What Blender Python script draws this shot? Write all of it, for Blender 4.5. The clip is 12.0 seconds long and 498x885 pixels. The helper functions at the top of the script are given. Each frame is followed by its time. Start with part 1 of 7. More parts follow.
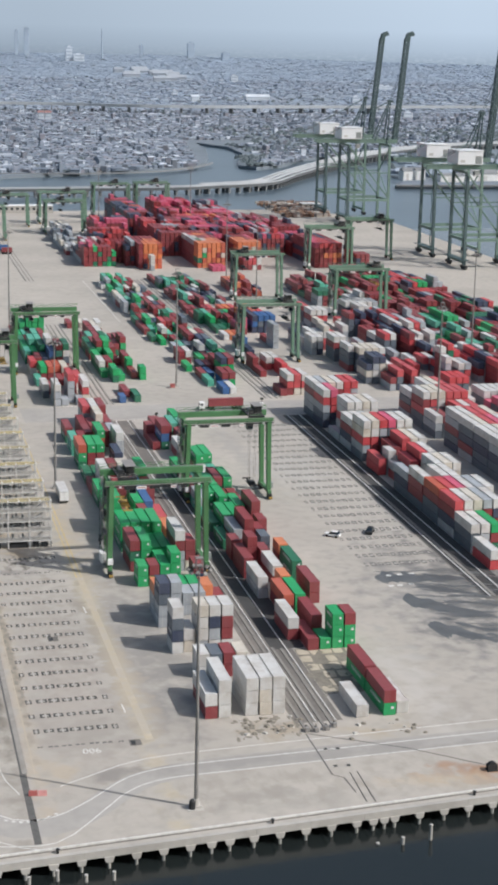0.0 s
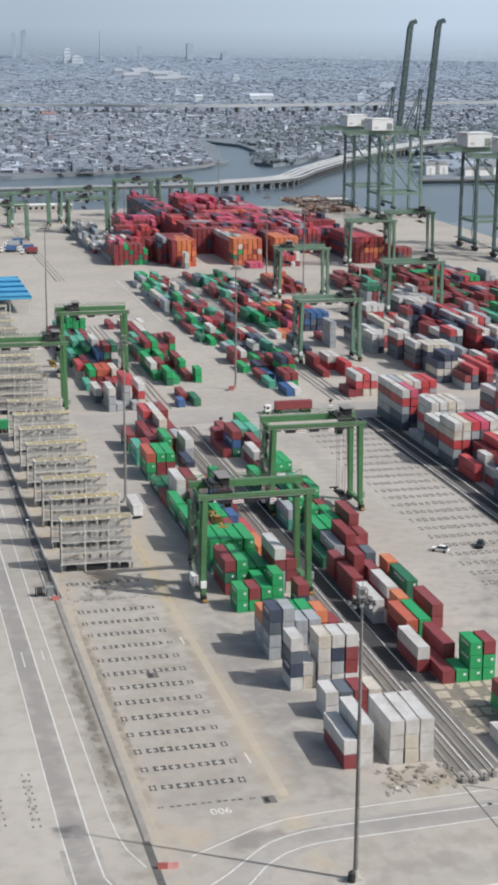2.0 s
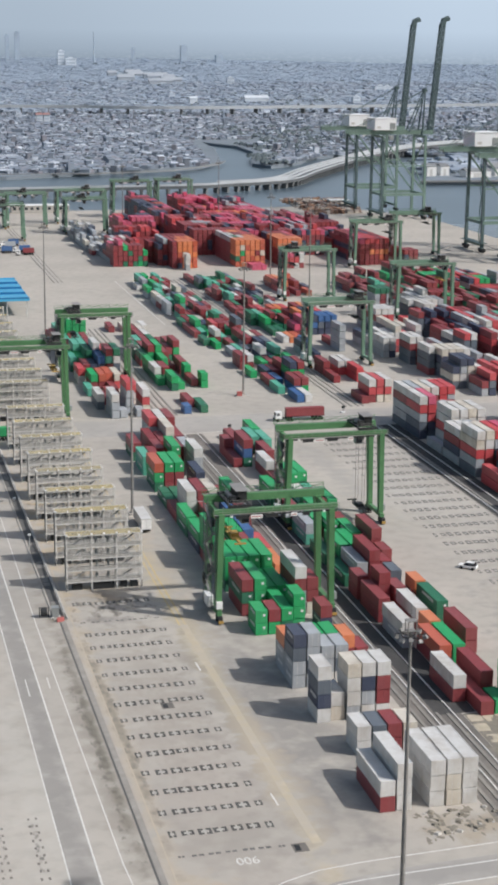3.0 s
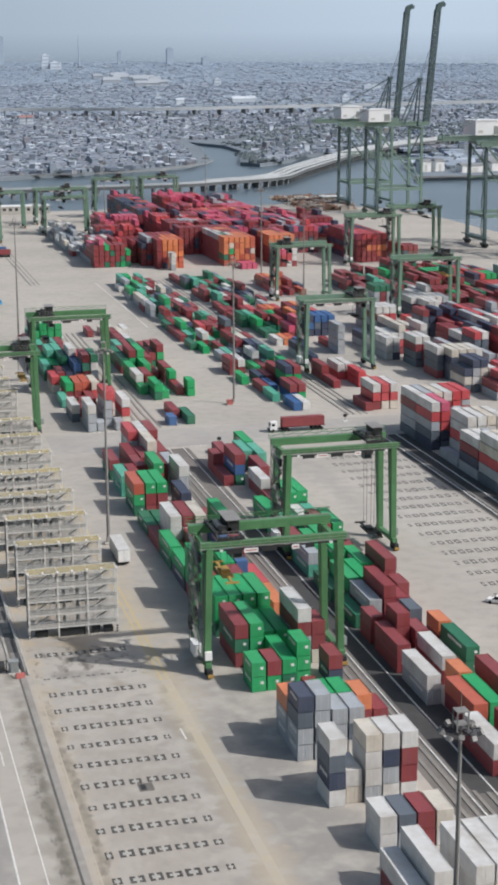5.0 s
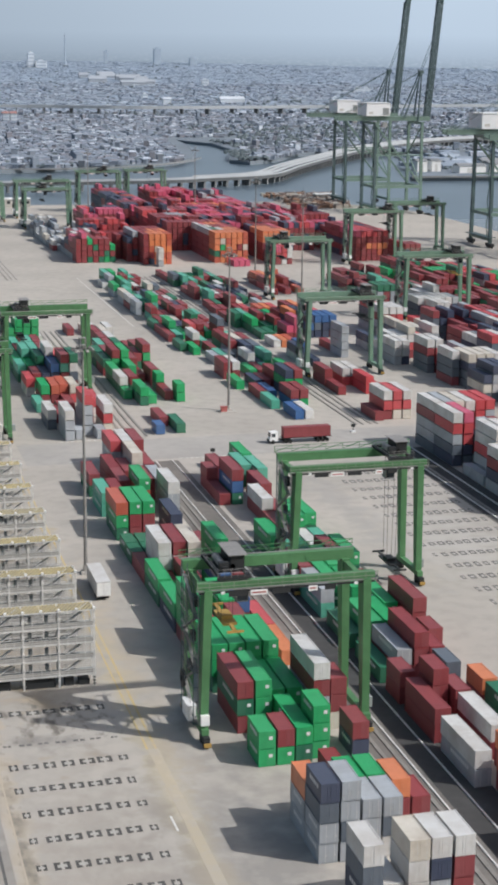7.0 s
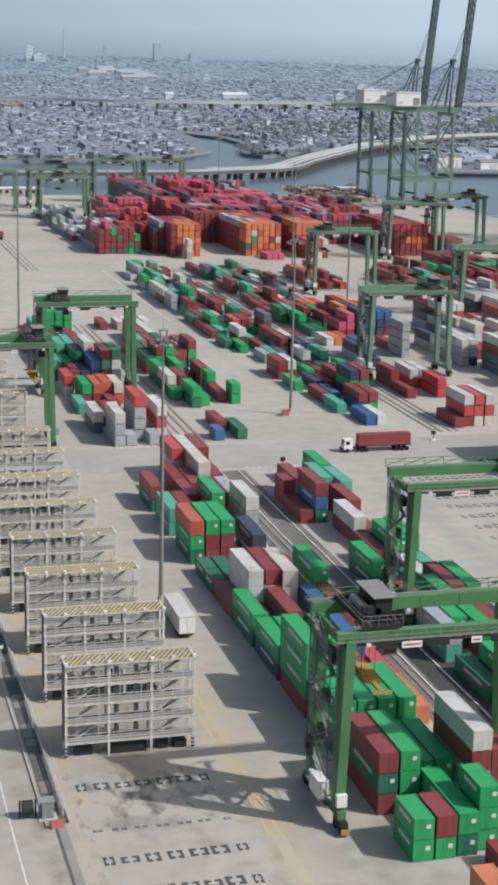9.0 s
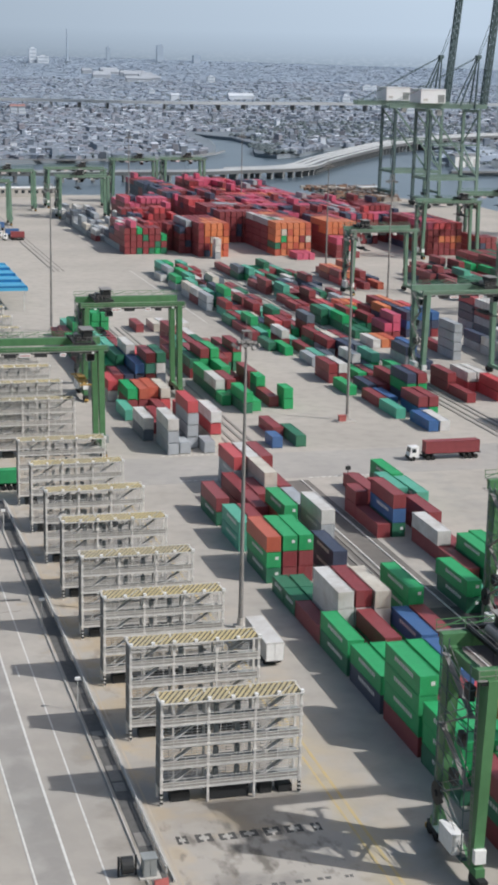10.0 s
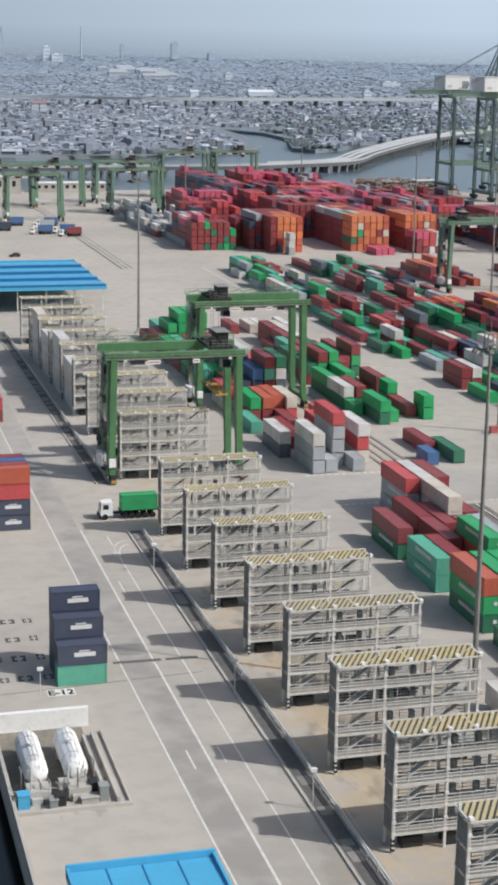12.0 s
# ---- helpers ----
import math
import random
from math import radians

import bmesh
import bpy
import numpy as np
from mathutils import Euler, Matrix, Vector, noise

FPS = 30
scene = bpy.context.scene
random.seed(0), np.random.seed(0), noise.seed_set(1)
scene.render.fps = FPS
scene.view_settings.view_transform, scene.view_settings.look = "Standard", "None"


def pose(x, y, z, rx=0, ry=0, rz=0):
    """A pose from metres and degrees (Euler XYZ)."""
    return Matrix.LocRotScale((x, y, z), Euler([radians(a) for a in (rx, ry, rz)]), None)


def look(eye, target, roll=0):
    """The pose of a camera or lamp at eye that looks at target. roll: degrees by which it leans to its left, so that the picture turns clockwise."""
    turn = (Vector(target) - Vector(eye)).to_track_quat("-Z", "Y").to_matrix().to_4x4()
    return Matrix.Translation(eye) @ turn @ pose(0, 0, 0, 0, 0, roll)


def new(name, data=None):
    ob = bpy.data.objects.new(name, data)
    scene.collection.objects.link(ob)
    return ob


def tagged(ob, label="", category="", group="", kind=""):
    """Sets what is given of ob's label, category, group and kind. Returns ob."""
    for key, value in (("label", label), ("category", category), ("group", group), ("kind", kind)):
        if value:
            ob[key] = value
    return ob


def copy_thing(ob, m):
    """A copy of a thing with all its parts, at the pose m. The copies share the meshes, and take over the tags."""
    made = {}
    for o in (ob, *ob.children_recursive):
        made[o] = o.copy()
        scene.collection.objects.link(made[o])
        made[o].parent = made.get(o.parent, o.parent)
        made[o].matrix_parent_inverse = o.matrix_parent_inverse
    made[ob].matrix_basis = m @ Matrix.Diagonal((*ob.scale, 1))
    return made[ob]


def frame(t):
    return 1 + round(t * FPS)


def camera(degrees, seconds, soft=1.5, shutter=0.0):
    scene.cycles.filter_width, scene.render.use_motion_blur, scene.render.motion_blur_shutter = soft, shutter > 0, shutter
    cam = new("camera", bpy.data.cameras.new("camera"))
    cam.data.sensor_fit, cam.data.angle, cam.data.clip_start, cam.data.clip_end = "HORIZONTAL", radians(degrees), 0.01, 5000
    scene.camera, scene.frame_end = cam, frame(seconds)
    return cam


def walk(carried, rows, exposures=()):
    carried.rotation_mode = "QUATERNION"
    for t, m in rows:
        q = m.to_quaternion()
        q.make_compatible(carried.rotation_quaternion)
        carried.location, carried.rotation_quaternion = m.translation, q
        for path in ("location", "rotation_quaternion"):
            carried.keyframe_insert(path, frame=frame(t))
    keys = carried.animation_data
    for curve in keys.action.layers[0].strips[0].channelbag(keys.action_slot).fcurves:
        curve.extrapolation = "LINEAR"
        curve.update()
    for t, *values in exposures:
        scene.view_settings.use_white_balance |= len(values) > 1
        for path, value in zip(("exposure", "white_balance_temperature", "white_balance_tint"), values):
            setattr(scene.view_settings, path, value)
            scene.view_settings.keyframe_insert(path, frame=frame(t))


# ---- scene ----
cam = camera(17.619, 12.0, soft=3.5)
# seconds, place in metres, turn in degrees
PATH = [
    (0.0, 0.00, 0.00, 126.27, 75.932, -1.125, -13.295),
    (0.5, -4.66, 10.71, 123.80, 75.938, -1.195, -13.351),
    (1.0, -8.91, 21.50, 121.45, 75.954, -0.792, -13.436),
    (1.5, -12.16, 32.36, 119.17, 75.992, -0.624, -13.521),
    (2.0, -14.05, 43.62, 117.22, 76.035, -0.318, -13.616),
    (2.5, -14.60, 54.97, 115.27, 76.088, -0.353, -13.738),
    (3.0, -14.20, 66.37, 113.20, 76.164, -0.472, -13.881),
    (5.0, -1.93, 114.70, 103.53, 76.338, 0.319, -14.338),
    (5.5, 1.07, 126.81, 101.13, 76.369, 0.230, -14.457),
    (6.0, 3.95, 138.79, 98.61, 76.399, 0.156, -14.581),
    (6.5, 6.36, 150.73, 96.13, 76.487, -0.162, -14.689),
    (8.5, 2.64, 196.11, 87.05, 76.495, -1.194, -15.026),
    (9.0, -0.73, 207.15, 85.28, 76.512, -1.287, -15.015),
    (9.5, -4.18, 217.79, 83.32, 76.551, -1.592, -15.073),
    (10.0, -8.03, 228.84, 81.60, 76.603, -1.147, -15.046),
    (10.5, -11.94, 239.88, 79.66, 76.636, -1.577, -15.069),
    (11.0, -16.02, 251.50, 78.04, 76.608, -1.168, -14.980),
    (11.5, -19.98, 263.38, 76.39, 76.555, -1.356, -14.955),
    (12.0, -23.99, 275.43, 74.72, 76.586, -0.848, -14.874),
]
walk(cam, [(t, pose(*p)) for t, *p in PATH], exposures=((0.0, 0.07, 6400, 10), (3.0, 0.04, 6450, 10), (5.5, 0.02, 6400, 10), (9.5, 0.02, 6400, 10), (12.0, 0.06, 6450, 10)))

# ---- world and sun ----
world = bpy.data.worlds.new("sky")
scene.world = world
world.use_nodes = True
wn, wl = world.node_tree.nodes, world.node_tree.links
sky = wn.new("ShaderNodeTexSky")
sky.sky_type = "NISHITA"
sky.sun_disc = False
SUN_TO = Vector((0.62, -0.385, 0.685)).normalized()
sky.sun_elevation = math.asin(SUN_TO.z)
sky.sun_rotation = math.atan2(SUN_TO.x, SUN_TO.y)
sky.air_density, sky.dust_density, sky.ozone_density = 1.6, 4.0, 2.0
wn["Background"].inputs["Strength"].default_value = 0.092
wl.new(sky.outputs["Color"], wn["Background"].inputs["Color"])
sun = new("sun", bpy.data.lights.new("sun", "SUN"))
sun.data.energy, sun.data.angle, sun.data.color = 3.3, radians(0.9), (1.0, 0.98, 0.955)
sun.matrix_world = look(SUN_TO * 400, (0, 0, 0))


# ---- materials ----
def material(name, colour, rough=0.7, metal=0.0, fine=0.0, fine_scale=2.0, broad=0.0, broad_scale=0.15, tint=None,
             per_object=0.0, per_island=0.0, bump=0.0, bump_scale=6.0, spec=0.35, ramps=None):
    """A painted or mineral surface: base colour, varied by broad stains, fine grain, and from piece to piece."""
    m = bpy.data.materials.new(name)
    m.use_nodes = True
    n, l = m.node_tree.nodes, m.node_tree.links
    b = n["Principled BSDF"]
    b.inputs["Roughness"].default_value, b.inputs["Metallic"].default_value = rough, metal
    b.inputs["Specular IOR Level"].default_value = spec
    geo = n.new("ShaderNodeNewGeometry")
    rgb = n.new("ShaderNodeRGB")
    rgb.outputs[0].default_value = (*colour, 1)
    out = rgb.outputs[0]
    if ramps:
        ramp = n.new("ShaderNodeValToRGB")
        ramp.color_ramp.interpolation = "CONSTANT"
        while len(ramp.color_ramp.elements) < len(ramps):
            ramp.color_ramp.elements.new(0.5)
        for i, c in enumerate(ramps):
            ramp.color_ramp.elements[i].position = i / len(ramps)
            ramp.color_ramp.elements[i].color = (*c, 1)
        l.new(geo.outputs["Random Per Island"], ramp.inputs[0])
        out = ramp.outputs[0]

    def mixed(fac, a, colour_b, amount):
        mx = n.new("ShaderNodeMix")
        mx.data_type = "RGBA"
        mul = n.new("ShaderNodeMath")
        mul.operation = "MULTIPLY"
        mul.inputs[1].default_value = amount
        l.new(fac, mul.inputs[0])
        l.new(mul.outputs[0], mx.inputs[0])
        l.new(a, mx.inputs[6])
        mx.inputs[7].default_value = (*colour_b, 1)
        return mx.outputs[2]

    def noisy(scale, lo, hi, detail=4.0):
        t = n.new("ShaderNodeTexNoise")
        t.inputs["Scale"].default_value, t.inputs["Detail"].default_value = scale, detail
        l.new(geo.outputs["Position"], t.inputs["Vector"])
        r = n.new("ShaderNodeMapRange")
        r.inputs[1].default_value, r.inputs[2].default_value = lo, hi
        l.new(t.outputs["Fac"], r.inputs[0])
        return r.outputs[0]

    dark = tint or tuple(c * 0.45 for c in colour)
    pale = tuple(min(1, c * 1.25 + 0.05) for c in colour)
    if broad:
        out = mixed(noisy(broad_scale, 0.42, 0.68), out, dark, broad)
        out = mixed(noisy(broad_scale * 2.7, 0.55, 0.75), out, pale, broad * 0.6)
    if fine:
        out = mixed(noisy(fine_scale, 0.45, 0.72), out, dark, fine)
    for amount, socket in ((per_object, n.new("ShaderNodeObjectInfo").outputs["Random"]), (per_island, geo.outputs["Random Per Island"])):
        if amount:
            out = mixed(socket, out, tuple(min(1, c * 0.75 + 0.09) for c in colour), amount)
    l.new(out, b.inputs["Base Color"])
    if bump:
        bp = n.new("ShaderNodeBump")
        bp.inputs["Strength"].default_value = bump
        bp.inputs["Distance"].default_value = 0.05
        l.new(noisy(bump_scale, 0.3, 0.7), bp.inputs["Height"])
        l.new(bp.outputs[0], b.inputs["Normal"])
    return m


def corrugated(name, colour, worn=0.25, **kw):
    """Painted trapezoid sheet: ribs at 0.28 m along the wall, faded and streaked paint."""
    m = material(name, colour, rough=0.5, fine=0.28, fine_scale=0.9, broad=worn, broad_scale=0.25, per_object=0.34, per_island=0.28, **kw)
    n, l = m.node_tree.nodes, m.node_tree.links
    geo = n.new("ShaderNodeNewGeometry")
    dot = n.new("ShaderNodeVectorMath")
    dot.operation = "DOT_PRODUCT"
    dot.inputs[1].default_value = (22.4, 22.4, 0)
    l.new(geo.outputs["Position"], dot.inputs[0])
    sine = n.new("ShaderNodeMath")
    sine.operation = "SINE"
    l.new(dot.outputs["Value"], sine.inputs[0])
    bp = n.new("ShaderNodeBump")
    bp.inputs["Strength"].default_value, bp.inputs["Distance"].default_value = 0.16, 0.03
    l.new(sine.outputs[0], bp.inputs["Height"])
    l.new(bp.outputs[0], n["Principled BSDF"].inputs["Normal"])
    return m


PAINT = {
    "G": ("green", (0.014, 0.365, 0.118)), "g": ("dark green", (0.018, 0.165, 0.085)), "T": ("pale teal", (0.10, 0.42, 0.30)),
    "M": ("maroon", (0.265, 0.04, 0.047)), "R": ("red", (0.55, 0.07, 0.08)), "O": ("orange", (0.68, 0.21, 0.085)),
    "P": ("magenta", (0.6, 0.1, 0.18)), "W": ("white", (0.65, 0.645, 0.635)), "C": ("cream", (0.64, 0.595, 0.52)),
    "S": ("grey", (0.39, 0.42, 0.455)), "B": ("blue", (0.045, 0.13, 0.32)), "N": ("navy blue", (0.046, 0.06, 0.108)),
    "D": ("slate grey", (0.115, 0.14, 0.175)),
    "A": ("rusty orange red", (0.52, 0.11, 0.06)),
}
# pale boxes show rust and dust
WORN = {"W": dict(worn=0.6, tint=(0.36, 0.31, 0.26)), "C": dict(worn=0.6, tint=(0.36, 0.29, 0.22)), "S": dict(worn=0.5, tint=(0.24, 0.23, 0.23))}
SHEET = {k: corrugated("container_paint_" + c[0].replace(" ", "_"), c[1], **WORN.get(k, {})) for k, c in PAINT.items()}
M_STEEL = material("galvanised_steel", (0.63, 0.62, 0.6), 0.6, 0.0, fine=0.3, fine_scale=1.2, broad=0.25)
M_DARK = material("dark_machinery", (0.03, 0.032, 0.034), 0.6, fine=0.3)
M_TYRE = material("tyre_rubber", (0.02, 0.02, 0.02), 0.85)
M_RTG = material("crane_green_paint", (0.095, 0.235, 0.105), 0.5, fine=0.3, fine_scale=0.6, broad=0.3, broad_scale=0.12)
# crane green with distance haze mixed into the colour
M_RTGHAZE = material("hazed_crane_green_paint", (0.17, 0.285, 0.21), 0.55, fine=0.3, fine_scale=0.6, broad=0.3, broad_scale=0.12)
M_RAILING = material("dull_railing_paint", (0.24, 0.3, 0.22), 0.6, fine=0.2)
M_HOUSING = material("grey_housing_paint", (0.3, 0.32, 0.32), 0.55, fine=0.2, broad=0.3, broad_scale=0.3)
# quay crane colours are lightened with distance haze
M_STS = material("hazed_quay_crane_green", (0.19, 0.28, 0.24), 0.55, fine=0.25, broad=0.25, broad_scale=0.08)
M_STSDARK = material("dark_shaded_crane_paint", (0.09, 0.135, 0.14), 0.6, fine=0.2, broad=0.2, broad_scale=0.1)
M_WHITE = material("white_paint", (0.82, 0.82, 0.81), 0.55, fine=0.15, broad=0.12)
M_HOUSEWHITE = material("white_machine_house_sheet", (0.83, 0.85, 0.87), 0.5, fine=0.1, broad=0.1)
M_MARK = material("white_marking", (0.7, 0.7, 0.7), 0.6)
M_GLASS = material("cab_glass", (0.02, 0.03, 0.04), 0.08, spec=0.6)
M_SLAT = material("faded_yellow_slats", (0.52, 0.43, 0.22), 0.7, fine=0.4, fine_scale=0.8, broad=0.85, broad_scale=0.03, tint=(0.36, 0.34, 0.29))
M_PANEL = material("dusty_mesh_panel", (0.36, 0.345, 0.32), 0.8, fine=0.45, fine_scale=1.2, broad=0.5, broad_scale=0.2, tint=(0.3, 0.285, 0.26))
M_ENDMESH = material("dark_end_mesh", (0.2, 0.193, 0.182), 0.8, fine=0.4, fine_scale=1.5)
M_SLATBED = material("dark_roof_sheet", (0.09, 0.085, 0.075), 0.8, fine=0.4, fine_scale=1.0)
M_POST = material("white_rack_post_paint", (0.7, 0.68, 0.65), 0.6, fine=0.25, fine_scale=1.5)
M_SAND = material("sandy_concrete", (0.47, 0.405, 0.32), 0.9, fine=0.35, fine_scale=0.3, broad=0.5, broad_scale=0.05, tint=(0.36, 0.33, 0.29))
M_MAST = material("weathered_mast_steel", (0.27, 0.26, 0.25), 0.55, 0.0, fine=0.3, broad=0.3, broad_scale=0.4)
M_YELLOW = material("yellow_paint", (0.44, 0.28, 0.08), 0.55, fine=0.2, broad=0.2)
M_RED = material("red_barrier_paint", (0.42, 0.12, 0.11), 0.6, fine=0.2)
M_BLUE = material("blue_roof_sheet", (0.085, 0.4, 0.65), 0.45, fine=0.12, broad=0.15, broad_scale=0.3)
M_BLUEDARK = material("dark_blue_roof_sheet", (0.02, 0.14, 0.32), 0.5)
M_CONC = material("yard_concrete", (0.455, 0.42, 0.376), 0.85, fine=0.32, fine_scale=0.3, broad=0.36, broad_scale=0.02, tint=(0.26, 0.24, 0.215), bump=0.15, bump_scale=1.5)


def stains(m, spots):
    """Soft-edged stains and painted shade of their own shape: place, half sizes, colour, strength; the edges wander
    with a noise.
    """
    n, l = m.node_tree.nodes, m.node_tree.links
    b = n["Principled BSDF"]
    out = b.inputs["Base Color"].links[0].from_socket
    geo = n.new("ShaderNodeNewGeometry")
    nz = n.new("ShaderNodeTexNoise")
    nz.inputs["Scale"].default_value, nz.inputs["Detail"].default_value = 0.22, 6.0
    l.new(geo.outputs["Position"], nz.inputs["Vector"])
    for x, y, rx, ry, colour, amount in spots:
        mp = n.new("ShaderNodeMapping")
        mp.vector_type = "TEXTURE"
        mp.inputs["Location"].default_value, mp.inputs["Scale"].default_value = (x, y, 0), (rx, ry, 10)
        l.new(geo.outputs["Position"], mp.inputs["Vector"])
        ln = n.new("ShaderNodeVectorMath")
        ln.operation = "LENGTH"
        l.new(mp.outputs[0], ln.inputs[0])
        add = n.new("ShaderNodeMath")
        add.operation = "MULTIPLY_ADD"
        l.new(nz.outputs["Fac"], add.inputs[0])
        add.inputs[1].default_value = 3.2
        l.new(ln.outputs["Value"], add.inputs[2])
        mr = n.new("ShaderNodeMapRange")
        mr.inputs[1].default_value, mr.inputs[2].default_value, mr.inputs[3].default_value, mr.inputs[4].default_value = 2.55, 1.75, 0.0, amount
        l.new(add.outputs[0], mr.inputs[0])
        mx = n.new("ShaderNodeMix")
        mx.data_type = "RGBA"
        l.new(mr.outputs[0], mx.inputs[0])
        l.new(out, mx.inputs[6])
        mx.inputs[7].default_value = (*colour, 1)
        out = mx.outputs[2]
    l.new(out, b.inputs["Base Color"])


def mottle(m, areas):
    """Dirt that lies in flecks within an area: middle, half sizes, fleck size, colour, strength."""
    n, l = m.node_tree.nodes, m.node_tree.links
    b = n["Principled BSDF"]
    out = b.inputs["Base Color"].links[0].from_socket
    geo = n.new("ShaderNodeNewGeometry")
    for x, y, rx, ry, size, colour, amount in areas:
        mp = n.new("ShaderNodeMapping")
        mp.vector_type = "TEXTURE"
        mp.inputs["Location"].default_value, mp.inputs["Scale"].default_value = (x, y, 0), (rx, ry, 10)
        l.new(geo.outputs["Position"], mp.inputs["Vector"])
        ab = n.new("ShaderNodeVectorMath")
        ab.operation = "ABSOLUTE"
        l.new(mp.outputs[0], ab.inputs[0])
        sp = n.new("ShaderNodeSeparateXYZ")
        l.new(ab.outputs[0], sp.inputs[0])
        far = n.new("ShaderNodeMath")
        far.operation = "MAXIMUM"
        l.new(sp.outputs["X"], far.inputs[0])
        l.new(sp.outputs["Y"], far.inputs[1])
        stretch = n.new("ShaderNodeMapping")
        stretch.inputs["Scale"].default_value = (1.0, 0.5, 1.0)
        l.new(geo.outputs["Position"], stretch.inputs["Vector"])
        nz = n.new("ShaderNodeTexNoise")
        nz.inputs["Scale"].default_value, nz.inputs["Detail"].default_value = 1 / size, 5.0
        l.new(stretch.outputs[0], nz.inputs["Vector"])
        fall = n.new("ShaderNodeMapRange")
        fall.inputs[1].default_value, fall.inputs[2].default_value, fall.inputs[3].default_value, fall.inputs[4].default_value = 0.3, 1.15, 0.0, -0.3
        l.new(far.outputs[0], fall.inputs[0])
        add = n.new("ShaderNodeMath")
        l.new(nz.outputs["Fac"], add.inputs[0])
        l.new(fall.outputs[0], add.inputs[1])
        mr = n.new("ShaderNodeMapRange")
        mr.inputs[1].default_value, mr.inputs[2].default_value, mr.inputs[3].default_value, mr.inputs[4].default_value = 0.46, 0.62, 0.0, amount
        l.new(add.outputs[0], mr.inputs[0])
        mx = n.new("ShaderNodeMix")
        mx.data_type = "RGBA"
        l.new(mr.outputs[0], mx.inputs[0])
        l.new(out, mx.inputs[6])
        mx.inputs[7].default_value = (*colour, 1)
        out = mx.outputs[2]
    l.new(out, b.inputs["Base Color"])


DAMP, SANDY, RUSTY = (0.15, 0.147, 0.143), (0.47, 0.4, 0.31), (0.33, 0.17, 0.09)
# the grey patch at (54, 318) paints stack shade over grey asphalt
stains(M_CONC, [(17, 402, 8, 40, (0.35, 0.325, 0.295), 0.55), (22.0, 318, 3.2, 110, (0.22, 0.2, 0.165), 0.6), (26.0, 318, 2.6, 110, SANDY, 0.8), (47.2, 340, 3.2, 130, (0.5, 0.43, 0.3), 0.8), (36, 300, 16, 60, (0.41, 0.365, 0.325), 0.7), (8, 300, 6, 60, (0.5, 0.48, 0.44), 0.5), (106, 247.6, 16, 4.6, RUSTY, 0.95), (96, 246, 16, 4, SANDY, 0.7), (131, 334, 24, 50, (0.25, 0.243, 0.235), 0.8), (140, 340, 14, 40, DAMP, 0.85), (131, 316, 14, 14, DAMP, 0.7), (54, 318, 14, 56, (0.22, 0.213, 0.203), 0.6), (62, 246, 12, 3.5, (0.3, 0.28, 0.25), 0.6), (118, 300, 5, 9, (0.33, 0.31, 0.28), 0.5),
                (39, 259, 8, 3.5, DAMP, 0.5), (33, 372, 7, 4, DAMP, 0.55), (21.9, 318, 1.0, 52, (0.17, 0.155, 0.125), 0.75), (26.4, 320, 1.1, 50, (0.24, 0.215, 0.165), 0.7), (45.5, 330, 1.6, 45, (0.3, 0.27, 0.22), 0.5), (30, 262, 5, 6, SANDY, 0.7), (48, 300, 4, 45, SANDY, 0.6), (49.5, 400, 4, 60, SANDY, 0.55),
                (72, 273, 9, 5, DAMP, 0.35), (92, 303, 8, 9, (0.44, 0.37, 0.28), 0.85), (72, 272, 9, 5, (0.4, 0.34, 0.26), 0.8), (90, 268, 10, 4, (0.42, 0.36, 0.28), 0.7), (95, 540, 40, 9, SANDY, 0.5), (34, 388, 9, 6, (0.27, 0.235, 0.19), 0.6), (31, 440, 8, 60, (0.5, 0.405, 0.28), 0.9), (36, 450, 10, 70, (0.36, 0.3, 0.225), 0.6), (36, 540, 12, 50, (0.4, 0.33, 0.24), 0.6), (38, 276, 14, 12, (0.3, 0.28, 0.25), 0.5), (36, 330, 12, 40, (0.33, 0.3, 0.26), 0.4), (105, 290, 7, 30, (0.5, 0.48, 0.45), 0.6), (70, 243, 20, 5, (0.33, 0.31, 0.28), 0.5), (125, 450, 14, 30, (0.47, 0.45, 0.42), 0.6), (112, 480, 5, 60, (0.33, 0.315, 0.3), 0.5)])
GRIME = (0.2, 0.185, 0.16)
mottle(M_CONC, [(21.4, 316, 1.8, 62, 1.1, (0.15, 0.14, 0.12), 0.8), (26.4, 325, 1.7, 66, 1.2, GRIME, 0.7), (35, 379, 13, 11, 1.7, (0.15, 0.135, 0.115), 0.85), (34, 460, 12, 80, 2.6, (0.24, 0.205, 0.16), 0.7), (8.1, 280, 0.9, 12, 0.9, (0.14, 0.135, 0.125), 0.85), (2.9, 280, 0.7, 9, 0.8, (0.16, 0.15, 0.14), 0.7),
                (72, 272, 8, 6, 1.4, (0.24, 0.215, 0.18), 0.6), (36, 322, 12, 56, 1.1, (0.31, 0.285, 0.25), 0.28), (60, 400, 90, 170, 5.0, (0.34, 0.315, 0.285), 0.25), (78, 250, 70, 16, 2.4, (0.33, 0.3, 0.26), 0.45), (0, 430, 6, 12, 1.8, GRIME, 0.7), (90, 538, 50, 12, 3.0, (0.28, 0.26, 0.23), 0.5)])
M_CONC2 = material("pale_concrete", (0.47, 0.45, 0.42), 0.85, fine=0.3, fine_scale=0.5, broad=0.35, broad_scale=0.06, tint=(0.25, 0.235, 0.21))
M_ROAD = material("road_asphalt", (0.405, 0.382, 0.355), 0.85, fine=0.35, fine_scale=0.4, broad=0.5, broad_scale=0.04, tint=(0.295, 0.282, 0.268))
stains(M_ROAD, [(13.4, 350, 4.2, 260, (0.25, 0.237, 0.22), 0.6), (70, 259.5, 90, 3.6, (0.27, 0.258, 0.242), 0.5)])
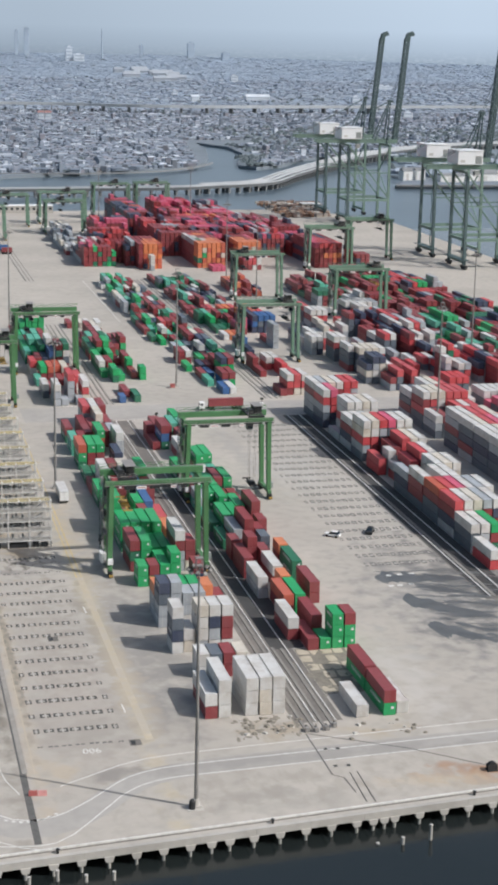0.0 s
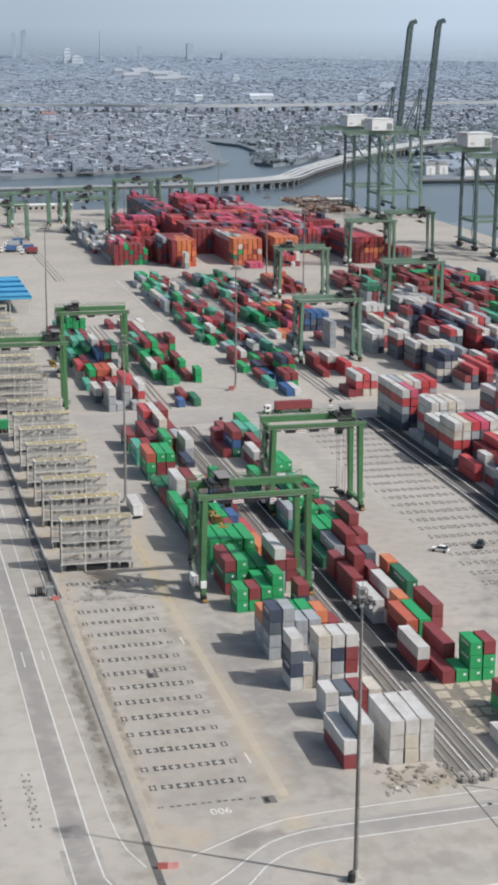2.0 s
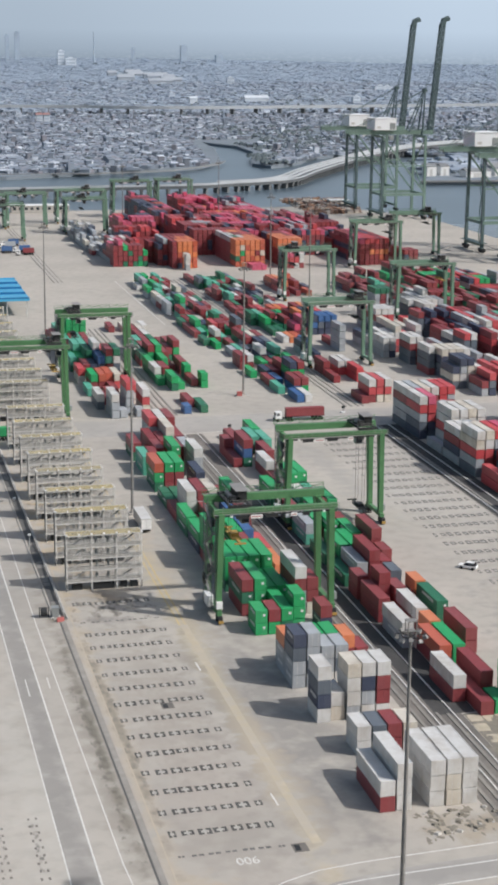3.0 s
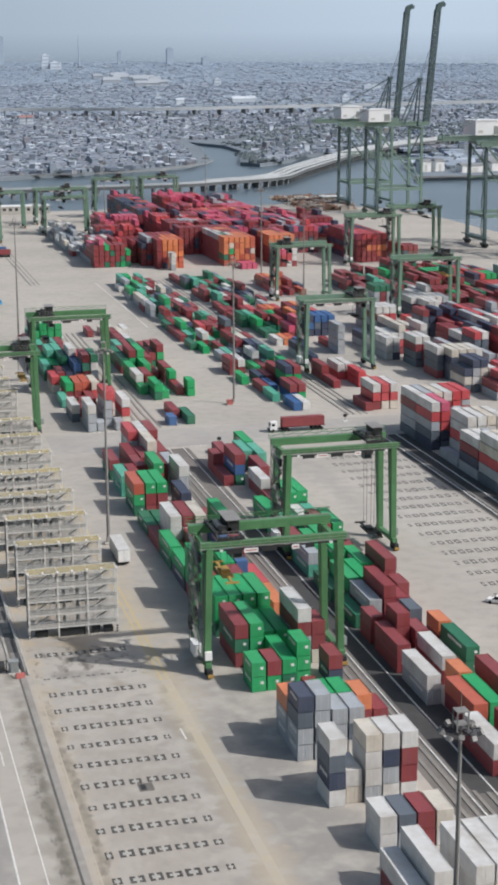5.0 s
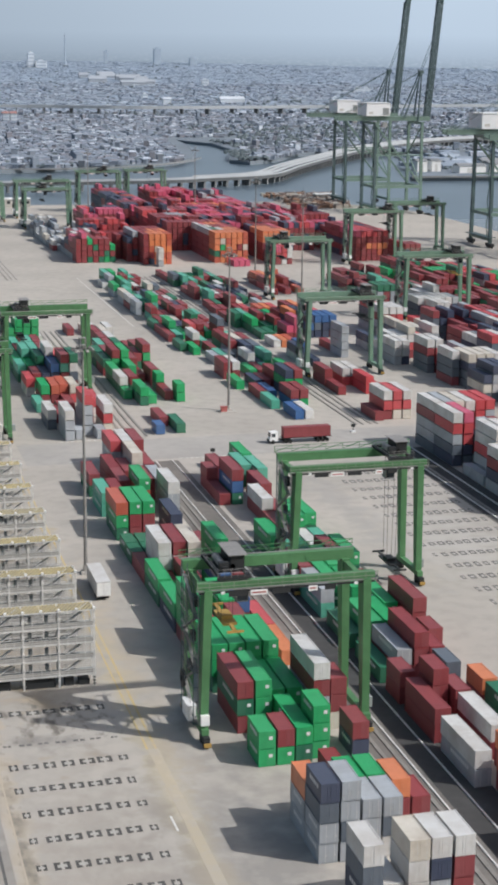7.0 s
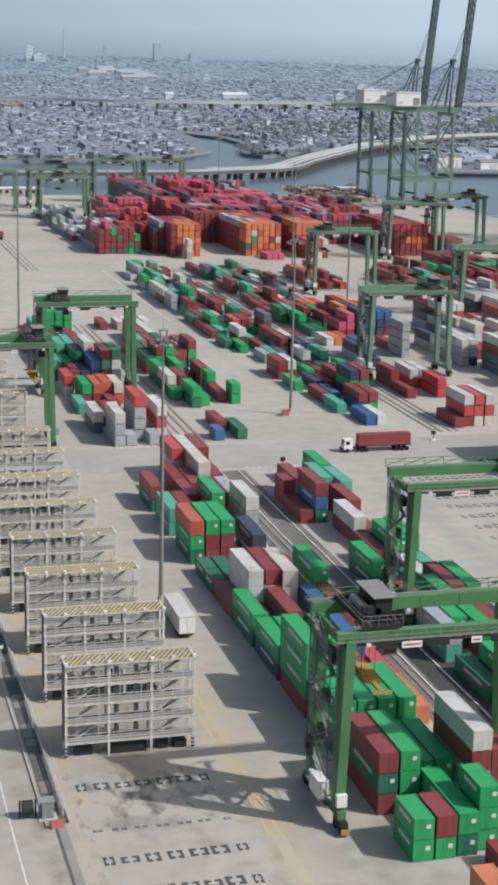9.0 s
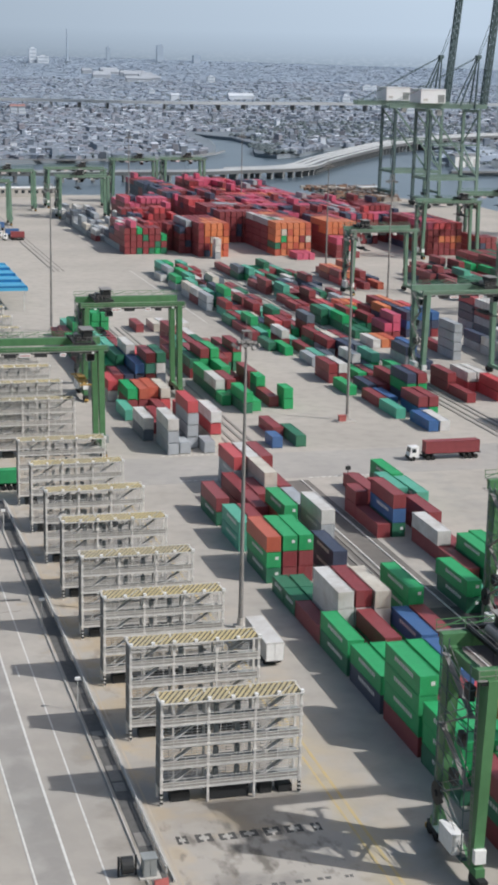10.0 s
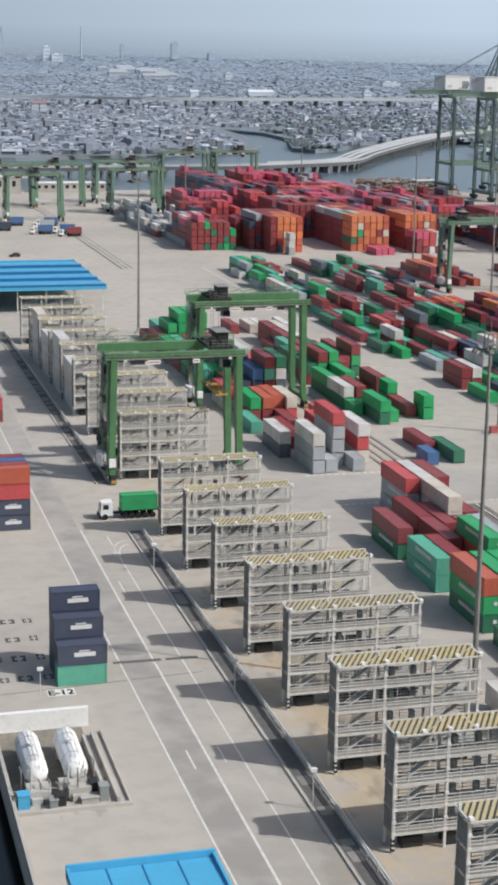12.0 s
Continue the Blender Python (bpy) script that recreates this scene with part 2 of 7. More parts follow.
M_PAD = material("slot_patch", (0.075, 0.072, 0.068), 0.8, fine=0.3, fine_scale=1.2, per_object=0.3)
M_RING = material("worn_slot_ring", (0.12, 0.117, 0.112), 0.85, fine=0.5, fine_scale=1.4, per_object=0.4, tint=(0.3, 0.29, 0.275))
M_PADPALE = material("slot_corner_paint", (0.44, 0.42, 0.385), 0.8, fine=0.3, fine_scale=1.5)
M_LINE = material("road_line_paint", (0.68, 0.67, 0.64), 0.75, fine=0.45, fine_scale=1.3)
M_YLINE = material("worn_yellow_paint", (0.55, 0.43, 0.22), 0.8, fine=0.7, fine_scale=0.6, tint=(0.45, 0.4, 0.33))
M_WATER = material("harbour_water", (0.014, 0.018, 0.018), 0.18, bump=0.3, bump_scale=0.35, broad=0.2, broad_scale=0.01, spec=0.5)
M_STRIP = material("stained_strip_concrete", (0.33, 0.31, 0.285), 0.9, fine=0.5, fine_scale=0.5, broad=0.6, broad_scale=0.12, tint=(0.24, 0.22, 0.195))
M_RAIL = material("runway_concrete", (0.27, 0.255, 0.235), 0.85, fine=0.3, broad=0.3, broad_scale=0.1)
M_BED = material("dark_runway_asphalt", (0.205, 0.188, 0.17), 0.85, fine=0.4, fine_scale=0.5, broad=0.5, broad_scale=0.06, tint=(0.1, 0.095, 0.09))
M_DIRT = material("dark_dirt_and_weeds", (0.25, 0.228, 0.19), 0.95, fine=0.5, fine_scale=0.9, broad=0.4, broad_scale=0.3)
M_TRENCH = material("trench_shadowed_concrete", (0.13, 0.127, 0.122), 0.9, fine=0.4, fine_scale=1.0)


# ---- mesh tools ----
class Shape:
    """Collects boxes and beams into one mesh."""

    def __init__(self):
        self.v, self.f, self.m = [], [], []

    def faces(self, verts, faces, mat=0):
        k = len(self.v)
        self.v += [tuple(p) for p in verts]
        self.f += [tuple(k + i for i in q) for q in faces]
        self.m += [mat] * len(faces)
        return self

    def box(self, x0, x1, y0, y1, z0, z1, mat=0):
        return self.faces([(x0, y0, z0), (x1, y0, z0), (x1, y1, z0), (x0, y1, z0), (x0, y0, z1), (x1, y0, z1), (x1, y1, z1), (x0, y1, z1)],
                          [(0, 3, 2, 1), (4, 5, 6, 7), (0, 1, 5, 4), (1, 2, 6, 5), (2, 3, 7, 6), (3, 0, 4, 7)], mat)

    def beam(self, p, q, w, h=None, mat=0, w2=None, h2=None):
        """A square bar from p to q; w2, h2: its size at q."""
        p, q = Vector(p), Vector(q)
        h = h or w
        w2, h2 = w2 or w, h2 or h
        d = (q - p).normalized()
        side = d.cross(Vector((0, 0, 1)))
        side = Vector((1, 0, 0)) if side.length < 0.01 else side.normalized()
        up = side.cross(d).normalized()
        vs = []
        for c, a, b in ((p, w, h), (q, w2, h2)):
            vs += [c - side * a / 2 - up * b / 2, c + side * a / 2 - up * b / 2, c + side * a / 2 + up * b / 2, c - side * a / 2 + up * b / 2]
        return self.faces(vs, [(0, 3, 2, 1), (4, 5, 6, 7), (0, 1, 5, 4), (1, 2, 6, 5), (2, 3, 7, 6), (3, 0, 4, 7)], mat)

    def tube(self, p, q, r, r2=None, n=10, mat=0):
        p, q = Vector(p), Vector(q)
        r2 = r if r2 is None else r2
        d = (q - p).normalized()
        a = d.orthogonal().normalized()
        b = d.cross(a)
        vs = [c + (a * math.cos(2 * math.pi * i / n) + b * math.sin(2 * math.pi * i / n)) * s for c, s in ((p, r), (q, r2)) for i in range(n)]
        return self.faces(vs, [(i, (i + 1) % n, n + (i + 1) % n, n + i) for i in range(n)] + [tuple(range(n - 1, -1, -1)), tuple(range(n, 2 * n))], mat)

    def ribbon(self, points, width, z0, z1, mat=0):
        """A flat band with thickness along points in plan."""
        pts = [Vector((p[0], p[1], 0)) for p in points]
        vs = []
        for i, p in enumerate(pts):
            d = (pts[min(i + 1, len(pts) - 1)] - pts[max(i - 1, 0)]).normalized()
            s = Vector((d.y, -d.x, 0)) * width / 2
            dz = points[i][2] if len(points[i]) > 2 else 0
            vs += [(p.x - s.x, p.y - s.y, z1 + dz), (p.x + s.x, p.y + s.y, z1 + dz), (p.x - s.x, p.y - s.y, z0 + dz), (p.x + s.x, p.y + s.y, z0 + dz)]
        fs = []
        for i in range(len(pts) - 1):
            a, b = 4 * i, 4 * i + 4
            fs += [(a, a + 1, b + 1, b), (a + 2, b + 2, b + 3, a + 3), (a, b, b + 2, a + 2), (a + 1, a + 3, b + 3, b + 1)]
        e = 4 * (len(pts) - 1)
        fs += [(0, 2, 3, 1), (e, e + 1, e + 3, e + 2)]
        return self.faces(vs, fs, mat)

    def mesh(self, name, *mats):
        me = bpy.data.meshes.new(name)
        me.from_pydata(self.v, [], self.f)
        for m in mats:
            me.materials.append(m)
        if len(mats) > 1:
            me.polygons.foreach_set("material_index", self.m)
        me.update()
        return me


def part(name, shape, mats, parent=None, label=""):
    """One mesh object under a thing or under a part."""
    mats = mats if isinstance(mats, (list, tuple)) else [mats]
    ob = new(name, shape if isinstance(shape, bpy.types.Mesh) else shape.mesh(name, *mats))
    if parent:
        ob.parent = parent
    return tagged(ob, label) if label else ob


def thing(name, label, category, group="", at=(0, 0, 0), turn=0):
    ob = tagged(new(name), label, category, group)
    ob.empty_display_size = 0.5
    ob.matrix_world = pose(*at, 0, 0, turn)
    return ob


def setting(name, shape, mats, label, category=""):
    return tagged(part(name, shape, mats), label, category or name.split("_")[0], kind="structure")


# ---- ground, quay and water ----
setting("water", Shape().box(-6000, 6000, -3000, 1100, -4.2, -3.2), M_WATER, "dark grey-green harbour water with small ripples", "water")
# the grey-blue base stands in for sky mirrored at a grazing angle
M_BASIN = material("sky_tinted_basin_water", (0.085, 0.12, 0.15), 0.3, bump=0.25, bump_scale=0.3, broad=0.3, broad_scale=0.006, spec=0.5)
setting("water_basin", Shape().box(-6000, 6000, 1100, 9000, -4.2, -3.2), M_BASIN, "grey-blue water of the far basin with sky reflection in its colour", "water")


def poly_slab(pts, z0, z1):
    s = Shape()
    n = len(pts)
    s.faces([(x, y, z1) for x, y in pts] + [(x, y, z0) for x, y in pts],
            [tuple(range(n)), tuple(range(2 * n - 1, n - 1, -1))] + [(i, n + i, n + (i + 1) % n, (i + 1) % n) for i in range(n)])
    return s


def quay_y(x):
    return 230.8 + 0.088 * (x - 18)


setting("ground_yard", poly_slab([(-8, quay_y(-8)), (376, quay_y(376)), (372, 1118), (330, 1205), (60, 1200), (-70, 1195), (-70, 452), (-8, 452)], -1.1, 0.0), M_CONC,
        "pale dusty concrete yard of a container terminal with stains", "ground")
def along_quay(inner, outer, z0, z1):
    """A run of cast lengths that follows the quay edge, a thin joint between them."""
    s = Shape()
    for i in range(40):
        xa, xb = -8 + i * 9.6, 1.55 + i * 9.6
        s.faces([(x, quay_y(x) + d, z) for z in (z0, z1) for x, d in ((xa, outer), (xb, outer), (xb, inner), (xa, inner))],
                [(0, 3, 2, 1), (4, 5, 6, 7), (0, 1, 5, 4), (1, 2, 6, 5), (2, 3, 7, 6), (3, 0, 4, 7)])
    return s


setting("trim_quay_edge", along_quay(0.7, -0.15, -1.25, 0.03), M_CONC2, "pale concrete capping along the quay edge", "kerb")
setting("kerb_quay", along_quay(2.55, 2.2, 0.0, 0.3), M_LINE, "long pale kerb set back from the quay edge", "kerb")
setting("gutter_quay", along_quay(2.19, 1.7, 0.0, 0.012), M_BED, "dark gutter along the quay kerb", "gutter")
# pile caps: a tapered beam end on a slim pile, closer together under the bollards
for i, x0 in enumerate([-1.6 + 4.5 * k for k in range(12)] + [51.5, 54.6] + [58.8 + 4.55 * k for k in range(5)] + [80.0, 82.0] + [83.9 + 4.6 * k for k in range(14)]):
    s = Shape().faces([(-0.85, -0.35, -1.2), (0.85, -0.35, -1.2), (0.85, 4.0, -1.2), (-0.85, 4.0, -1.2), (-0.55, -0.45, -2.1), (0.55, -0.45, -2.1), (0.55, 4.0, -2.1), (-0.55, 4.0, -2.1)],
                      [(0, 1, 2, 3), (4, 7, 6, 5), (0, 4, 5, 1), (1, 5, 6, 2), (2, 6, 7, 3), (3, 7, 4, 0)])
    cap = tagged(part("pile_cap", s, M_CONC2), "concrete pile cap under the quay edge above the water", "pile cap", "pile caps along the quay")
    cap.location = (x0, quay_y(x0), 0)
    part("pile", Shape().tube((0, -0.15, -2.1), (0.0, -0.15, -4.6), 0.26, 0.24, 10), M_CONC2, cap)
for x0, y0, top in ((21.3, 229.4, -1.9), (25.8, 229.6, -1.3), (30.2, 228.4, -1.9), (34.6, 228.2, -1.7), (83.4, 230.4, -1.9), (88.5, 231.0, -0.4), (79.3, 231.2, -2.9)):
    t = thing("mooring_pile", "pale round concrete pile standing in the harbour water", "pile", "piles in the water", (x0, y0, -4.6))
    part("shaft", Shape().tube((0, 0, 0), (0, 0, top + 4.4), 0.27, 0.27, 10), M_CONC2, t)
    part("head", Shape().tube((0, 0, top + 4.4), (0, 0, top + 4.6), 0.33, 0.33, 10), M_CONC2, t)
for x0 in (62.3, 99.2, 26.2):
    t = thing("bollard", "dark cast steel mooring bollard on the quay edge", "bollard", "mooring bollards", (x0, quay_y(x0) + 1.1, 0))
    part("post", Shape().tube((0, 0, 0), (0, 0, 0.6), 0.26, 0.2, 10), M_DARK, t)
    part("cap", Shape().tube((0, 0, 0.6), (0, 0, 0.8), 0.36, 0.3, 10), M_DARK, t)

# ---- roads, lines, slots ----
setting("road_west", Shape().ribbon([(13.4, 262), (13.2, 330), (12.75, 400), (12.6, 480), (12.6, 1150)], 4.1, 0.0, 0.012), M_ROAD, "worn grey asphalt lane along the yard with white lines", "road")
setting("road_quay", Shape().ribbon([(13.4, 262.0), (13.4, 255), (14.4, 249), (17, 244.4), (21, 241.6), (25.5, 241.2), (30, 243.2), (34.4, 247), (38.5, 251.6), (43, 255.4), (48, 257.6), (53, 258.6), (62, 259.5), (85, 260.5), (376, 276)], 6.0, 0.0, 0.011), M_ROAD,
        "worn grey asphalt lane that bends along the quay", "road")
setting("road_cross", Shape().box(50, 330, 528, 549, 0.0, 0.01), M_ROAD, "grey cross street between the container blocks", "road")


def line(points, width, name="road_line", mat=None, label="worn white painted road line"):
    setting(name, Shape().ribbon(points, width, 0.013, 0.02), mat or M_LINE, label, "road marking")


line([(11.6, 245), (11.2, 268), (11.2, 373), (10.7, 420), (10.4, 475), (10.2, 700)], 0.22)
line([(11.6, 244.6), (13.0, 242.0), (16.0, 239.1), (20.8, 235.4), (24.1, 234.0)], 0.22)
line([(14.9, 524), (14.8, 490), (14.8, 400), (15.2, 330), (15.4, 268), (15.6, 258.1), (15.8, 252.6), (16.7, 249.6), (18.2, 247.2), (20.2, 245.4), (22.4, 244.6), (24.8, 244.5), (27.2, 245.1), (29.4, 246.3), (33.4, 249.6), (36.4, 252.6), (39.1, 255.4), (41.7, 257.5), (44.4, 258.8), (47.8, 259.8), (51.4, 260.3), (59, 260.8), (85, 262), (180, 267)], 0.28)
line([(18.5, 520), (18.4, 440), (18.3, 372), (18.7, 320), (19.2, 272), (19.6, 265), (20.3, 260), (22.2, 254.2)], 0.2)
line([(29.4, 256), (35.4, 259.4), (40.6, 262.3), (45.8, 264.2), (52.6, 265.1), (60.3, 265.6), (85, 267), (180, 272)], 0.26)
line([(15.4, 236.8), (19.6, 236.0), (23.6, 235.5), (26.4, 236.0), (29.6, 238.4), (32.6, 242), (35.1, 245.2), (37.5, 248.2), (39.2, 250.4), (41, 252.1), (43.4, 253.9), (46.3, 255.1), (49, 255.7), (52, 256), (60, 256.4), (85, 257.8), (180, 262.5)], 0.28)
for i in range(9):
    a = i / 8
    line([(17.6 + a * 9.6, 246.3 - 8.2 * a * (1.02 - a)), (18.2 + a * 9.6, 246.0 - 8.2 * a * (1.02 - a))], 0.5, label="short white painted block inside a road bend")
for x, y, far in ((13.0, 336, 344), (12.8, 432, 437), (17.0, 339, 344.2), (16.45, 433, 437.2), (16.2, 491, 497)):
    line([(x, y), (x, far)], 0.2)
line([(47.6, 366), (47.6, 520)], 0.38, "yellow_line", M_YLINE, "faded yellow painted lane edge")
line([(46.4, 366), (46.4, 520)], 0.3, "yellow_line", M_YLINE, "faded yellow painted lane edge")
M_FADED = material("rubbed_off_yellow_paint", (0.47, 0.41, 0.31), 0.85, fine=0.7, fine_scale=0.5, broad=0.7, broad_scale=0.08, tint=(0.44, 0.405, 0.36))
line([(47.9, 272), (47.6, 300), (47.2, 366)], 1.5, "yellow_line", M_FADED, "rubbed-off yellow painted lane edge")
for y in (285, 341.3):
    line([(45.4, y), (45.3, y + 4.2)], 0.28)
line([(25.6, 262), (25.6, 520)], 0.25, "yellow_line", M_SAND, "faded yellow painted lane edge")
line([(112, 850), (112, 720)], 0.3)

# the cable trench along the lane: flat strips, channel shade painted in dark
for i, (a, b) in enumerate(((236, 262), (262, 374), (374, 522), (552, 720))):
    wide = 0.9 if b > 375 else 0.18 if b > 262 else 0.6
    mid = 23.2 if 262 < b < 375 else 23.5
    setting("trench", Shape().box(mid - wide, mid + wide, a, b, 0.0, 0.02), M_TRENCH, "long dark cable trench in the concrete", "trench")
    if b == 374:
        setting("drain_strip", Shape().box(23.42, 24.35, a, b, 0.0, 0.015), M_STRIP, "grey asphalt strip beside the cable trench", "strip")
    if b > 375:
        covers = Shape()
        crng = random.Random(int(a))
        y = a + 1.0
        while y < b - 4:
            n = crng.uniform(1.2, 5.0)
            if crng.random() < 0.55:
                covers.box(22.75, 24.1, y, y + n, 0.02, 0.06)
            y += n + crng.uniform(0.1, 2.0)
        setting("trench_covers", covers, M_RAIL, "grey concrete covers laid over a cable trench", "trench cover")
        setting("kerb", Shape().box(24.75, 25.0, a, b, 0, 0.35), M_CONC2, "pale concrete kerb along the cable trench", "kerb")
        setting("kerb", Shape().box(22.1, 22.25, a, b, 0, 0.2), M_CONC2, "pale concrete kerb along the cable trench", "kerb")


def guard_rail(x, y0, y1, z=1.0):
    """Steel barrier: two rails on short posts."""
    t = thing("guard_rail", "long galvanised steel guard rail on short posts", "guard rail", "guard rails", (x, y0, 0))
    n = int((y1 - y0) / 3)
    post = Shape().box(-0.06, 0.06, -0.06, 0.06, 0, z).mesh("post", M_STEEL)
    for i in range(n + 1):
        part("post", post, M_STEEL, t).location = (0, i * (y1 - y0) / n, 0)
    for h in (z - 0.12, z * 0.5):
        part("rail", Shape().box(-0.05, 0.05, 0, y1 - y0, h - 0.1, h + 0.1), M_STEEL, t)


for gx, a, b in ((24.45, 376, 520), (24.45, 556, 716)):
    guard_rail(gx, a, b, 1.0)


def slot_patches(x0, y0, rows, cols, px=2.82, py=7.08, skip=(), me=None):
    """Corner pads of the empty ground slots: a dark worn patch between two pale corners."""
    piece = Shape().box(-1.02, -0.6, -0.95, 0.95, 0, 0.018).box(0.6, 1.02, -0.95, 0.95, 0, 0.018).box(-0.6, -0.2, 0.4, 0.9, 0, 0.018).box(0.2, 0.6, 0.4, 0.9, 0, 0.018).box(-0.6, -0.2, -0.9, -0.4, 0, 0.018).box(0.2, 0.6, -0.9, -0.4, 0, 0.018).box(-0.6, 0.6, -0.34, 0.34, 0, 0.014, 1).box(-0.16, 0.16, -0.75, 0.75, 0, 0.013, 1)
    me = me or piece.mesh("slot_patch", M_PAD, M_PADPALE)
    t = tagged(thing("slot_marks", "rows of dark worn corner pads marking empty container slots", "slot marks", "slot marks", (x0, y0, 0.0)), kind="structure")
    for r in range(rows):
        for c in range(cols):
            if (r, c) in skip:
                continue
            p = part("patch", me, M_PAD, t)
            p.location = (c * px + random.uniform(-0.1, 0.1), r * py + random.uniform(-0.1, 0.1), 0)
            p.scale = (random.uniform(0.8, 1.05) * (0.6 if c in (0, cols - 1) else 1), random.uniform(0.75, 1.1), 1)


thin = Shape().box(-0.9, -0.15, -0.3, 0.3, 0, 0.016).box(0.15, 0.9, -0.3, 0.3, 0, 0.016).mesh("slot_patch", M_RING)
slot_patches(27.6, 272.4, 1, 7, px=2.5, me=thin)
slot_patches(27.6, 279.3, 13, 7, px=2.5)
slot_patches(27.6, 371.4, 1, 7, px=2.5, me=thin)
slot_patches(27.6, 382.6, 1, 7, px=2.5)
ring = Shape().box(-0.68, 0.68, -1.3, -0.55, 0, 0.016).box(-0.68, 0.68, 0.55, 1.3, 0, 0.016).box(-0.68, -0.36, -0.55, 0.55, 0, 0.016).box(0.36, 0.68, -0.55, 0.55, 0, 0.016).box(-0.36, 0.36, -0.55, 0.55, 0, 0.012, 1).mesh("slot_patch", M_RING, M_PADPALE)
slot_patches(118.4, 363.5, 22, 11, px=1.9, me=ring)

# painted marks on the concrete
def painted_text(body, x, y, size, label):
    cu = bpy.data.curves.new("painted_number", "FONT")
    cu.body, cu.size, cu.extrude = body, size, 0.004
    cu.materials.append(M_LINE)
    ob = tagged(new("painted_number", cu), label, "ground marking", kind="structure")
    ob.matrix_world = pose(x, y, 0.024) @ Matrix.Diagonal((1.0, 1.25, 1, 1))
    return ob


painted_text("006", 35.0, 268.2, 2.3, "white painted slot number on the concrete")
setting("number_panel", Shape().box(0.1, 3.5, 455.6, 457.8, 0, 0.012), M_LINE, "white painted panel behind a bay mark", "ground marking")
mark = painted_text("E-12", 0.2, 455.9, 1.75, "dark painted bay mark on a white panel")
mark.data.materials[0] = M_TYRE
mark.data.offset = 0.05

# crane runways: pairs of raised concrete strips
for i, (x, a, b) in enumerate(((77.6, 271, 528), (79.3, 270.5, 528), (81.5, 271, 313), (83.3, 272, 312), (77.6, 552, 715), (79.3, 552, 715), (81.5, 552, 715), (83.3, 552, 715),
                               (139.6, 553, 850), (141.4, 553, 850), (143.6, 553, 850), (145.4, 553, 850),
                               (82.0, 850, 1100), (84.0, 850, 1100), (86.0, 850, 1100))):
    setting("crane_runway", Shape().box(x - 0.3, x + 0.3, a, b, 0, 0.14 if 76 < x < 84 or 138 < x < 147 else 0.02), M_RAIL, "long pale concrete crane runway strip", "runway")


# ---- shipping containers ----
WIDE = 2.38


def container_body(length, high):
    """Box with proud corner posts and rails, side and roof sheets set in."""
    s = Shape()
    w, l, h = WIDE / 2, length, high
    e, d = 0.14, 0.045
    s.box(-w + d, w - d, d, l - d, 0.12, h - 0.09)
    for x in (-w, w - e):
        for y in (0, l - e):
            s.box(x, x + e, y, y + e, 0, h)
        s.box(x, x + e, e, l - e, 0.04, 0.16).box(x, x + e, e, l - e, h - 0.16, h - 0.05)
    for y in (0, l - e):
        s.box(-w + e, w - e, y, y + e, 0.04, 0.15).box(-w + e, w - e, y, y + e, h - 0.16, h - 0.05)
    return s


def door_leaf(high):
    return Shape().box(-0.54, 0.54, -0.05, 0.0, 0.2, high - 0.16)


def lock_bar(high):
    return Shape().box(-0.022, 0.022, -0.075, -0.05, 0.16, high - 0.14).box(-0.025, 0.18, -0.085, -0.075, 1.0, 1.08)


LENGTH = {"4": 12.19, "2": 6.06}
_made = {}


def container_model(kind, c):
    """The first container of a size and paint; the others are copies."""
    key = kind + c
    if key in _made:
        return _made[key]
    length, high = LENGTH[kind], 2.6
    word = PAINT[c][0]
    ob = part("shipping_container", container_body(length, high), SHEET[c])
    tagged(ob, f"{'forty' if kind == '4' else 'twenty'}-foot {word} corrugated steel shipping container in a yard stack", "shipping container", "stacked shipping containers")
    leaf, bar_me = door_leaf(high).mesh("door", SHEET[c]), lock_bar(high).mesh("lock_bar", M_STEEL if c in "WCS" else SHEET[c])
    for x in (-0.56, 0.56):
        d = part("door", leaf, SHEET[c], ob)
        d.location = (x, 0.04, 0)
        for bx in (0.2,):
            part("lock_bar", bar_me, SHEET[c], d).location = (bx, 0, 0)
        if c in "Gg" and x > 0:
            part("emblem", Shape().box(-0.32, 0.2, -0.115, -0.1, 1.35, 1.85), M_MARK, d, "white square emblem")
    if c in "GgTSBN":
        for side in (-1,):
            a, b = (0.2, 0.72) if kind == "4" else (0.2, 0.7)
            zl = 1.45 if c != "W" else 1.6
            mat = M_MARK if c != "W" else SHEET["B"]
            m = Shape()
            x = side * (WIDE / 2 - 0.03)
            y = length * a
            while y < length * b:
                m.box(min(x, x + side * 0.012), max(x, x + side * 0.012), y, y + 0.5, zl, zl + 0.55)
                y += 0.72
            if c not in "W":
                part("lettering", m, mat, ob, "row of plain white lettering bars")
    _made[key] = ob
    ob["first"] = 1
    return ob


def place_container(kind, c, m):
    """A container of that size and paint at the pose m: the model itself the first time, then copies."""
    ob = container_model(kind, c)
    if ob.get("first"):
        del ob["first"]
        ob.matrix_basis = m
        return ob
    return copy_thing(ob, m)


def put_container(kind, c, x, y, z):
    """x: middle of the row, y: the end nearest to the quay."""
    place_container(kind, c, pose(x + random.uniform(-0.05, 0.05), y + random.uniform(-0.08, 0.08), z, 0, 0, random.uniform(-0.25, 0.25)))


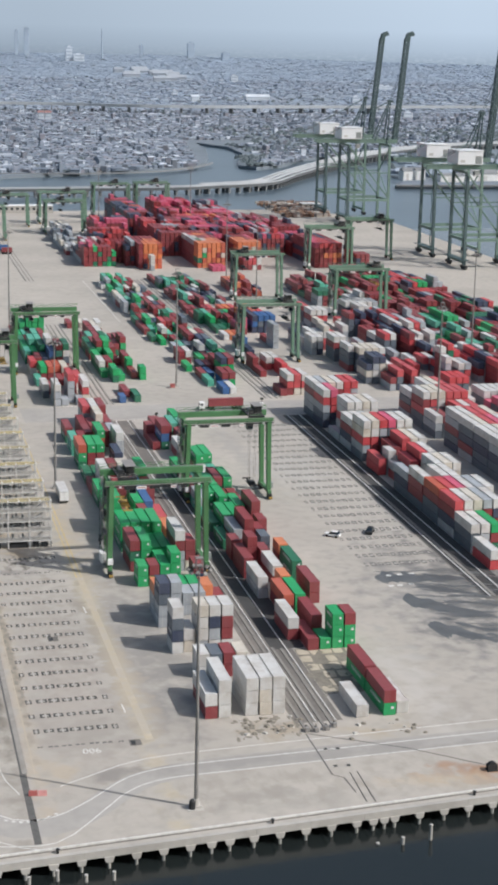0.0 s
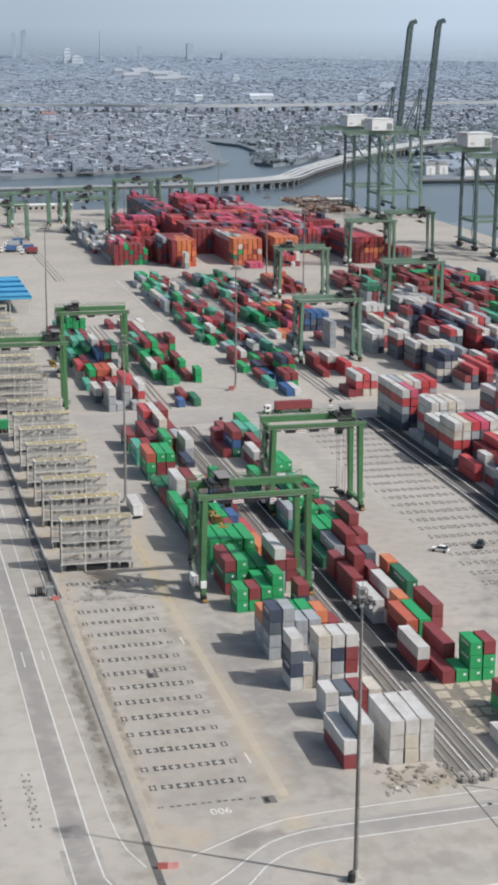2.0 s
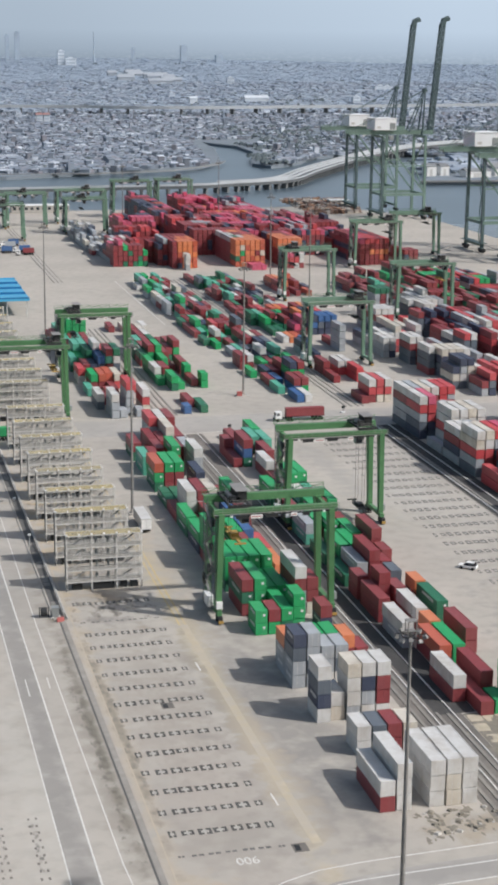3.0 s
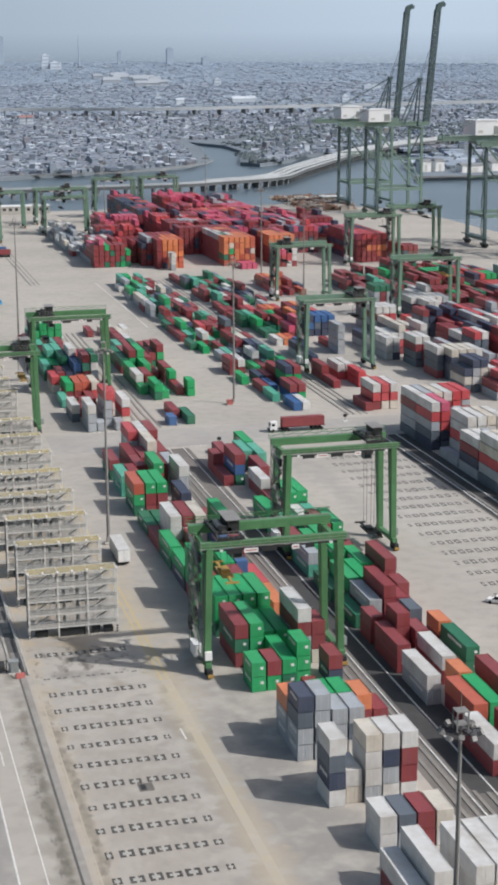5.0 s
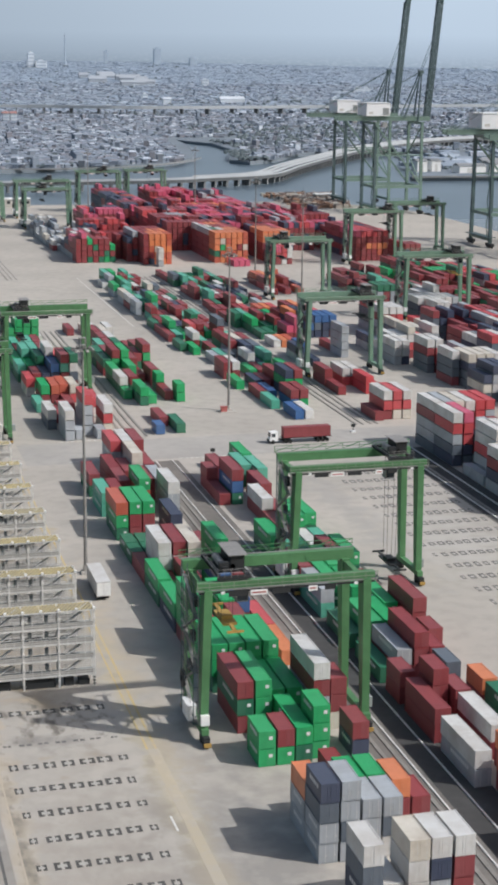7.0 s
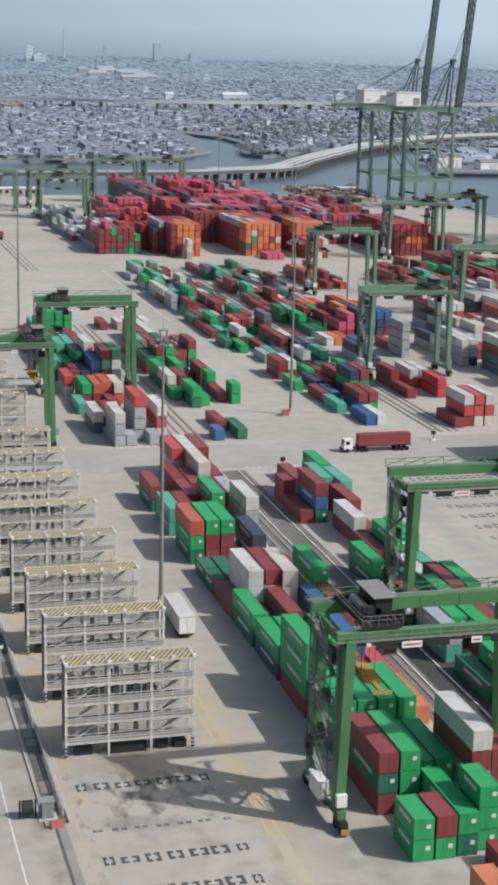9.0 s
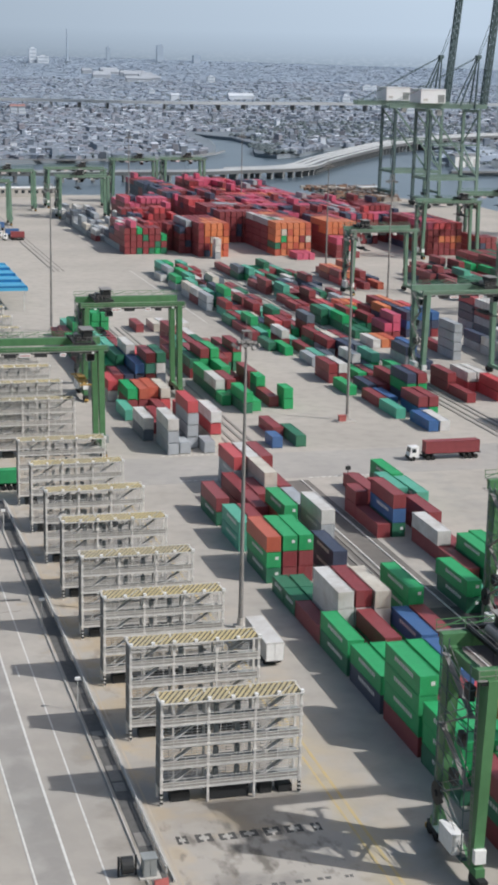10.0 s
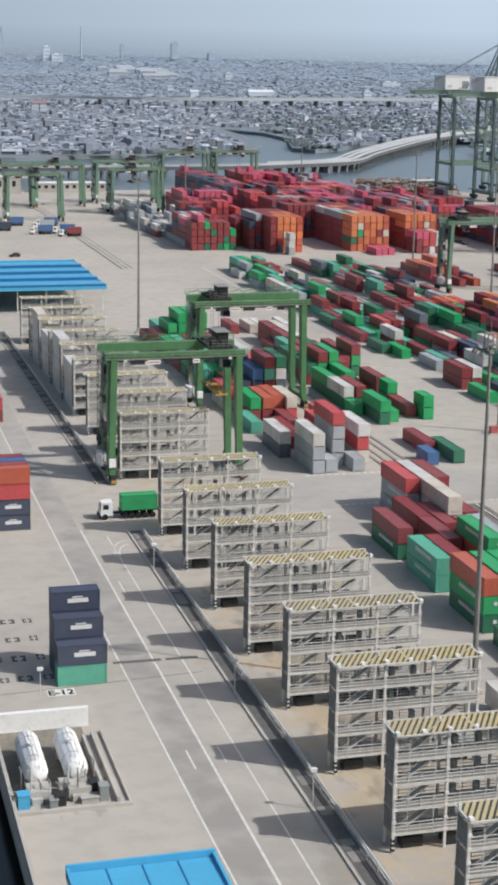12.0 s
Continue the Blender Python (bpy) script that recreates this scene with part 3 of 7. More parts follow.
def bays(text):
    """Reads lines of: where the bay begins, forty or twenty foot, then its stacks from row to row, each from the ground up; a dot is an empty place. A bay starts clear of the one before it."""
    last = {}
    for ln in text.strip().splitlines():
        y, kind, *stacks = ln.split()
        for r, st in enumerate(stacks):
            if st != ".":
                at = max(float(y), last.get(r, 0.0))
                last[r] = at + LENGTH[kind] + 0.2
                for tier, c in enumerate(st):
                    yield kind, c, r, at, tier * 2.6


def stack_rows(x0, pitch, text):
    for kind, c, r, y, z in bays(text):
        put_container(kind, c, x0 + pitch * r, y, z)


# block between the van lane and the runways, from the quay inwards
stack_rows(61.05, 2.67, """
279.0 4 MW WWW . WWW CCW WWW
299.0 2 . WW SD MM WC .
313.2 2 WNDW . SWWC WSNW WMMW .
313.8 2 . CW . . . .
329.0 2 SSDN SDSS WSS WDS . .
333.4 2 . . . . WMO MM
335.4 2 SSO . WGG WGG . .
349.2 2 . . . M . .
356.7 2 GG GM . . . NM
356.9 4 . . gG . . .
357.6 2 . . . GGG . .
366.4 4 . . . . SSMW .
366.6 2 . . . . . CMM
368.2 4 MgM GGG . . . .
370.8 4 . . gG gG . .
383.6 4 gGG gGG gGG MGG . .
392.0 4 . . . . . O
397.0 4 MGGG GM M gM . R
410.5 4 NG MG . gG MB .
423.8 4 gG M gM . GB MM
434.0 4 M . . . . .
435.4 4 . WWW WWM WWC . gGG
447.2 2 g g . . . .
453.5 2 g g . M . M
463.0 4 . . . . NN .
464.5 4 gGA MMG MMG . . .
478.0 4 . . . . . SSW
482.0 4 . . . MAG . .
481.8 4 TT SM . . . .
491.0 4 . . MM . MM WS
497.8 4 gM . . . . .
499.0 4 . . . gM . .
503.5 4 . . MM . . .
504.2 4 . . . . SWC MM
516.4 4 . . . SSR SSW MMM
""")
# block right of the runways
stack_rows(87.15, 2.73, """
274.2 4 . W . GM .
274.8 4 . . . . W
287.2 4 . . . GM .
310.0 4 . M . . .
310.2 2 . . G GGG GGM
316.6 4 MW . . . .
317.2 4 . . MM . .
331.0 4 . MA GG . .
338.6 4 . . . . MM
344.0 2 . . MO . .
344.0 4 SW . . . .
351.4 4 . . MW . .
354.4 4 . . . . gg
358.5 4 MM . . . .
364.4 2 . . MM . .
366.5 2 . MMM . . .
367.5 2 . . . . MO
372.9 2 MM . . . .
375.0 2 . . . SD .
381.4 4 g MS MMM . .
381.8 2 . . . MM .
389.3 2 . . . . MM
394.6 4 . gG gG . .
396.8 4 g . . . MMM
403.0 4 . . . gG .
412.0 4 TS . MG . .
417.0 4 . gG . M M
425.0 4 gM . gG . .
431.0 4 . . . gM gG
438.5 4 . T g . .
444.5 4 gG . . W T
452.0 4 . G . gG .
458.0 4 . . M . gG
468.0 4 . . MW M .
481.0 4 . . . MM .
485.0 4 M gBM . . .
494.6 2 MM . . . .
495.0 4 . . MM . gT
498.5 4 . MM . gT .
508.5 4 . . M . gG
""")

# ---- farther blocks ----
def plain_box(s, l, w, h, x, y, z, k=0):
    """A container's outer form: walls, roof rim, a sunk roof sheet and four corner castings it stands on."""
    for fx in (x - w, x + w - 0.2):
        for fy in (y, y + l - 0.2):
            s.faces([(fx + u, fy + v, z + q) for q in (-0.06, 0.11) for u, v in ((0, 0), (0.2, 0), (0.2, 0.2), (0, 0.2))], [(0, 1, 5, 4), (1, 2, 6, 5), (2, 3, 7, 6), (3, 0, 4, 7)], k)
    z, h = z + 0.1, h - 0.1
    s.faces([(x - w, y, z), (x + w, y, z), (x + w, y + l, z), (x - w, y + l, z), (x - w, y, z + h), (x + w, y, z + h), (x + w, y + l, z + h), (x - w, y + l, z + h),
             (x - w + 0.14, y + 0.14, z + h), (x + w - 0.14, y + 0.14, z + h), (x + w - 0.14, y + l - 0.14, z + h), (x - w + 0.14, y + l - 0.14, z + h),
             (x - w + 0.16, y + 0.16, z + h - 0.06), (x + w - 0.16, y + 0.16, z + h - 0.06), (x + w - 0.16, y + l - 0.16, z + h - 0.06), (x - w + 0.16, y + l - 0.16, z + h - 0.06)],
            [(0, 1, 5, 4), (1, 2, 6, 5), (2, 3, 7, 6), (3, 0, 4, 7), (0, 3, 2, 1), (4, 5, 9, 8), (5, 6, 10, 9), (6, 7, 11, 10), (7, 4, 8, 11),
             (8, 9, 13, 12), (9, 10, 14, 13), (10, 11, 15, 14), (11, 8, 12, 15), (12, 13, 14, 15)], k)


class Field:
    """Stacks past counting, in one mesh."""
    def __init__(self):
        self.shape = Shape()

    def add(self, kind, c, x, y, z, h=2.5):
        plain_box(self.shape, LENGTH[kind], WIDE / 2 - 0.04, h, x + random.uniform(-0.05, 0.05), y + random.uniform(-0.15, 0.15), z, list(PAINT).index(c))

    def done(self, label):
        me = self.shape.mesh("container_stacks", *[SHEET[k] for k in PAINT])
        return tagged(part("container_stacks", me, None), label, "shipping containers", kind="stuff")


_far = {}


def far_container(kind, c):
    """Shared meshes of a container farther off: the body, and one door with two leaves and bars."""
    if kind + c not in _far:
        s = Shape()
        plain_box(s, LENGTH[kind], WIDE / 2 - 0.03, 2.55, 0, 0, 0)
        d = Shape().box(-1.05, 1.05, -0.05, 0.0, 0.2, 2.4)
        _far[kind + c] = (s.mesh("shipping_container", SHEET[c]), d.mesh("door", SHEET[c]))
    return _far[kind + c]


class Single:
    """Stacks whose boxes are told apart: every container an object of its own."""
    def add(self, kind, c, x, y, z, h=2.5):
        me, door = far_container(kind, c)
        ob = part("shipping_container", me, SHEET[c])
        ob.matrix_basis = pose(x + random.uniform(-0.06, 0.06), y + random.uniform(-0.1, 0.1), z, 0, 0, random.uniform(-0.2, 0.2))
        tagged(ob, f"{'forty' if kind == '4' else 'twenty'}-foot {PAINT[c][0]} steel shipping container in a farther stack", "shipping container", "shipping containers in the farther stacks")
        part("door", door, SHEET[c], ob)

    def done(self, label):
        return None


def random_block(x0, pitch, rows, y0, y1, palette, tall, fill=0.85, bay=12.6, seed=1, twenty=0.15, label="", run=0.5, tops=None, rough=0.25, tier=2.6):
    """A block of stacks whose colours and heights wander from bay to bay; tops: paints of the highest tier."""
    rng = random.Random(seed)
    fld = Field()
    y = y0
    while y < y1 - 6:
        base = rng.choice(tall)
        hue = rng.choice(palette)
        cap = rng.choice(tops or palette)
        for r in range(rows):
            if rng.random() > fill:
                continue
            kind = "2" if rng.random() < twenty else "4"
            for sub in ((0, 6.3) if kind == "2" else (0,)):
                n = max(1, base + (rng.choice((-1, -1, 1)) if rng.random() < rough else 0))
                c = hue if rng.random() < run else rng.choice(palette)
                if rng.random() > run:
                    cap = rng.choice(tops or palette)
                for t in range(n):
                    if rng.random() < 0.4:
                        c = rng.choice(palette)
                    fld.add(kind, cap if t == n - 1 else c, x0 + pitch * r, y + sub, t * tier, tier - 0.09)
        y += bay
    return fld.done(label)


# darker paints below the roofs: slate boxes, and side shade put into paint
DARKER = {"S": "DSDNS", "M": "MMMR", "N": "NNDM"}
MIXED = {"S": "DDNSDS", "M": "MMMRMD", "N": "NNDM"}


def text_block(x0, pitch, text, label="", tier=2.6, doors=True, mixed=None, spread=None):
    """Stacks read from text; mixed: the paints of the tiers below the roofs wander."""
    fld = Single() if doors else Field()
    deck = {}
    for kind, c, r, y, z in bays(text):
        deck[r, y] = z
    for kind, c, r, y, z in bays(text):
        if spread:
            c = random.choice(spread.get(c, c))
        if mixed and c in mixed and z < deck[r, y]:
            c = random.choice(mixed[c])
        fld.add(kind, c, x0 + pitch * r, y, z * tier / 2.6, tier - 0.09)
    return fld.done(label)


text_block(61.05, 2.67, """
551.0 4 . SSW . . . .
551.4 2 . . S . S .
556.0 4 . . . SSSR . .
557.0 4 . . . . . CRW
564.5 4 DW . . . . .
571.0 4 . M . . MR .
577.0 4 . . M . . WR
585.0 4 T . . M . .
596.0 4 . MG MA RA RC .
607.0 4 WR . . . . .
614.0 4 . gM gN MNB MMTM MDWg
627.0 4 gT gG Mgg MMBW MMR MgT
640.0 4 gG gGT MgT MMM MR MG
653.0 4 Mg gM gGT gMM MM M
666.0 4 gG gT MM MM . .
679.0 4 MM gGG gGGG gGGG gGGG .
692.0 4 M gT MO M . W
""", "stacked green, maroon, grey and red shipping containers under a yard crane")
text_block(87.15, 2.73, """
553.0 2 B . . . . .
553.4 4 . . g . . .
562.0 4 . M . . . .
588.0 4 . gG . . . .
590.0 4 . . G . . .
591.0 2 . . . . . GG
594.0 4 . . . . M .
597.5 2 G . . . . .
604.0 4 gW gM . . . .
604.5 2 . . . . gG .
614.0 4 . . . . MM .
616.0 4 gG g . . . .
620.0 4 . . gG M . .
632.0 4 Mg gGM GgG MM . .
640.0 4 . . . . gM gGM
645.0 4 gg gM MM gG . .
653.0 4 . . . . M gM
658.0 4 M gT MM Mg . .
666.0 4 . . . . T M
671.0 4 . M gM MW . .
684.0 4 . . MM gC . .
690.0 4 . . . . MW .
705.0 4 M . C W . .
""", "stacked dark green and maroon shipping containers beside the runways")
PINKER = {"M": "MMMMMDMN", "G": "GTG", "g": "ggTG", "W": "WWC", "N": "NNB", "R": "RMM"}
text_block(115.9, 2.72, """
562.0 4 . . . . N W . .
576.0 4 . . . T . BR gR .
589.0 4 . . . M B . . .
591.0 4 . . . . . . NGM BGM
604.0 4 . . G . M M MM Mg
612.0 4 . . . . . . . . NG
619.7 4 . . MR MW . G M T
633.0 4 . . . . . . MW M gG
643.0 4 . . . S . . . .
646.5 4 . . . . g M . MM gM
655.0 4 . . . . . . SR NW .
660.0 4 . . G . M . . . MR
668.0 4 . g . . . . gM W .
673.0 4 . . . MW g . . . .
678.0 4 . . . . . . . MMM T
685.6 4 . M G . . . . . .
690.0 4 . . . G AR AR g . .
698.0 4 . M gG . . . . M S
703.0 4 . . . M M T . . .
711.0 4 . g . . . . Mg M .
716.0 4 . . M g W . . . M
725.0 4 . . . . M MM g S .
729.0 4 . . GM M . . . . g
739.3 4 . . . GGG M MM W M
743.7 4 . SS . . . . . . .
752.0 4 . . gG . S M g N M
757.0 4 . MW . g . . . . .
765.0 4 . . M M MM g M W .
770.0 4 . SW . . . . . . g
778.0 4 . . gT g M . S M M
791.0 4 . Sg M MT . M gW . .
804.0 4 . . g gG M W . N M
817.0 4 . W gS . MM g M . .
830.0 4 . . gT MG . gG T M .
""", "stacks of maroon, green, blue and grey shipping containers", doors=False, spread=PINKER)
text_block(148.6, 2.72, """
752.0 4 M g . MM W . . S .
765.0 4 . gT M M . N g . M
778.0 4 MM . S W M . N S .
787.0 4 . g . . . . . . M
791.0 4 M M T . N S . MM .
804.0 4 . gG M . g . W . g
817.0 4 gM . . T M . . g M
824.0 4 . . . . . . . g .
830.0 4 M T . g G gg M . .
837.0 4 R . g . . . . M .
""", "low stacks of maroon, green and grey shipping containers", doors=False, spread=PINKER)
text_block(147.8, 2.72, """
590.0 4 M . . RR R .
603.0 4 MM . RW RW W .
633.0 4 . . N . . . .
641.0 4 . SN NB . . . .
646.0 4 . . . . . . . SSSS
655.0 4 . . . . . . . M
668.0 4 . W O A . . . .
681.0 4 . . . . MP MPP . .
684.0 4 . g g . . . . NBN NDB NNB MNB
697.0 4 . gG . g gM . BNO NMN BNA MBR
710.0 4 gg gT . MM M . NM BNM NBO RM
723.0 4 M M . M . g G M . .
738.0 4 M M . M R . A O R .
""", "stacks of blue, navy, red and orange shipping containers by a yard crane", doors=False)
text_block(179.2, 2.7, """
630.5 4 SSW NSW
643.5 4 SW SSW
656.5 4 SN S
""", "stacks of white and grey shipping containers beside a yard crane", doors=False)
text_block(183.0, 2.72, """
786.0 4 R . M . A .
799.0 4 RM MO M MM . N
812.0 4 MA MO . M M .
825.0 4 . M R . MA M
""", "low stacks of red and orange shipping containers under a far crane", doors=False)
text_block(147.0, 2.7, """
556.0 4 M . . . . .
557.0 4 . MRW CRR CRW . .
""", "stack of red and white shipping containers at a block corner", doors=False)
# the tall white, grey and red groups beside the runways
text_block(148.7, 2.7, """
354.0 4 MW . . . . .
367.5 4 SSW SSW gMG . . .
380.0 4 SNMR SSMW SMCC SSMS SMNW .
392.6 4 SNMA SNSR SMSP SNMW SSNS SMSW
405.2 4 SMMW . MSMW SMSW . .
414.0 2 . S SM . . .
417.8 4 SSS . . SMCW SMSC SMCW
431.2 4 . MS SNR SNMR SMSW .
440.5 2 . SWW . . . .
444.2 4 MR . . . . .
447.2 4 . . NSM MSMR SSMC SNMW
460.6 4 SSRCW SMRWC SMSSR SNMSP SSCCW SMCCW
473.4 4 SNMW SSSW SNMS . . .
487.0 4 S SSMWW SNRWW SSMWC SSMWW .
499.8 4 . . SMN SMSS SNSM .
505.6 4 SSSRW SNMRP . . . .
518.2 4 SSSMW SNSMS SSMMC SSMMW SSMMR SSMSR
""", "tall stacks of white, grey and red shipping containers with dark sides", doors=False, mixed=DARKER)
text_block(181.3, 2.7, """
414.0 4 SMNW SSMW SMRR SMMR SSMW SMMR .
426.6 4 SSNSW SMNSW SMRRC SMMRP SMSW SSMR SMRW
439.2 4 SSNSW SMNSW SMRRC SMMRR SMSCW SSMR SMRR
452.0 4 SMNSW SNWNC SMRMR SSMRP SMSMW SSMRR SSMRC
464.8 4 SSNSW SMSCW SSMRR SMMRR SSMRC SMMW SMRR
485.0 4 SSW SNM . SNMR SMNW SSMR .
498.0 4 SSMMW SMSRC SMSWC SNMRR SSMRR SMMRR SSMW
511.0 4 SMSW SNMS SMSRW SNMRC SSMRR SMMR SSR
""", "tall stacks of white, red and slate shipping containers", doors=False, mixed=MIXED)
text_block(184.6, 2.72, """
559.0 4 . . SM SSR . SMR
572.0 4 SCN DWNN SWCN SCW . SSR
590.0 4 . DSSC MSNC SNRC SSMW .
596.0 4 MSDW . . . . .
603.0 4 . SMN . . SNW .
616.0 4 SDMW SMRW . . SSS SM
628.6 2 . W . . . .
640.5 4 DSW MRWC MRR . NSSW .
653.5 4 . SN . . SSC SM
668.0 4 . . . SDC SW .
681.0 4 . . . DSMW SSMW SNRW
694.0 4 . . . SSNR MSW MW
""", "stacks of white, cream and navy shipping containers", doors=False, mixed={"S": "SDSDMN", "N": "NDS", "M": "MRM"})
random_block(207.0, 2.7, 10, 420, 525, "DMMSNMD", (4, 5, 4), 0.92, seed=34, label="tall stacks of red, white and grey shipping containers", run=0.55, tops="WRRWPCC", rough=0.15)
random_block(207.0, 2.7, 5, 556, 700, "MSDMDMRND", (3, 4, 2), 0.66, seed=35, label="stacks of white, grey and red shipping containers", run=0.5, tops="WRWSCMRN")
random_block(220.5, 2.7, 5, 556, 700, "MMDRgMSND", (3, 3, 4), 0.74, seed=36, label="stacks of red, white and green shipping containers", run=0.5, tops="WRWSMWRN")
random_block(219.5, 2.7, 6, 704, 748, "SWDMRSND", (3, 4, 3), 0.7, seed=38, label="stacks of white and grey shipping containers", run=0.5, tops="WWSCW")
random_block(238.0, 2.72, 8, 520, 700, "MMgGMDMND", (2, 3, 3), 0.88, seed=39, label="stacks of maroon and green shipping containers", run=0.5, tops="MSGgMWTW")
random_block(216.0, 2.72, 7, 752, 824, "MMgGMMMNS", (2, 3, 2), 0.8, seed=40, label="stacks of maroon and green shipping containers", run=0.5, tops="GMgMRMT")
random_block(243.0, 2.72, 8, 715, 832, "MMgGMMM", (2, 3, 2), 0.85, seed=41, label="stacks of maroon, green and navy shipping containers", run=0.5)
random_block(270.0, 2.72, 8, 560, 840, "MMgGMRMNS", (2, 3, 2), 0.85, seed=43, label="stacks of maroon and green shipping containers", run=0.5)
# the red yard by the far quay: front stacks first
text_block(121.0, 2.65, """
902.0 4 MMMM MMMMP gMMG MMgM gMMM GgMM gMG
914.6 4 SMMP NMMM MMMW MgMM MMM MMM MMM
927.2 4 SMN MMMW MMMP MMSM MMM MMMM MMM
939.8 4 SN MMMM MMMS MMMM MMMW MMMM MMM
""", "front stacks of maroon and green shipping containers in the red yard", tier=2.8, doors=False)
text_block(139.6, 2.7, """
882.0 2 . . . . . . SWW .
890.0 4 . . . . MMMMM NMAOO OOCOO OAOOO AAOAA
902.6 4 . . MMMN MNMMS MMMMM MMMMM MMMOO AOMOA MMAMO
915.2 4 . MMMM MMMM MMMMS MMNMM MMMMM MMMMM MMMOM MMMAM
""", "tall front stacks of orange and maroon shipping containers", tier=2.85, doors=False)
text_block(184.4, 2.7, """
876.0 4 . . P P P .
891.0 4 AgOOO OAGCO AOOAO MAOOO AOMOO OACAA
903.6 4 MMMMS NMMMg MMMMW MMMMO MMMOO MMMOA
916.2 4 MMMMS MMMMC MMMMM MMMMM MMMMR MMMMM
928.8 4 MMMMW MMMMR MMMMO MMMMO MMMMA MMMMM
""", "tall stacks of orange, maroon and green shipping containers", tier=2.85, doors=False)
text_block(208.4, 2.7, """
880.0 4 MMP MRP WRR MWW . .
894.0 4 MMMOO MMAOO MOOAO MAOCO MMOAO .
906.6 4 MMMMO MMMMO MMMOO MMMMM MMMMR .
919.2 4 MMMMN MMMMM MMMMM MMMMM MMMMP .
""", "tall stacks of orange and maroon shipping containers behind a low magenta stack", tier=2.85, doors=False)
text_block(251.6, 2.7, """
885.0 4 MMMMP MMMMR MMOMR MMAMR MAOMM MMOMR
897.6 4 MMNMP MMMMP MMMMR MMMMR MMMMM MMAMM
910.2 4 NMNMM MMMMM MMMMP MMMMM MMMMN MMMMM
922.8 4 NMNMM MMMMM MMMMP MMMMM MMMMN MMMMM
""", "tall stacks of dark maroon and red shipping containers", tier=2.85, doors=False)
text_block(256.0, 2.7, """
838.0 4 gM gM MM Mg GM gM MM
851.0 4 gM MM Mg MM gM gg M
""", "low stacks of green and maroon shipping containers", doors=False)
text_block(276.5, 2.7, """
885.0 4 NNM gMM MMM . .
898.0 4 MMM NM . . .
""", "low stacks of navy and maroon shipping containers", doors=False)
random_block(117.0, 2.72, 5, 952, 1090, "SNSNMS", (1, 2, 2), 0.85, seed=51, label="low stacks of grey, navy and maroon shipping containers with pale roofs", tops="WSDSWCN", rough=0.5)
random_block(136.0, 2.72, 9, 952, 1015, "MMMMNM", (3, 4, 4), 0.95, seed=55, label="stacks of maroon shipping containers", run=0.6, tops="RPMNMMWS", rough=0.2, tier=2.8)
random_block(143.0, 2.72, 8, 1018, 1060, "MMMMMN", (4, 4, 5), 0.95, seed=56, label="tall stacks of maroon shipping containers", run=0.7, tops="PMRPNPW", rough=0.12, tier=2.8)
random_block(170.0, 2.72, 6, 1045, 1160, "NMNMM", (5, 5), 0.97, seed=57, label="tall stacks of dark maroon shipping containers", run=0.7, tops="NMPNMA", rough=0.12, tier=2.85)
random_block(172.5, 2.72, 10, 942, 1044, "MMMMNM", (5, 5, 4), 0.97, seed=59, label="tall stacks of maroon and red shipping containers", run=0.7, tops="PMNRPSPM", rough=0.15, tier=2.85)
random_block(199.5, 2.72, 10, 932, 1155, "MMMMMN", (5, 5, 4), 0.97, seed=63, label="tall stacks of maroon, red and magenta shipping containers", run=0.7, tops="PMRPNPMO", rough=0.15, tier=2.9)
random_block(229.5, 2.72, 7, 932, 1150, "MMMMNM", (5, 4, 4), 0.95, seed=67, label="tall stacks of maroon and magenta shipping containers", run=0.7, tops="PMPRSMN", rough=0.2, tier=2.8)
random_block(250.5, 2.72, 6, 936, 1010, "MMNMM", (5, 4, 5), 0.95, seed=71, label="tall stacks of dark maroon shipping containers", run=0.6, tops="MPMNM", rough=0.2, tier=2.8)
random_block(250.5, 2.72, 5, 1013, 1090, "MMNMM", (3, 4), 0.9, seed=73, label="stacks of dark maroon shipping containers", run=0.6, tops="MPMAM", rough=0.3)


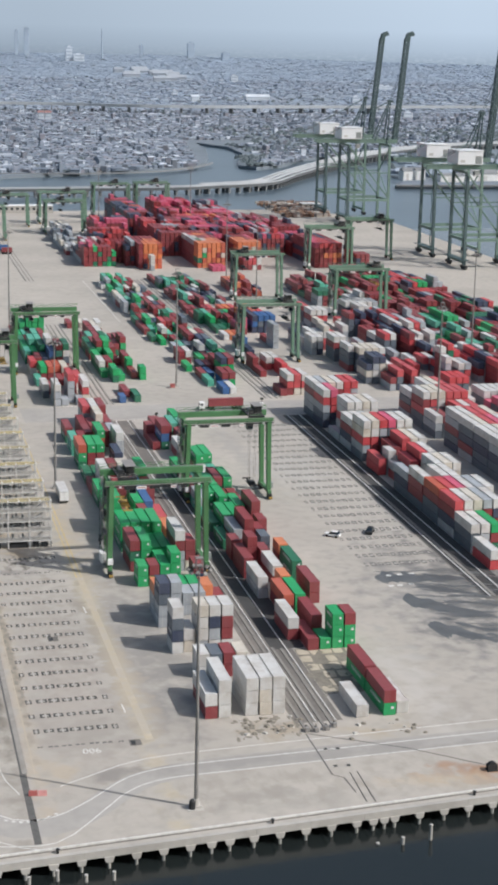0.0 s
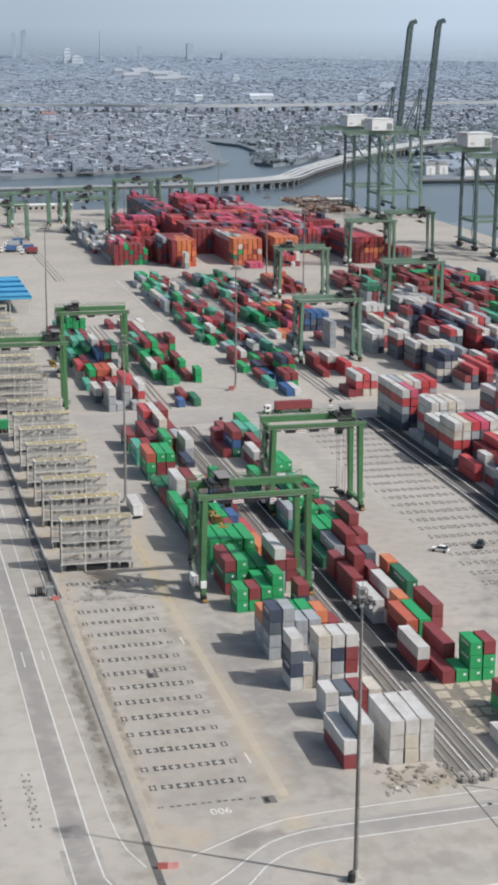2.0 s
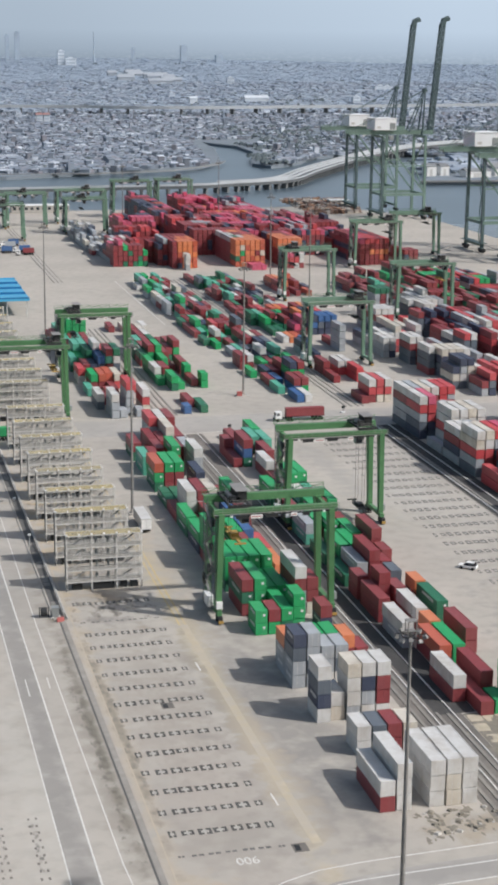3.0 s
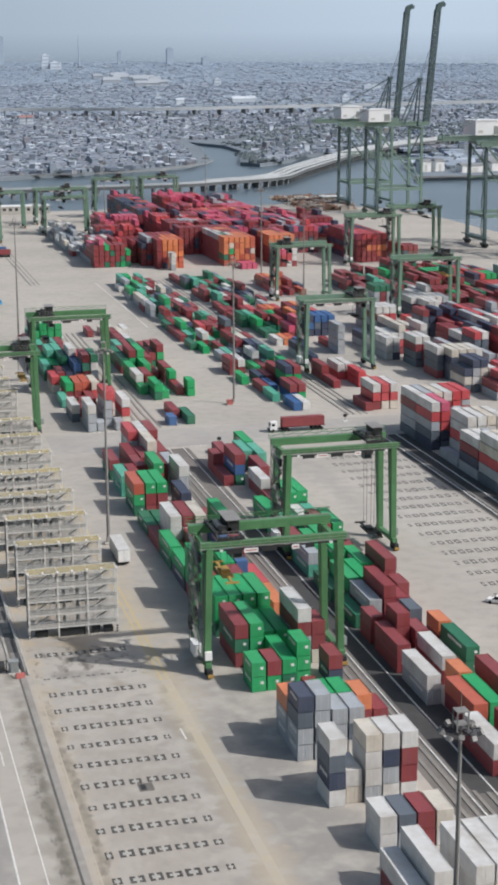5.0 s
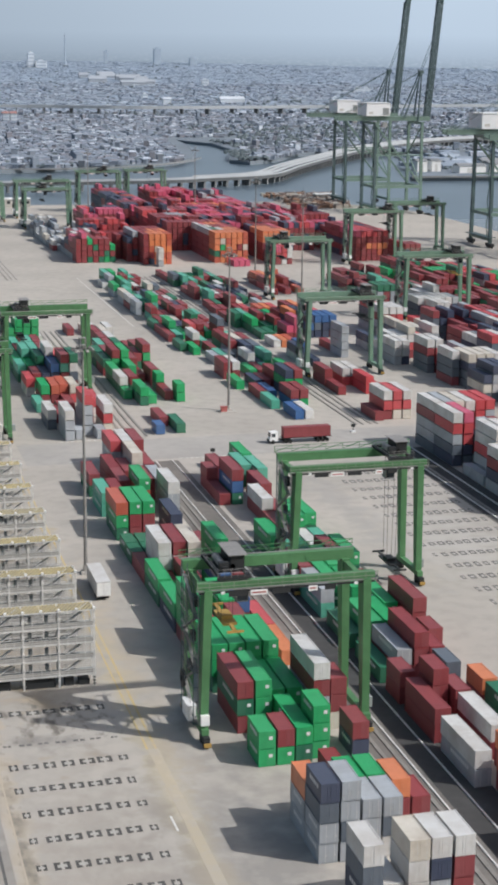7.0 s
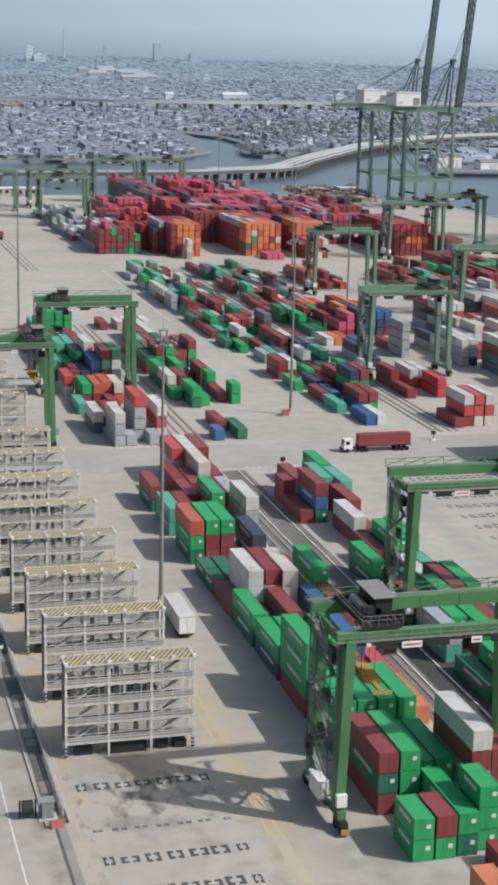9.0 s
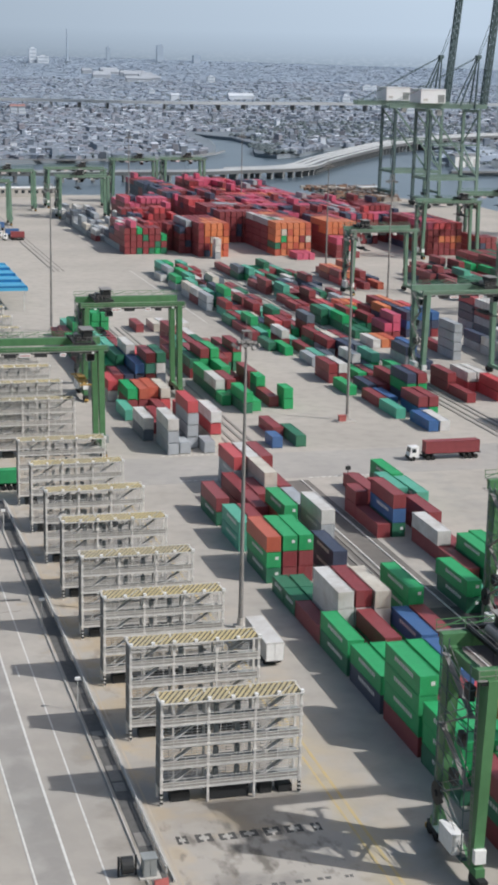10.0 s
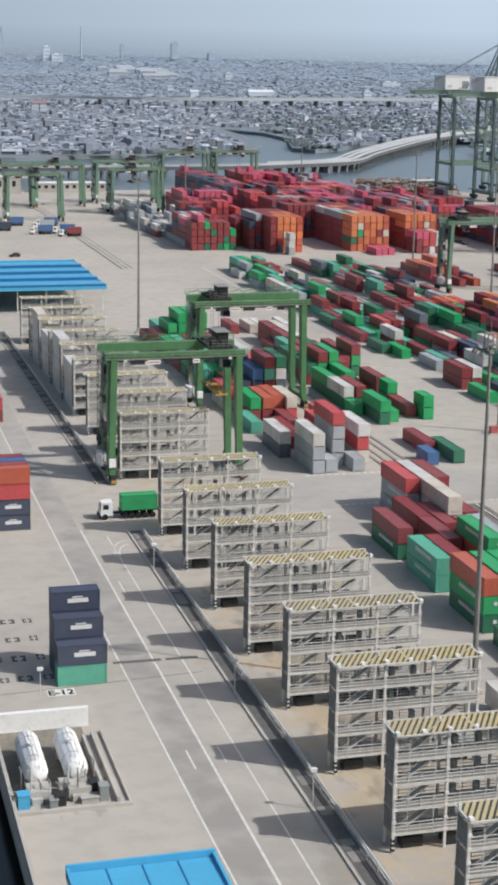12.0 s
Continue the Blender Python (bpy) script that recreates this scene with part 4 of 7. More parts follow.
# ---- yard gantry cranes ----
def yard_crane(x0, x1, y, trolley=0.5, depth=8.5, high=21.0, cab_left=True, sz=11.5, spreader=True, paint=None, stout=1.15):
    """Rubber-tyred gantry: four tapered legs on wheeled sills, two girders, trolley with cab and spreader."""
    span = x1 - x0
    green = paint or M_RTG
    t = thing("yard_gantry_crane", "green painted rubber-tyred gantry crane straddling container rows", "gantry crane", "yard gantry cranes", (x0, y, 0))
    for x in (0, span):
        inner = 0.45 if x == 0 else -0.45
        for yy in (0, depth):
            s = Shape().beam((x, yy, 2.2), (x + inner, yy, high), 1.15 * stout, 0.95 * stout, 0, 2.35 * stout ** 0.5, 1.15)
            leg = part("leg", s, green, t)
            part("leg_plate", Shape().box(x - 0.55, x + 0.55, yy - 0.6, yy + 0.6, 2.45, 2.75), green, leg)
            if x == 0:
                lad = Shape().box(x - 0.75, x - 0.69, yy - 0.3, yy - 0.24, 2.4, high).box(x - 0.75, x - 0.69, yy + 0.24, yy + 0.3, 2.4, high)
                for k in range(24):
                    lad.box(x - 0.75, x - 0.69, yy - 0.24, yy + 0.24, 2.4 + k * 0.75, 2.5 + k * 0.75)
                part("ladder", lad, M_MAST, leg)
        part("sill", Shape().box(x - 0.5, x + 0.5, -1.5, depth + 1.5, 1.55, 2.45), green, t)
        part("top_tie", Shape().box(x + inner - 0.4, x + inner + 0.4, 0.7, depth - 0.7, high - 1.3, high - 0.2), green, t)
        for yy in (-1.1, depth + 1.1):
            b = part("bogie", Shape().box(x - 0.45, x + 0.45, yy - 1.4, yy + 1.4, 0.75, 1.55), M_DARK, t)
            for w in (-0.9, 0.9):
                part("wheel", Shape().tube((x - 0.42, yy + w, 0.72), (x + 0.42, yy + w, 0.72), 0.72, n=14), M_TYRE, b)
            part("fender", Shape().box(x - 0.5, x + 0.5, yy + (1.6 if yy > 0 else -1.85), yy + (1.85 if yy > 0 else -1.6), 0.35, 0.9), M_YELLOW, b)
    for yy, deep in ((0, 1.25 / stout), (depth, 1.7 / stout)):
        g = part("girder", Shape().box(-0.9, span + 0.9, yy - 0.55, yy + 0.55, high - 0.2, high - 0.2 + deep), green, t)
        for k in range(int(span / 5)):
            part("stiffener", Shape().box(2.4 + k * 5, 2.5 + k * 5, yy - 0.6, yy - 0.55, high - 0.15, high - 0.3 + deep), green, g)
        o = -1.0 if yy == 0 else 0.95
        z0 = high - 0.1 if yy == 0 else high + deep - 0.25
        part("walkway", Shape().box(-1.2, span + 1.2, min(yy + o, yy + o * 0.55), max(yy + o, yy + o * 0.55), z0, z0 + 0.09), M_MAST, g, "grey steel walkway")
        rail = Shape()
        n = 16 if yy == 0 else 9
        for k in range(n):
            xx = -1.1 + k * (span + 2.2) / (n - 1)
            rail.box(xx - 0.035, xx + 0.035, yy + o - 0.035, yy + o + 0.035, z0, z0 + 1.2)
            if yy and k < n - 1:
                dx = (span + 2.2) / (n - 1)
                rail.beam((xx, yy + o, z0 + 0.1), (xx + dx, yy + o, z0 + 1.15), 0.09)
        for h in (0.6, 1.2):
            rail.box(-1.2, span + 1.2, yy + o - 0.035, yy + o + 0.035, z0 + h - 0.04, z0 + h + 0.04)
        part("handrail", rail, M_RAILING if yy == 0 else green, g)
        part("cable_tray", Shape().box(-0.8, span + 0.8, yy + o * 0.9 - 0.12, yy + o * 0.9 + 0.12, z0 - 0.4, z0 - 0.15), M_DARK, g)
    # boards hung under the front walkway
    for a, w, m in ((0.14, 2.6, M_DARK), (0.27, 2.4, M_WHITE), (0.4, 2.6, M_DARK), (0.62, 1.3, M_WHITE), (0.72, 1.6, M_DARK)):
        bd = part("board", Shape().box(span * a, span * a + w, -1.12, -1.06, high - 1.05, high - 0.3), m, t)
        if m is M_WHITE:
            part("lettering", Shape().box(span * a + 0.2, span * a + w - 0.2, -1.14, -1.12, high - 0.78, high - 0.58), M_RED, bd, "plain red lettering bar")
    part("generator_house", Shape().box(-1.75, -0.55, 2.0, 5.6, 2.45, 4.6).box(-1.8, -0.5, 1.95, 5.65, 4.6, 4.7), M_WHITE, t, "off-white generator housing beside the leg")
    part("cabinet", Shape().box(-0.55, 0.65, -1.25, -0.5, 2.9, 4.4), M_WHITE, t, "white control cabinet on the leg")
    part("cabinet", Shape().box(span + 0.55, span + 1.5, 0.8, 2.2, 2.5, 4.0), M_HOUSING, t, "grey control cabinet on the sill")
    part("cable_reel", Shape().tube((-1.3, depth - 1.6, 6.6), (-0.9, depth - 1.6, 6.6), 1.3, n=18).tube((-1.5, depth - 1.6, 6.6), (-0.7, depth - 1.6, 6.6), 0.4, n=12), M_DARK, t)
    for k in range(5):
        za, zb = 2.6 + k * (high - 3.2) / 5, 2.6 + (k + 1) * (high - 3.2) / 5
        ya, yb = (1.2, depth - 1.2) if k % 2 == 0 else (depth - 1.2, 1.2)
        part("stair_flight", Shape().beam((-0.75, ya, za), (-0.75, yb, zb), 0.55, 0.14).beam((-1.05, ya, za + 1.0), (-1.05, yb, zb + 1.0), 0.06).beam((-0.45, ya, za + 1.0), (-0.45, yb, zb + 1.0), 0.06), M_MAST, t)
        part("landing", Shape().box(-1.1, -0.4, yb - 0.6, yb + 0.6, zb - 0.1, zb), M_MAST, t)
    tower = part("service_tower", Shape().box(-1.25, -0.3, 0.85, depth - 0.85, 2.3, 2.4), M_STSDARK, t, "dark lattice service tower with stairs")
    for px in (-1.2, -0.35):
        for py in (0.9, depth - 0.9):
            part("tower_post", Shape().box(px - 0.05, px + 0.05, py - 0.05, py + 0.05, 2.4, high + 1.0), M_STSDARK, tower)
    for k in range(9):
        z = 3.5 + k * (high - 3) / 9
        part("tower_brace", Shape().box(-1.22, -1.16, 0.9, depth - 0.9, z - 0.05, z + 0.05).box(-1.22, -0.3, 0.86, 0.94, z - 0.05, z + 0.05).beam((-1.2, 0.9, z), (-1.2, depth - 0.9, z + (high - 3) / 9), 0.07), M_STSDARK, tower)
    for k, (za, w) in enumerate(((high - 3.0, 1.6), (high * 0.62, 1.1), (high * 0.4, 1.4))):
        part("switch_box", Shape().box(-1.0, -0.4, 1.2 + k * 1.5, 1.2 + k * 1.5 + w, za, za + 1.5), M_DARK, t, "dark switch box on the service tower")
    tx = span * trolley
    top = high + 1.5
    tr = part("trolley", Shape().box(tx - 2.3, tx + 2.3, -0.5, 0.1, top - 0.35, top + 0.15).box(tx - 2.3, tx + 2.3, depth - 0.1, depth + 0.5, top - 0.1, top + 0.3)
              .box(tx - 2.2, tx - 1.8, 0, depth, top - 0.2, top + 0.2).box(tx + 1.8, tx + 2.2, 0, depth, top - 0.2, top + 0.2).box(tx - 2.2, tx + 2.2, 2.2, depth - 2.2, top - 0.1, top + 0.1), M_DARK, t, "dark trolley frame on the girders")
    part("hoist_drum", Shape().tube((tx - 0.9, 2.4, top + 0.8), (tx - 0.9, depth - 2.4, top + 0.8), 0.55, n=14), M_MAST, tr)
    part("gearbox", Shape().box(tx - 1.6, tx - 0.3, 1.6, 2.5, top + 0.1, top + 1.5).box(tx - 1.3, tx - 0.6, 1.1, 1.6, top + 0.3, top + 1.0), M_DARK, tr)
    part("motor", Shape().tube((tx + 0.5, 2.6, top + 0.6), (tx + 0.5, 4.2, top + 0.6), 0.4).box(tx + 0.2, tx + 1.2, 4.6, 5.6, top + 0.1, top + 1.2), M_DARK, tr)
    part("electric_house", Shape().box(tx + 0.2, tx + 2.2, 2.6, depth - 1.2, top + 0.2, top + 2.2), M_DARK, tr, "dark electric house on the trolley")
    part("roof", Shape().box(tx - 0.2, tx + 2.6, 2.2, depth - 0.9, top + 2.2, top + 2.3), M_MAST, tr)
    rl = Shape()
    for h in (0.7, 1.2):
        rl.box(tx - 2.4, tx + 2.4, -0.55, -0.5, top + h, top + h + 0.05).box(tx - 2.4, tx - 2.35, -0.5, depth, top + h, top + h + 0.05)
    for k in range(6):
        rl.box(tx - 2.4 + k * 0.95, tx - 2.35 + k * 0.95, -0.55, -0.5, top, top + 1.25)
    part("handrail", rl, M_MAST, tr)
    cx = tx + (1.5 if cab_left else -1.5)
    cab = part("cab", Shape().box(cx - 0.85, cx + 0.85, 0.9, 2.9, high - 2.6, high - 0.4), M_HOUSING, tr)
    part("window", Shape().box(cx - 0.75, cx + 0.75, 0.86, 0.9, high - 2.4, high - 1.0), M_GLASS, cab)
    yc = depth / 2
    sp = part("spreader", Shape().box(tx - 1.0, tx + 1.0, yc - 3, yc + 3, sz, sz + 0.35).box(tx - 0.8, tx + 0.8, yc - 1.2, yc + 1.2, sz + 0.35, sz + 0.9)
              .box(tx - 0.25, tx + 0.25, yc - 6, yc + 6, sz + 0.02, sz + 0.3).box(tx - 1.2, tx + 1.2, yc - 6.1, yc - 5.8, sz, sz + 0.3).box(tx - 1.2, tx + 1.2, yc + 5.8, yc + 6.1, sz, sz + 0.3), M_YELLOW if spreader else M_DARK, tr, "worn lifting spreader")
    for a in (-0.8, 0.8):
        for b in (-1, 1):
            part("rope", Shape().beam((tx + a, yc + b, sz + 0.9), (tx + a * 1.2, yc + b, top - 0.1), 0.05), M_DARK, sp)
    for a in (2.2, span - 2.4):
        part("flood_light", Shape().box(a, a + 0.5, -1.3, -1.1, high - 0.55, high - 0.2), M_WHITE, t)
    return t


yard_crane(54.5, 78.3, 366.7, 0.18, sz=16.3, high=22.6, depth=9.6)
yard_crane(85.2, 109.0, 426.6, 0.83, cab_left=False, sz=3.0, spreader=False, high=22.4)
yard_crane(25.2, 49.0, 553.4, 0.84, sz=15.5, high=22.6)
yard_crane(54.5, 78.2, 609.5, 0.2, sz=16.0, high=22.9, spreader=False)
# from here on the cranes stand far off and take the hazed green
yard_crane(145.9, 169.2, 619.0, 0.8, sz=17.0, high=23.0, spreader=False, paint=M_RTGHAZE)
yard_crane(178.3, 202.0, 774.0, 0.2, sz=16.0, high=22.6, spreader=False, paint=M_RTGHAZE)
yard_crane(213.2, 238.4, 717.0, 0.8, sz=16.0, high=22.6, paint=M_RTGHAZE)
yard_crane(243.8, 269.0, 874.0, 0.75, sz=18.0, high=23.8, spreader=False, paint=M_RTGHAZE)
yard_crane(280.0, 306.0, 915.0, 0.75, sz=18.0, high=23.5, spreader=False, paint=M_RTGHAZE)
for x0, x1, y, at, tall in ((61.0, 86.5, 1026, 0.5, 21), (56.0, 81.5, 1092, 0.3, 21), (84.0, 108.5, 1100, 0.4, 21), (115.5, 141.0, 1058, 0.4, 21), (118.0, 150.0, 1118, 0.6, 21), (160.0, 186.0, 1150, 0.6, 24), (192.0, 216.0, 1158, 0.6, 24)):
    yard_crane(x0, x1, y, at, sz=15.0, high=tall, spreader=False, paint=M_RTGHAZE, stout=1.7, depth=10.5)


# ---- quay cranes ----
def lattice(s, p, q, w, h, bays, r=0.35):
    """A boom of four chords with zigzag bracing."""
    p, q = Vector(p), Vector(q)
    d = (q - p).normalized()
    side = Vector((0, 1, 0))
    up = side.cross(d).normalized()
    cs = [(side * a * w / 2 + up * b * h / 2) for a in (-1, 1) for b in (-1, 1)]
    for c in cs:
        s.beam(p + c, q + c, r)
    for i in range(bays):
        a, b = p + (q - p) * i / bays, p + (q - p) * (i + 1) / bays
        for j, k in ((0, 1), (2, 3), (0, 2), (1, 3)):
            s.beam(a + cs[j], b + cs[k], r * 0.6)
            s.beam(a + cs[j], a + cs[k], r * 0.6)


def quay_crane(y):
    t = thing("quay_crane", "grey-green ship-to-shore crane with its boom raised and a white machine house", "quay crane", "ship-to-shore cranes", (336, y, 0))
    g, half = 30.0, 12.5
    for x in (0, g):
        for yy in (-half, half):
            # landside legs take the dark paint: their shade is put into it
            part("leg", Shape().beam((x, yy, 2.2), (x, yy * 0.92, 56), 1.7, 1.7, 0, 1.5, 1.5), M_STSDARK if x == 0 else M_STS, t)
            b = part("bogie", Shape().box(x - 0.8, x + 0.8, yy - 4, yy + 4, 0.9, 2.4), M_DARK, t)
            for w in (-3, -1, 1, 3):
                part("wheel", Shape().tube((x - 0.3, yy + w, 0.6), (x + 0.3, yy + w, 0.6), 0.6), M_DARK, b)
        part("sill", Shape().box(x - 0.8, x + 0.8, -half, half, 3.5, 5.0), M_STS, t)
        part("portal_tie", Shape().box(x - 0.7, x + 0.7, -half, half, 16, 17.6), M_STS, t)
        part("top_tie", Shape().box(x - 0.7, x + 0.7, -half, half, 54.5, 56), M_STS, t)
    for yy in (-half, half):
        part("portal_beam", Shape().box(0, g, yy - 0.7, yy + 0.7, 16, 17.8), M_STS, t)
        part("brace", Shape().beam((0, yy, 54), (g, yy, 18), 0.9).beam((0, yy, 36), (g, yy, 36), 0.7), M_STS, t)
    gd = Shape()
    for yy in (-3.2, 3.2):
        gd.box(-22, g + 8, yy - 0.6, yy + 0.6, 56.5, 59)
    for x in range(-22, 34, 6):
        gd.box(x - 0.2, x + 0.2, -3.2, 3.2, 57, 57.6)
    part("girder", gd, M_STS, t)
    hr = Shape()
    for yy in (-4.6, 4.6):
        for h in (59.4, 60.1):
            hr.box(-22, g + 3, yy - 0.06, yy + 0.06, h - 0.05, h + 0.05)
        for x in range(-22, 34, 3):
            hr.box(x - 0.05, x + 0.05, yy - 0.05, yy + 0.05, 58.6, 60.1)
    part("handrail", hr, M_STS, t)
    hs = part("machine_house", Shape().box(-4.0, 11.0, -5.6, 12.4, 59.4, 67.0).box(-4.3, 11.3, -5.9, 12.7, 67.0, 67.3), M_HOUSEWHITE, t, "white sheet-metal machine house")
    part("loading_door", Shape().box(6.4, 10.4, -5.66, -5.6, 59.8, 64.2), M_HOUSING, hs, "grey loading door")
    part("vent", Shape().box(-2.6, 0.2, -5.66, -5.6, 60.5, 62.0), M_STEEL, hs)
    ap = Shape()
    for yy in (-3.0, 3.0):
        ap.beam((g, yy * 1.4, 56), (g + 2.5, yy * 0.5, 86), 0.9, 0.9, 0, 0.6, 0.6).beam((g - 9, yy * 1.4, 58), (g + 2, yy * 0.5, 85), 0.7)
    ap.box(g + 1.2, g + 3.6, -2, 2, 84.8, 86.8)
    part("apex_frame", ap, M_STSDARK, t)
    stay = Shape()
    for yy in (-2.5, 2.5):
        stay.beam((g + 2.4, yy * 0.5, 86), (-18, yy, 59.5), 0.3)
        stay.beam((g + 2.4, yy * 0.5, 86), (g + 9.5, yy, 104), 0.25)
    part("stay", stay, M_STSDARK, t)
    bm = Shape()
    lattice(bm, (g + 7.0, 0, 58), (g + 13.5, 0, 129), 3.4, 2.6, 16, 0.75)
    bm.beam((g + 13.4, 0, 127.5), (g + 14.6, 0, 132.5), 3.4, 3.0).beam((g + 14.4, 0, 132.3), (g + 17.6, 0, 133.4), 3.0, 2.2).tube((g + 16.8, -1.9, 132.4), (g + 16.8, 1.9, 132.4), 1.5, n=12)
    part("boom", bm, M_STSDARK, t, "raised dark lattice boom")
    cab = part("cab", Shape().box(8, 11, -1.4, 1.4, 52.5, 55.5), M_WHITE, t)
    part("window", Shape().box(7.96, 8.0, -1.2, 1.2, 53, 55), M_GLASS, cab)
    for k in range(8):
        z = 5 + k * 6.4
        part("stair_flight", Shape().beam((-1.3, -half + (2.6 if k % 2 else 0.6), z), (-1.3, -half + (0.6 if k % 2 else 2.6), z + 6.4), 0.5, 0.2), M_STS, t)
    part("cross_brace", Shape().beam((g, -half, 18), (g, half * 0.95, 36), 0.6), M_STS, t)
    part("cross_brace", Shape().beam((g, half * 0.95, 36), (g, -half * 0.9, 54), 0.6), M_STS, t)
    part("equalizer_deck", Shape().box(-2.6, 2.4, -half - 2, half + 2, 5.2, 5.5), M_STSDARK, t)
    return t


for cy in (1176, 1118, 938, 884):
    quay_crane(cy)


# ---- reefer racks ----
def reefer_rack():
    t = thing("reefer_rack", "tall grey steel reefer rack with walkways and stairs", "reefer rack", "row of reefer racks", (27.1, 391.2, 0))
    w, d, top = 16.1, 2.3, 12.3
    for x in (0, 5.35, 10.75, 16.1):
        for y in (0, d):
            pole = Shape().box(x - 0.13, x + 0.13, y - 0.13, y + 0.13, 0.0, top + 0.35)
            if y == 0:
                for k in range(9):
                    pole.box(x - 0.2, x + 0.2, -0.22, -0.13, 1.85 + k * 1.27, 2.15 + k * 1.27)
            part("post", pole, M_POST, t)
    band = Shape().box(-0.17, 0.17, -0.17, 0.17, 0, 0.25).mesh("foot_band", M_DARK)
    panel = Shape().box(0.15, w / 3 - 0.15, -0.1, -0.07, 0.12, 0.76).mesh("guard_panel", M_PANEL)
    for k in range(5):
        z = 2.0 + k * 2.55
        deck = part("walkway", Shape().box(-0.2, w + 0.2, -0.1, d + 0.1, z - 0.12, z), M_HOUSING, t)
        hr = Shape()
        for y in (-0.14, d + 0.14):
            for h in (0.4, 0.75, 1.1):
                hr.box(-0.2, w + 0.2, y - 0.035, y + 0.035, z + h - 0.035, z + h + 0.035)
            hr.box(-0.2, w + 0.2, y - 0.03, y + 0.03, z - 0.2, z + 0.1)
            for i in range(13):
                hr.box(i * w / 12 - 0.03, i * w / 12 + 0.03, y - 0.03, y + 0.03, z, z + (2.5 if i % 2 else 1.1))
        if k < 4:
            part("handrail", hr, M_STEEL, deck)
            for i in range(3):
                part("guard_panel", panel, M_PANEL, deck).location = (i * w / 3, 0, z)
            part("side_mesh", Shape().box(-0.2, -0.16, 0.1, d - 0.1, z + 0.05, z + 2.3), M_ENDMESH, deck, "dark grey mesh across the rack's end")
            for a in (0.9, 11.4):
                part("stair", Shape().beam((a, d * 0.35, z), (a + 3.6, d * 0.35, z + 2.55), 0.7, 0.14), M_STEEL, t)
                part("stair_rail", Shape().beam((a, d * 0.35 - 0.4, z + 0.9), (a + 3.6, d * 0.35 - 0.4, z + 3.4), 0.07), M_STEEL, t)
            box = Shape().box(0, 0.5, d * 0.45, d * 0.75, 0.3, 1.5).mesh("socket_box", M_HOUSING)
            for x in (6.3, 8.8):
                part("socket_box", box, M_STEEL, deck).location = (x, 0, z)
    run = d + 1.4

    def slat(x):
        """A slanting slat that starts at x along the front edge, cut off at the roof's ends."""
        def at(q, u):
            return (q + 2.14 * u, -0.5 + run * u)
        front = [at(x, max(0.0, -x / 2.14)), at(x + 0.36, max(0.0, -(x + 0.36) / 2.14))]
        rear = [at(x + 0.36, min(1.0, (w - x - 0.36) / 2.14)), at(x, min(1.0, (w - x) / 2.14))]
        ring = front + rear
        return Shape().faces([(a, b, top) for a, b in ring] + [(a, b, top + 0.06) for a, b in ring], [(0, 3, 2, 1), (4, 5, 6, 7), (0, 1, 5, 4), (1, 2, 6, 5), (2, 3, 7, 6), (3, 0, 4, 7)])

    # sheet added to darken the gaps between the slats
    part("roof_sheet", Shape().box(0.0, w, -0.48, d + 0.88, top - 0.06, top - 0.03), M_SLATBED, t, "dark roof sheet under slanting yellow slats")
    for i in range(-3, 25):
        part("roof_slat", slat(0.1 + i * 0.637), M_SLAT, t)
    me_cap = Shape().box(-0.2, 0.2, -0.2, 0.2, top + 0.35, top + 0.6).mesh("post_cap", M_WHITE)
    for x in (0, 2.7, 5.35, 8.05, 10.75, 13.4, 16.1):
        part("post_cap", me_cap, M_WHITE, t).location = (x, -0.3, -0.2)
    part("roof_frame", Shape().box(-0.2, w + 0.2, -0.6, -0.48, top - 0.05, top + 0.1).box(-0.2, w + 0.2, d + 0.88, d + 1.0, top - 0.05, top + 0.1).box(-0.2, 0, -0.48, d + 0.88, top - 0.08, top + 0.02).box(w, w + 0.2, -0.48, d + 0.88, top - 0.08, top + 0.02).box(w / 2 - 0.1, w / 2 + 0.1, -0.48, d + 0.88, top - 0.08, top - 0.01), M_STEEL, t)
    part("transformer", Shape().box(1.2, 3.4, 0.6, d - 0.3, 0.0, 1.1).box(5.6, 10.2, 0.3, d - 0.2, 0.0, 1.7).box(11.6, 13.0, 0.5, d - 0.4, 0.0, 1.4).box(13.8, 15.4, 0.4, d - 0.2, 0.0, 0.9), M_DARK, t, "dark switch cabinets at the foot")
    for x in (0, 16.1):
        for k in range(3):
            part("foot_band", band, M_DARK, t, "black warning band on a post foot").location = (x, 0, 0.2 + k * 0.5)
    return t


rack = reefer_rack()
for k in range(1, 18):
    if k != 8:
        copy_thing(rack, pose(27.1, 391.2 + 18.1 * k, 0))


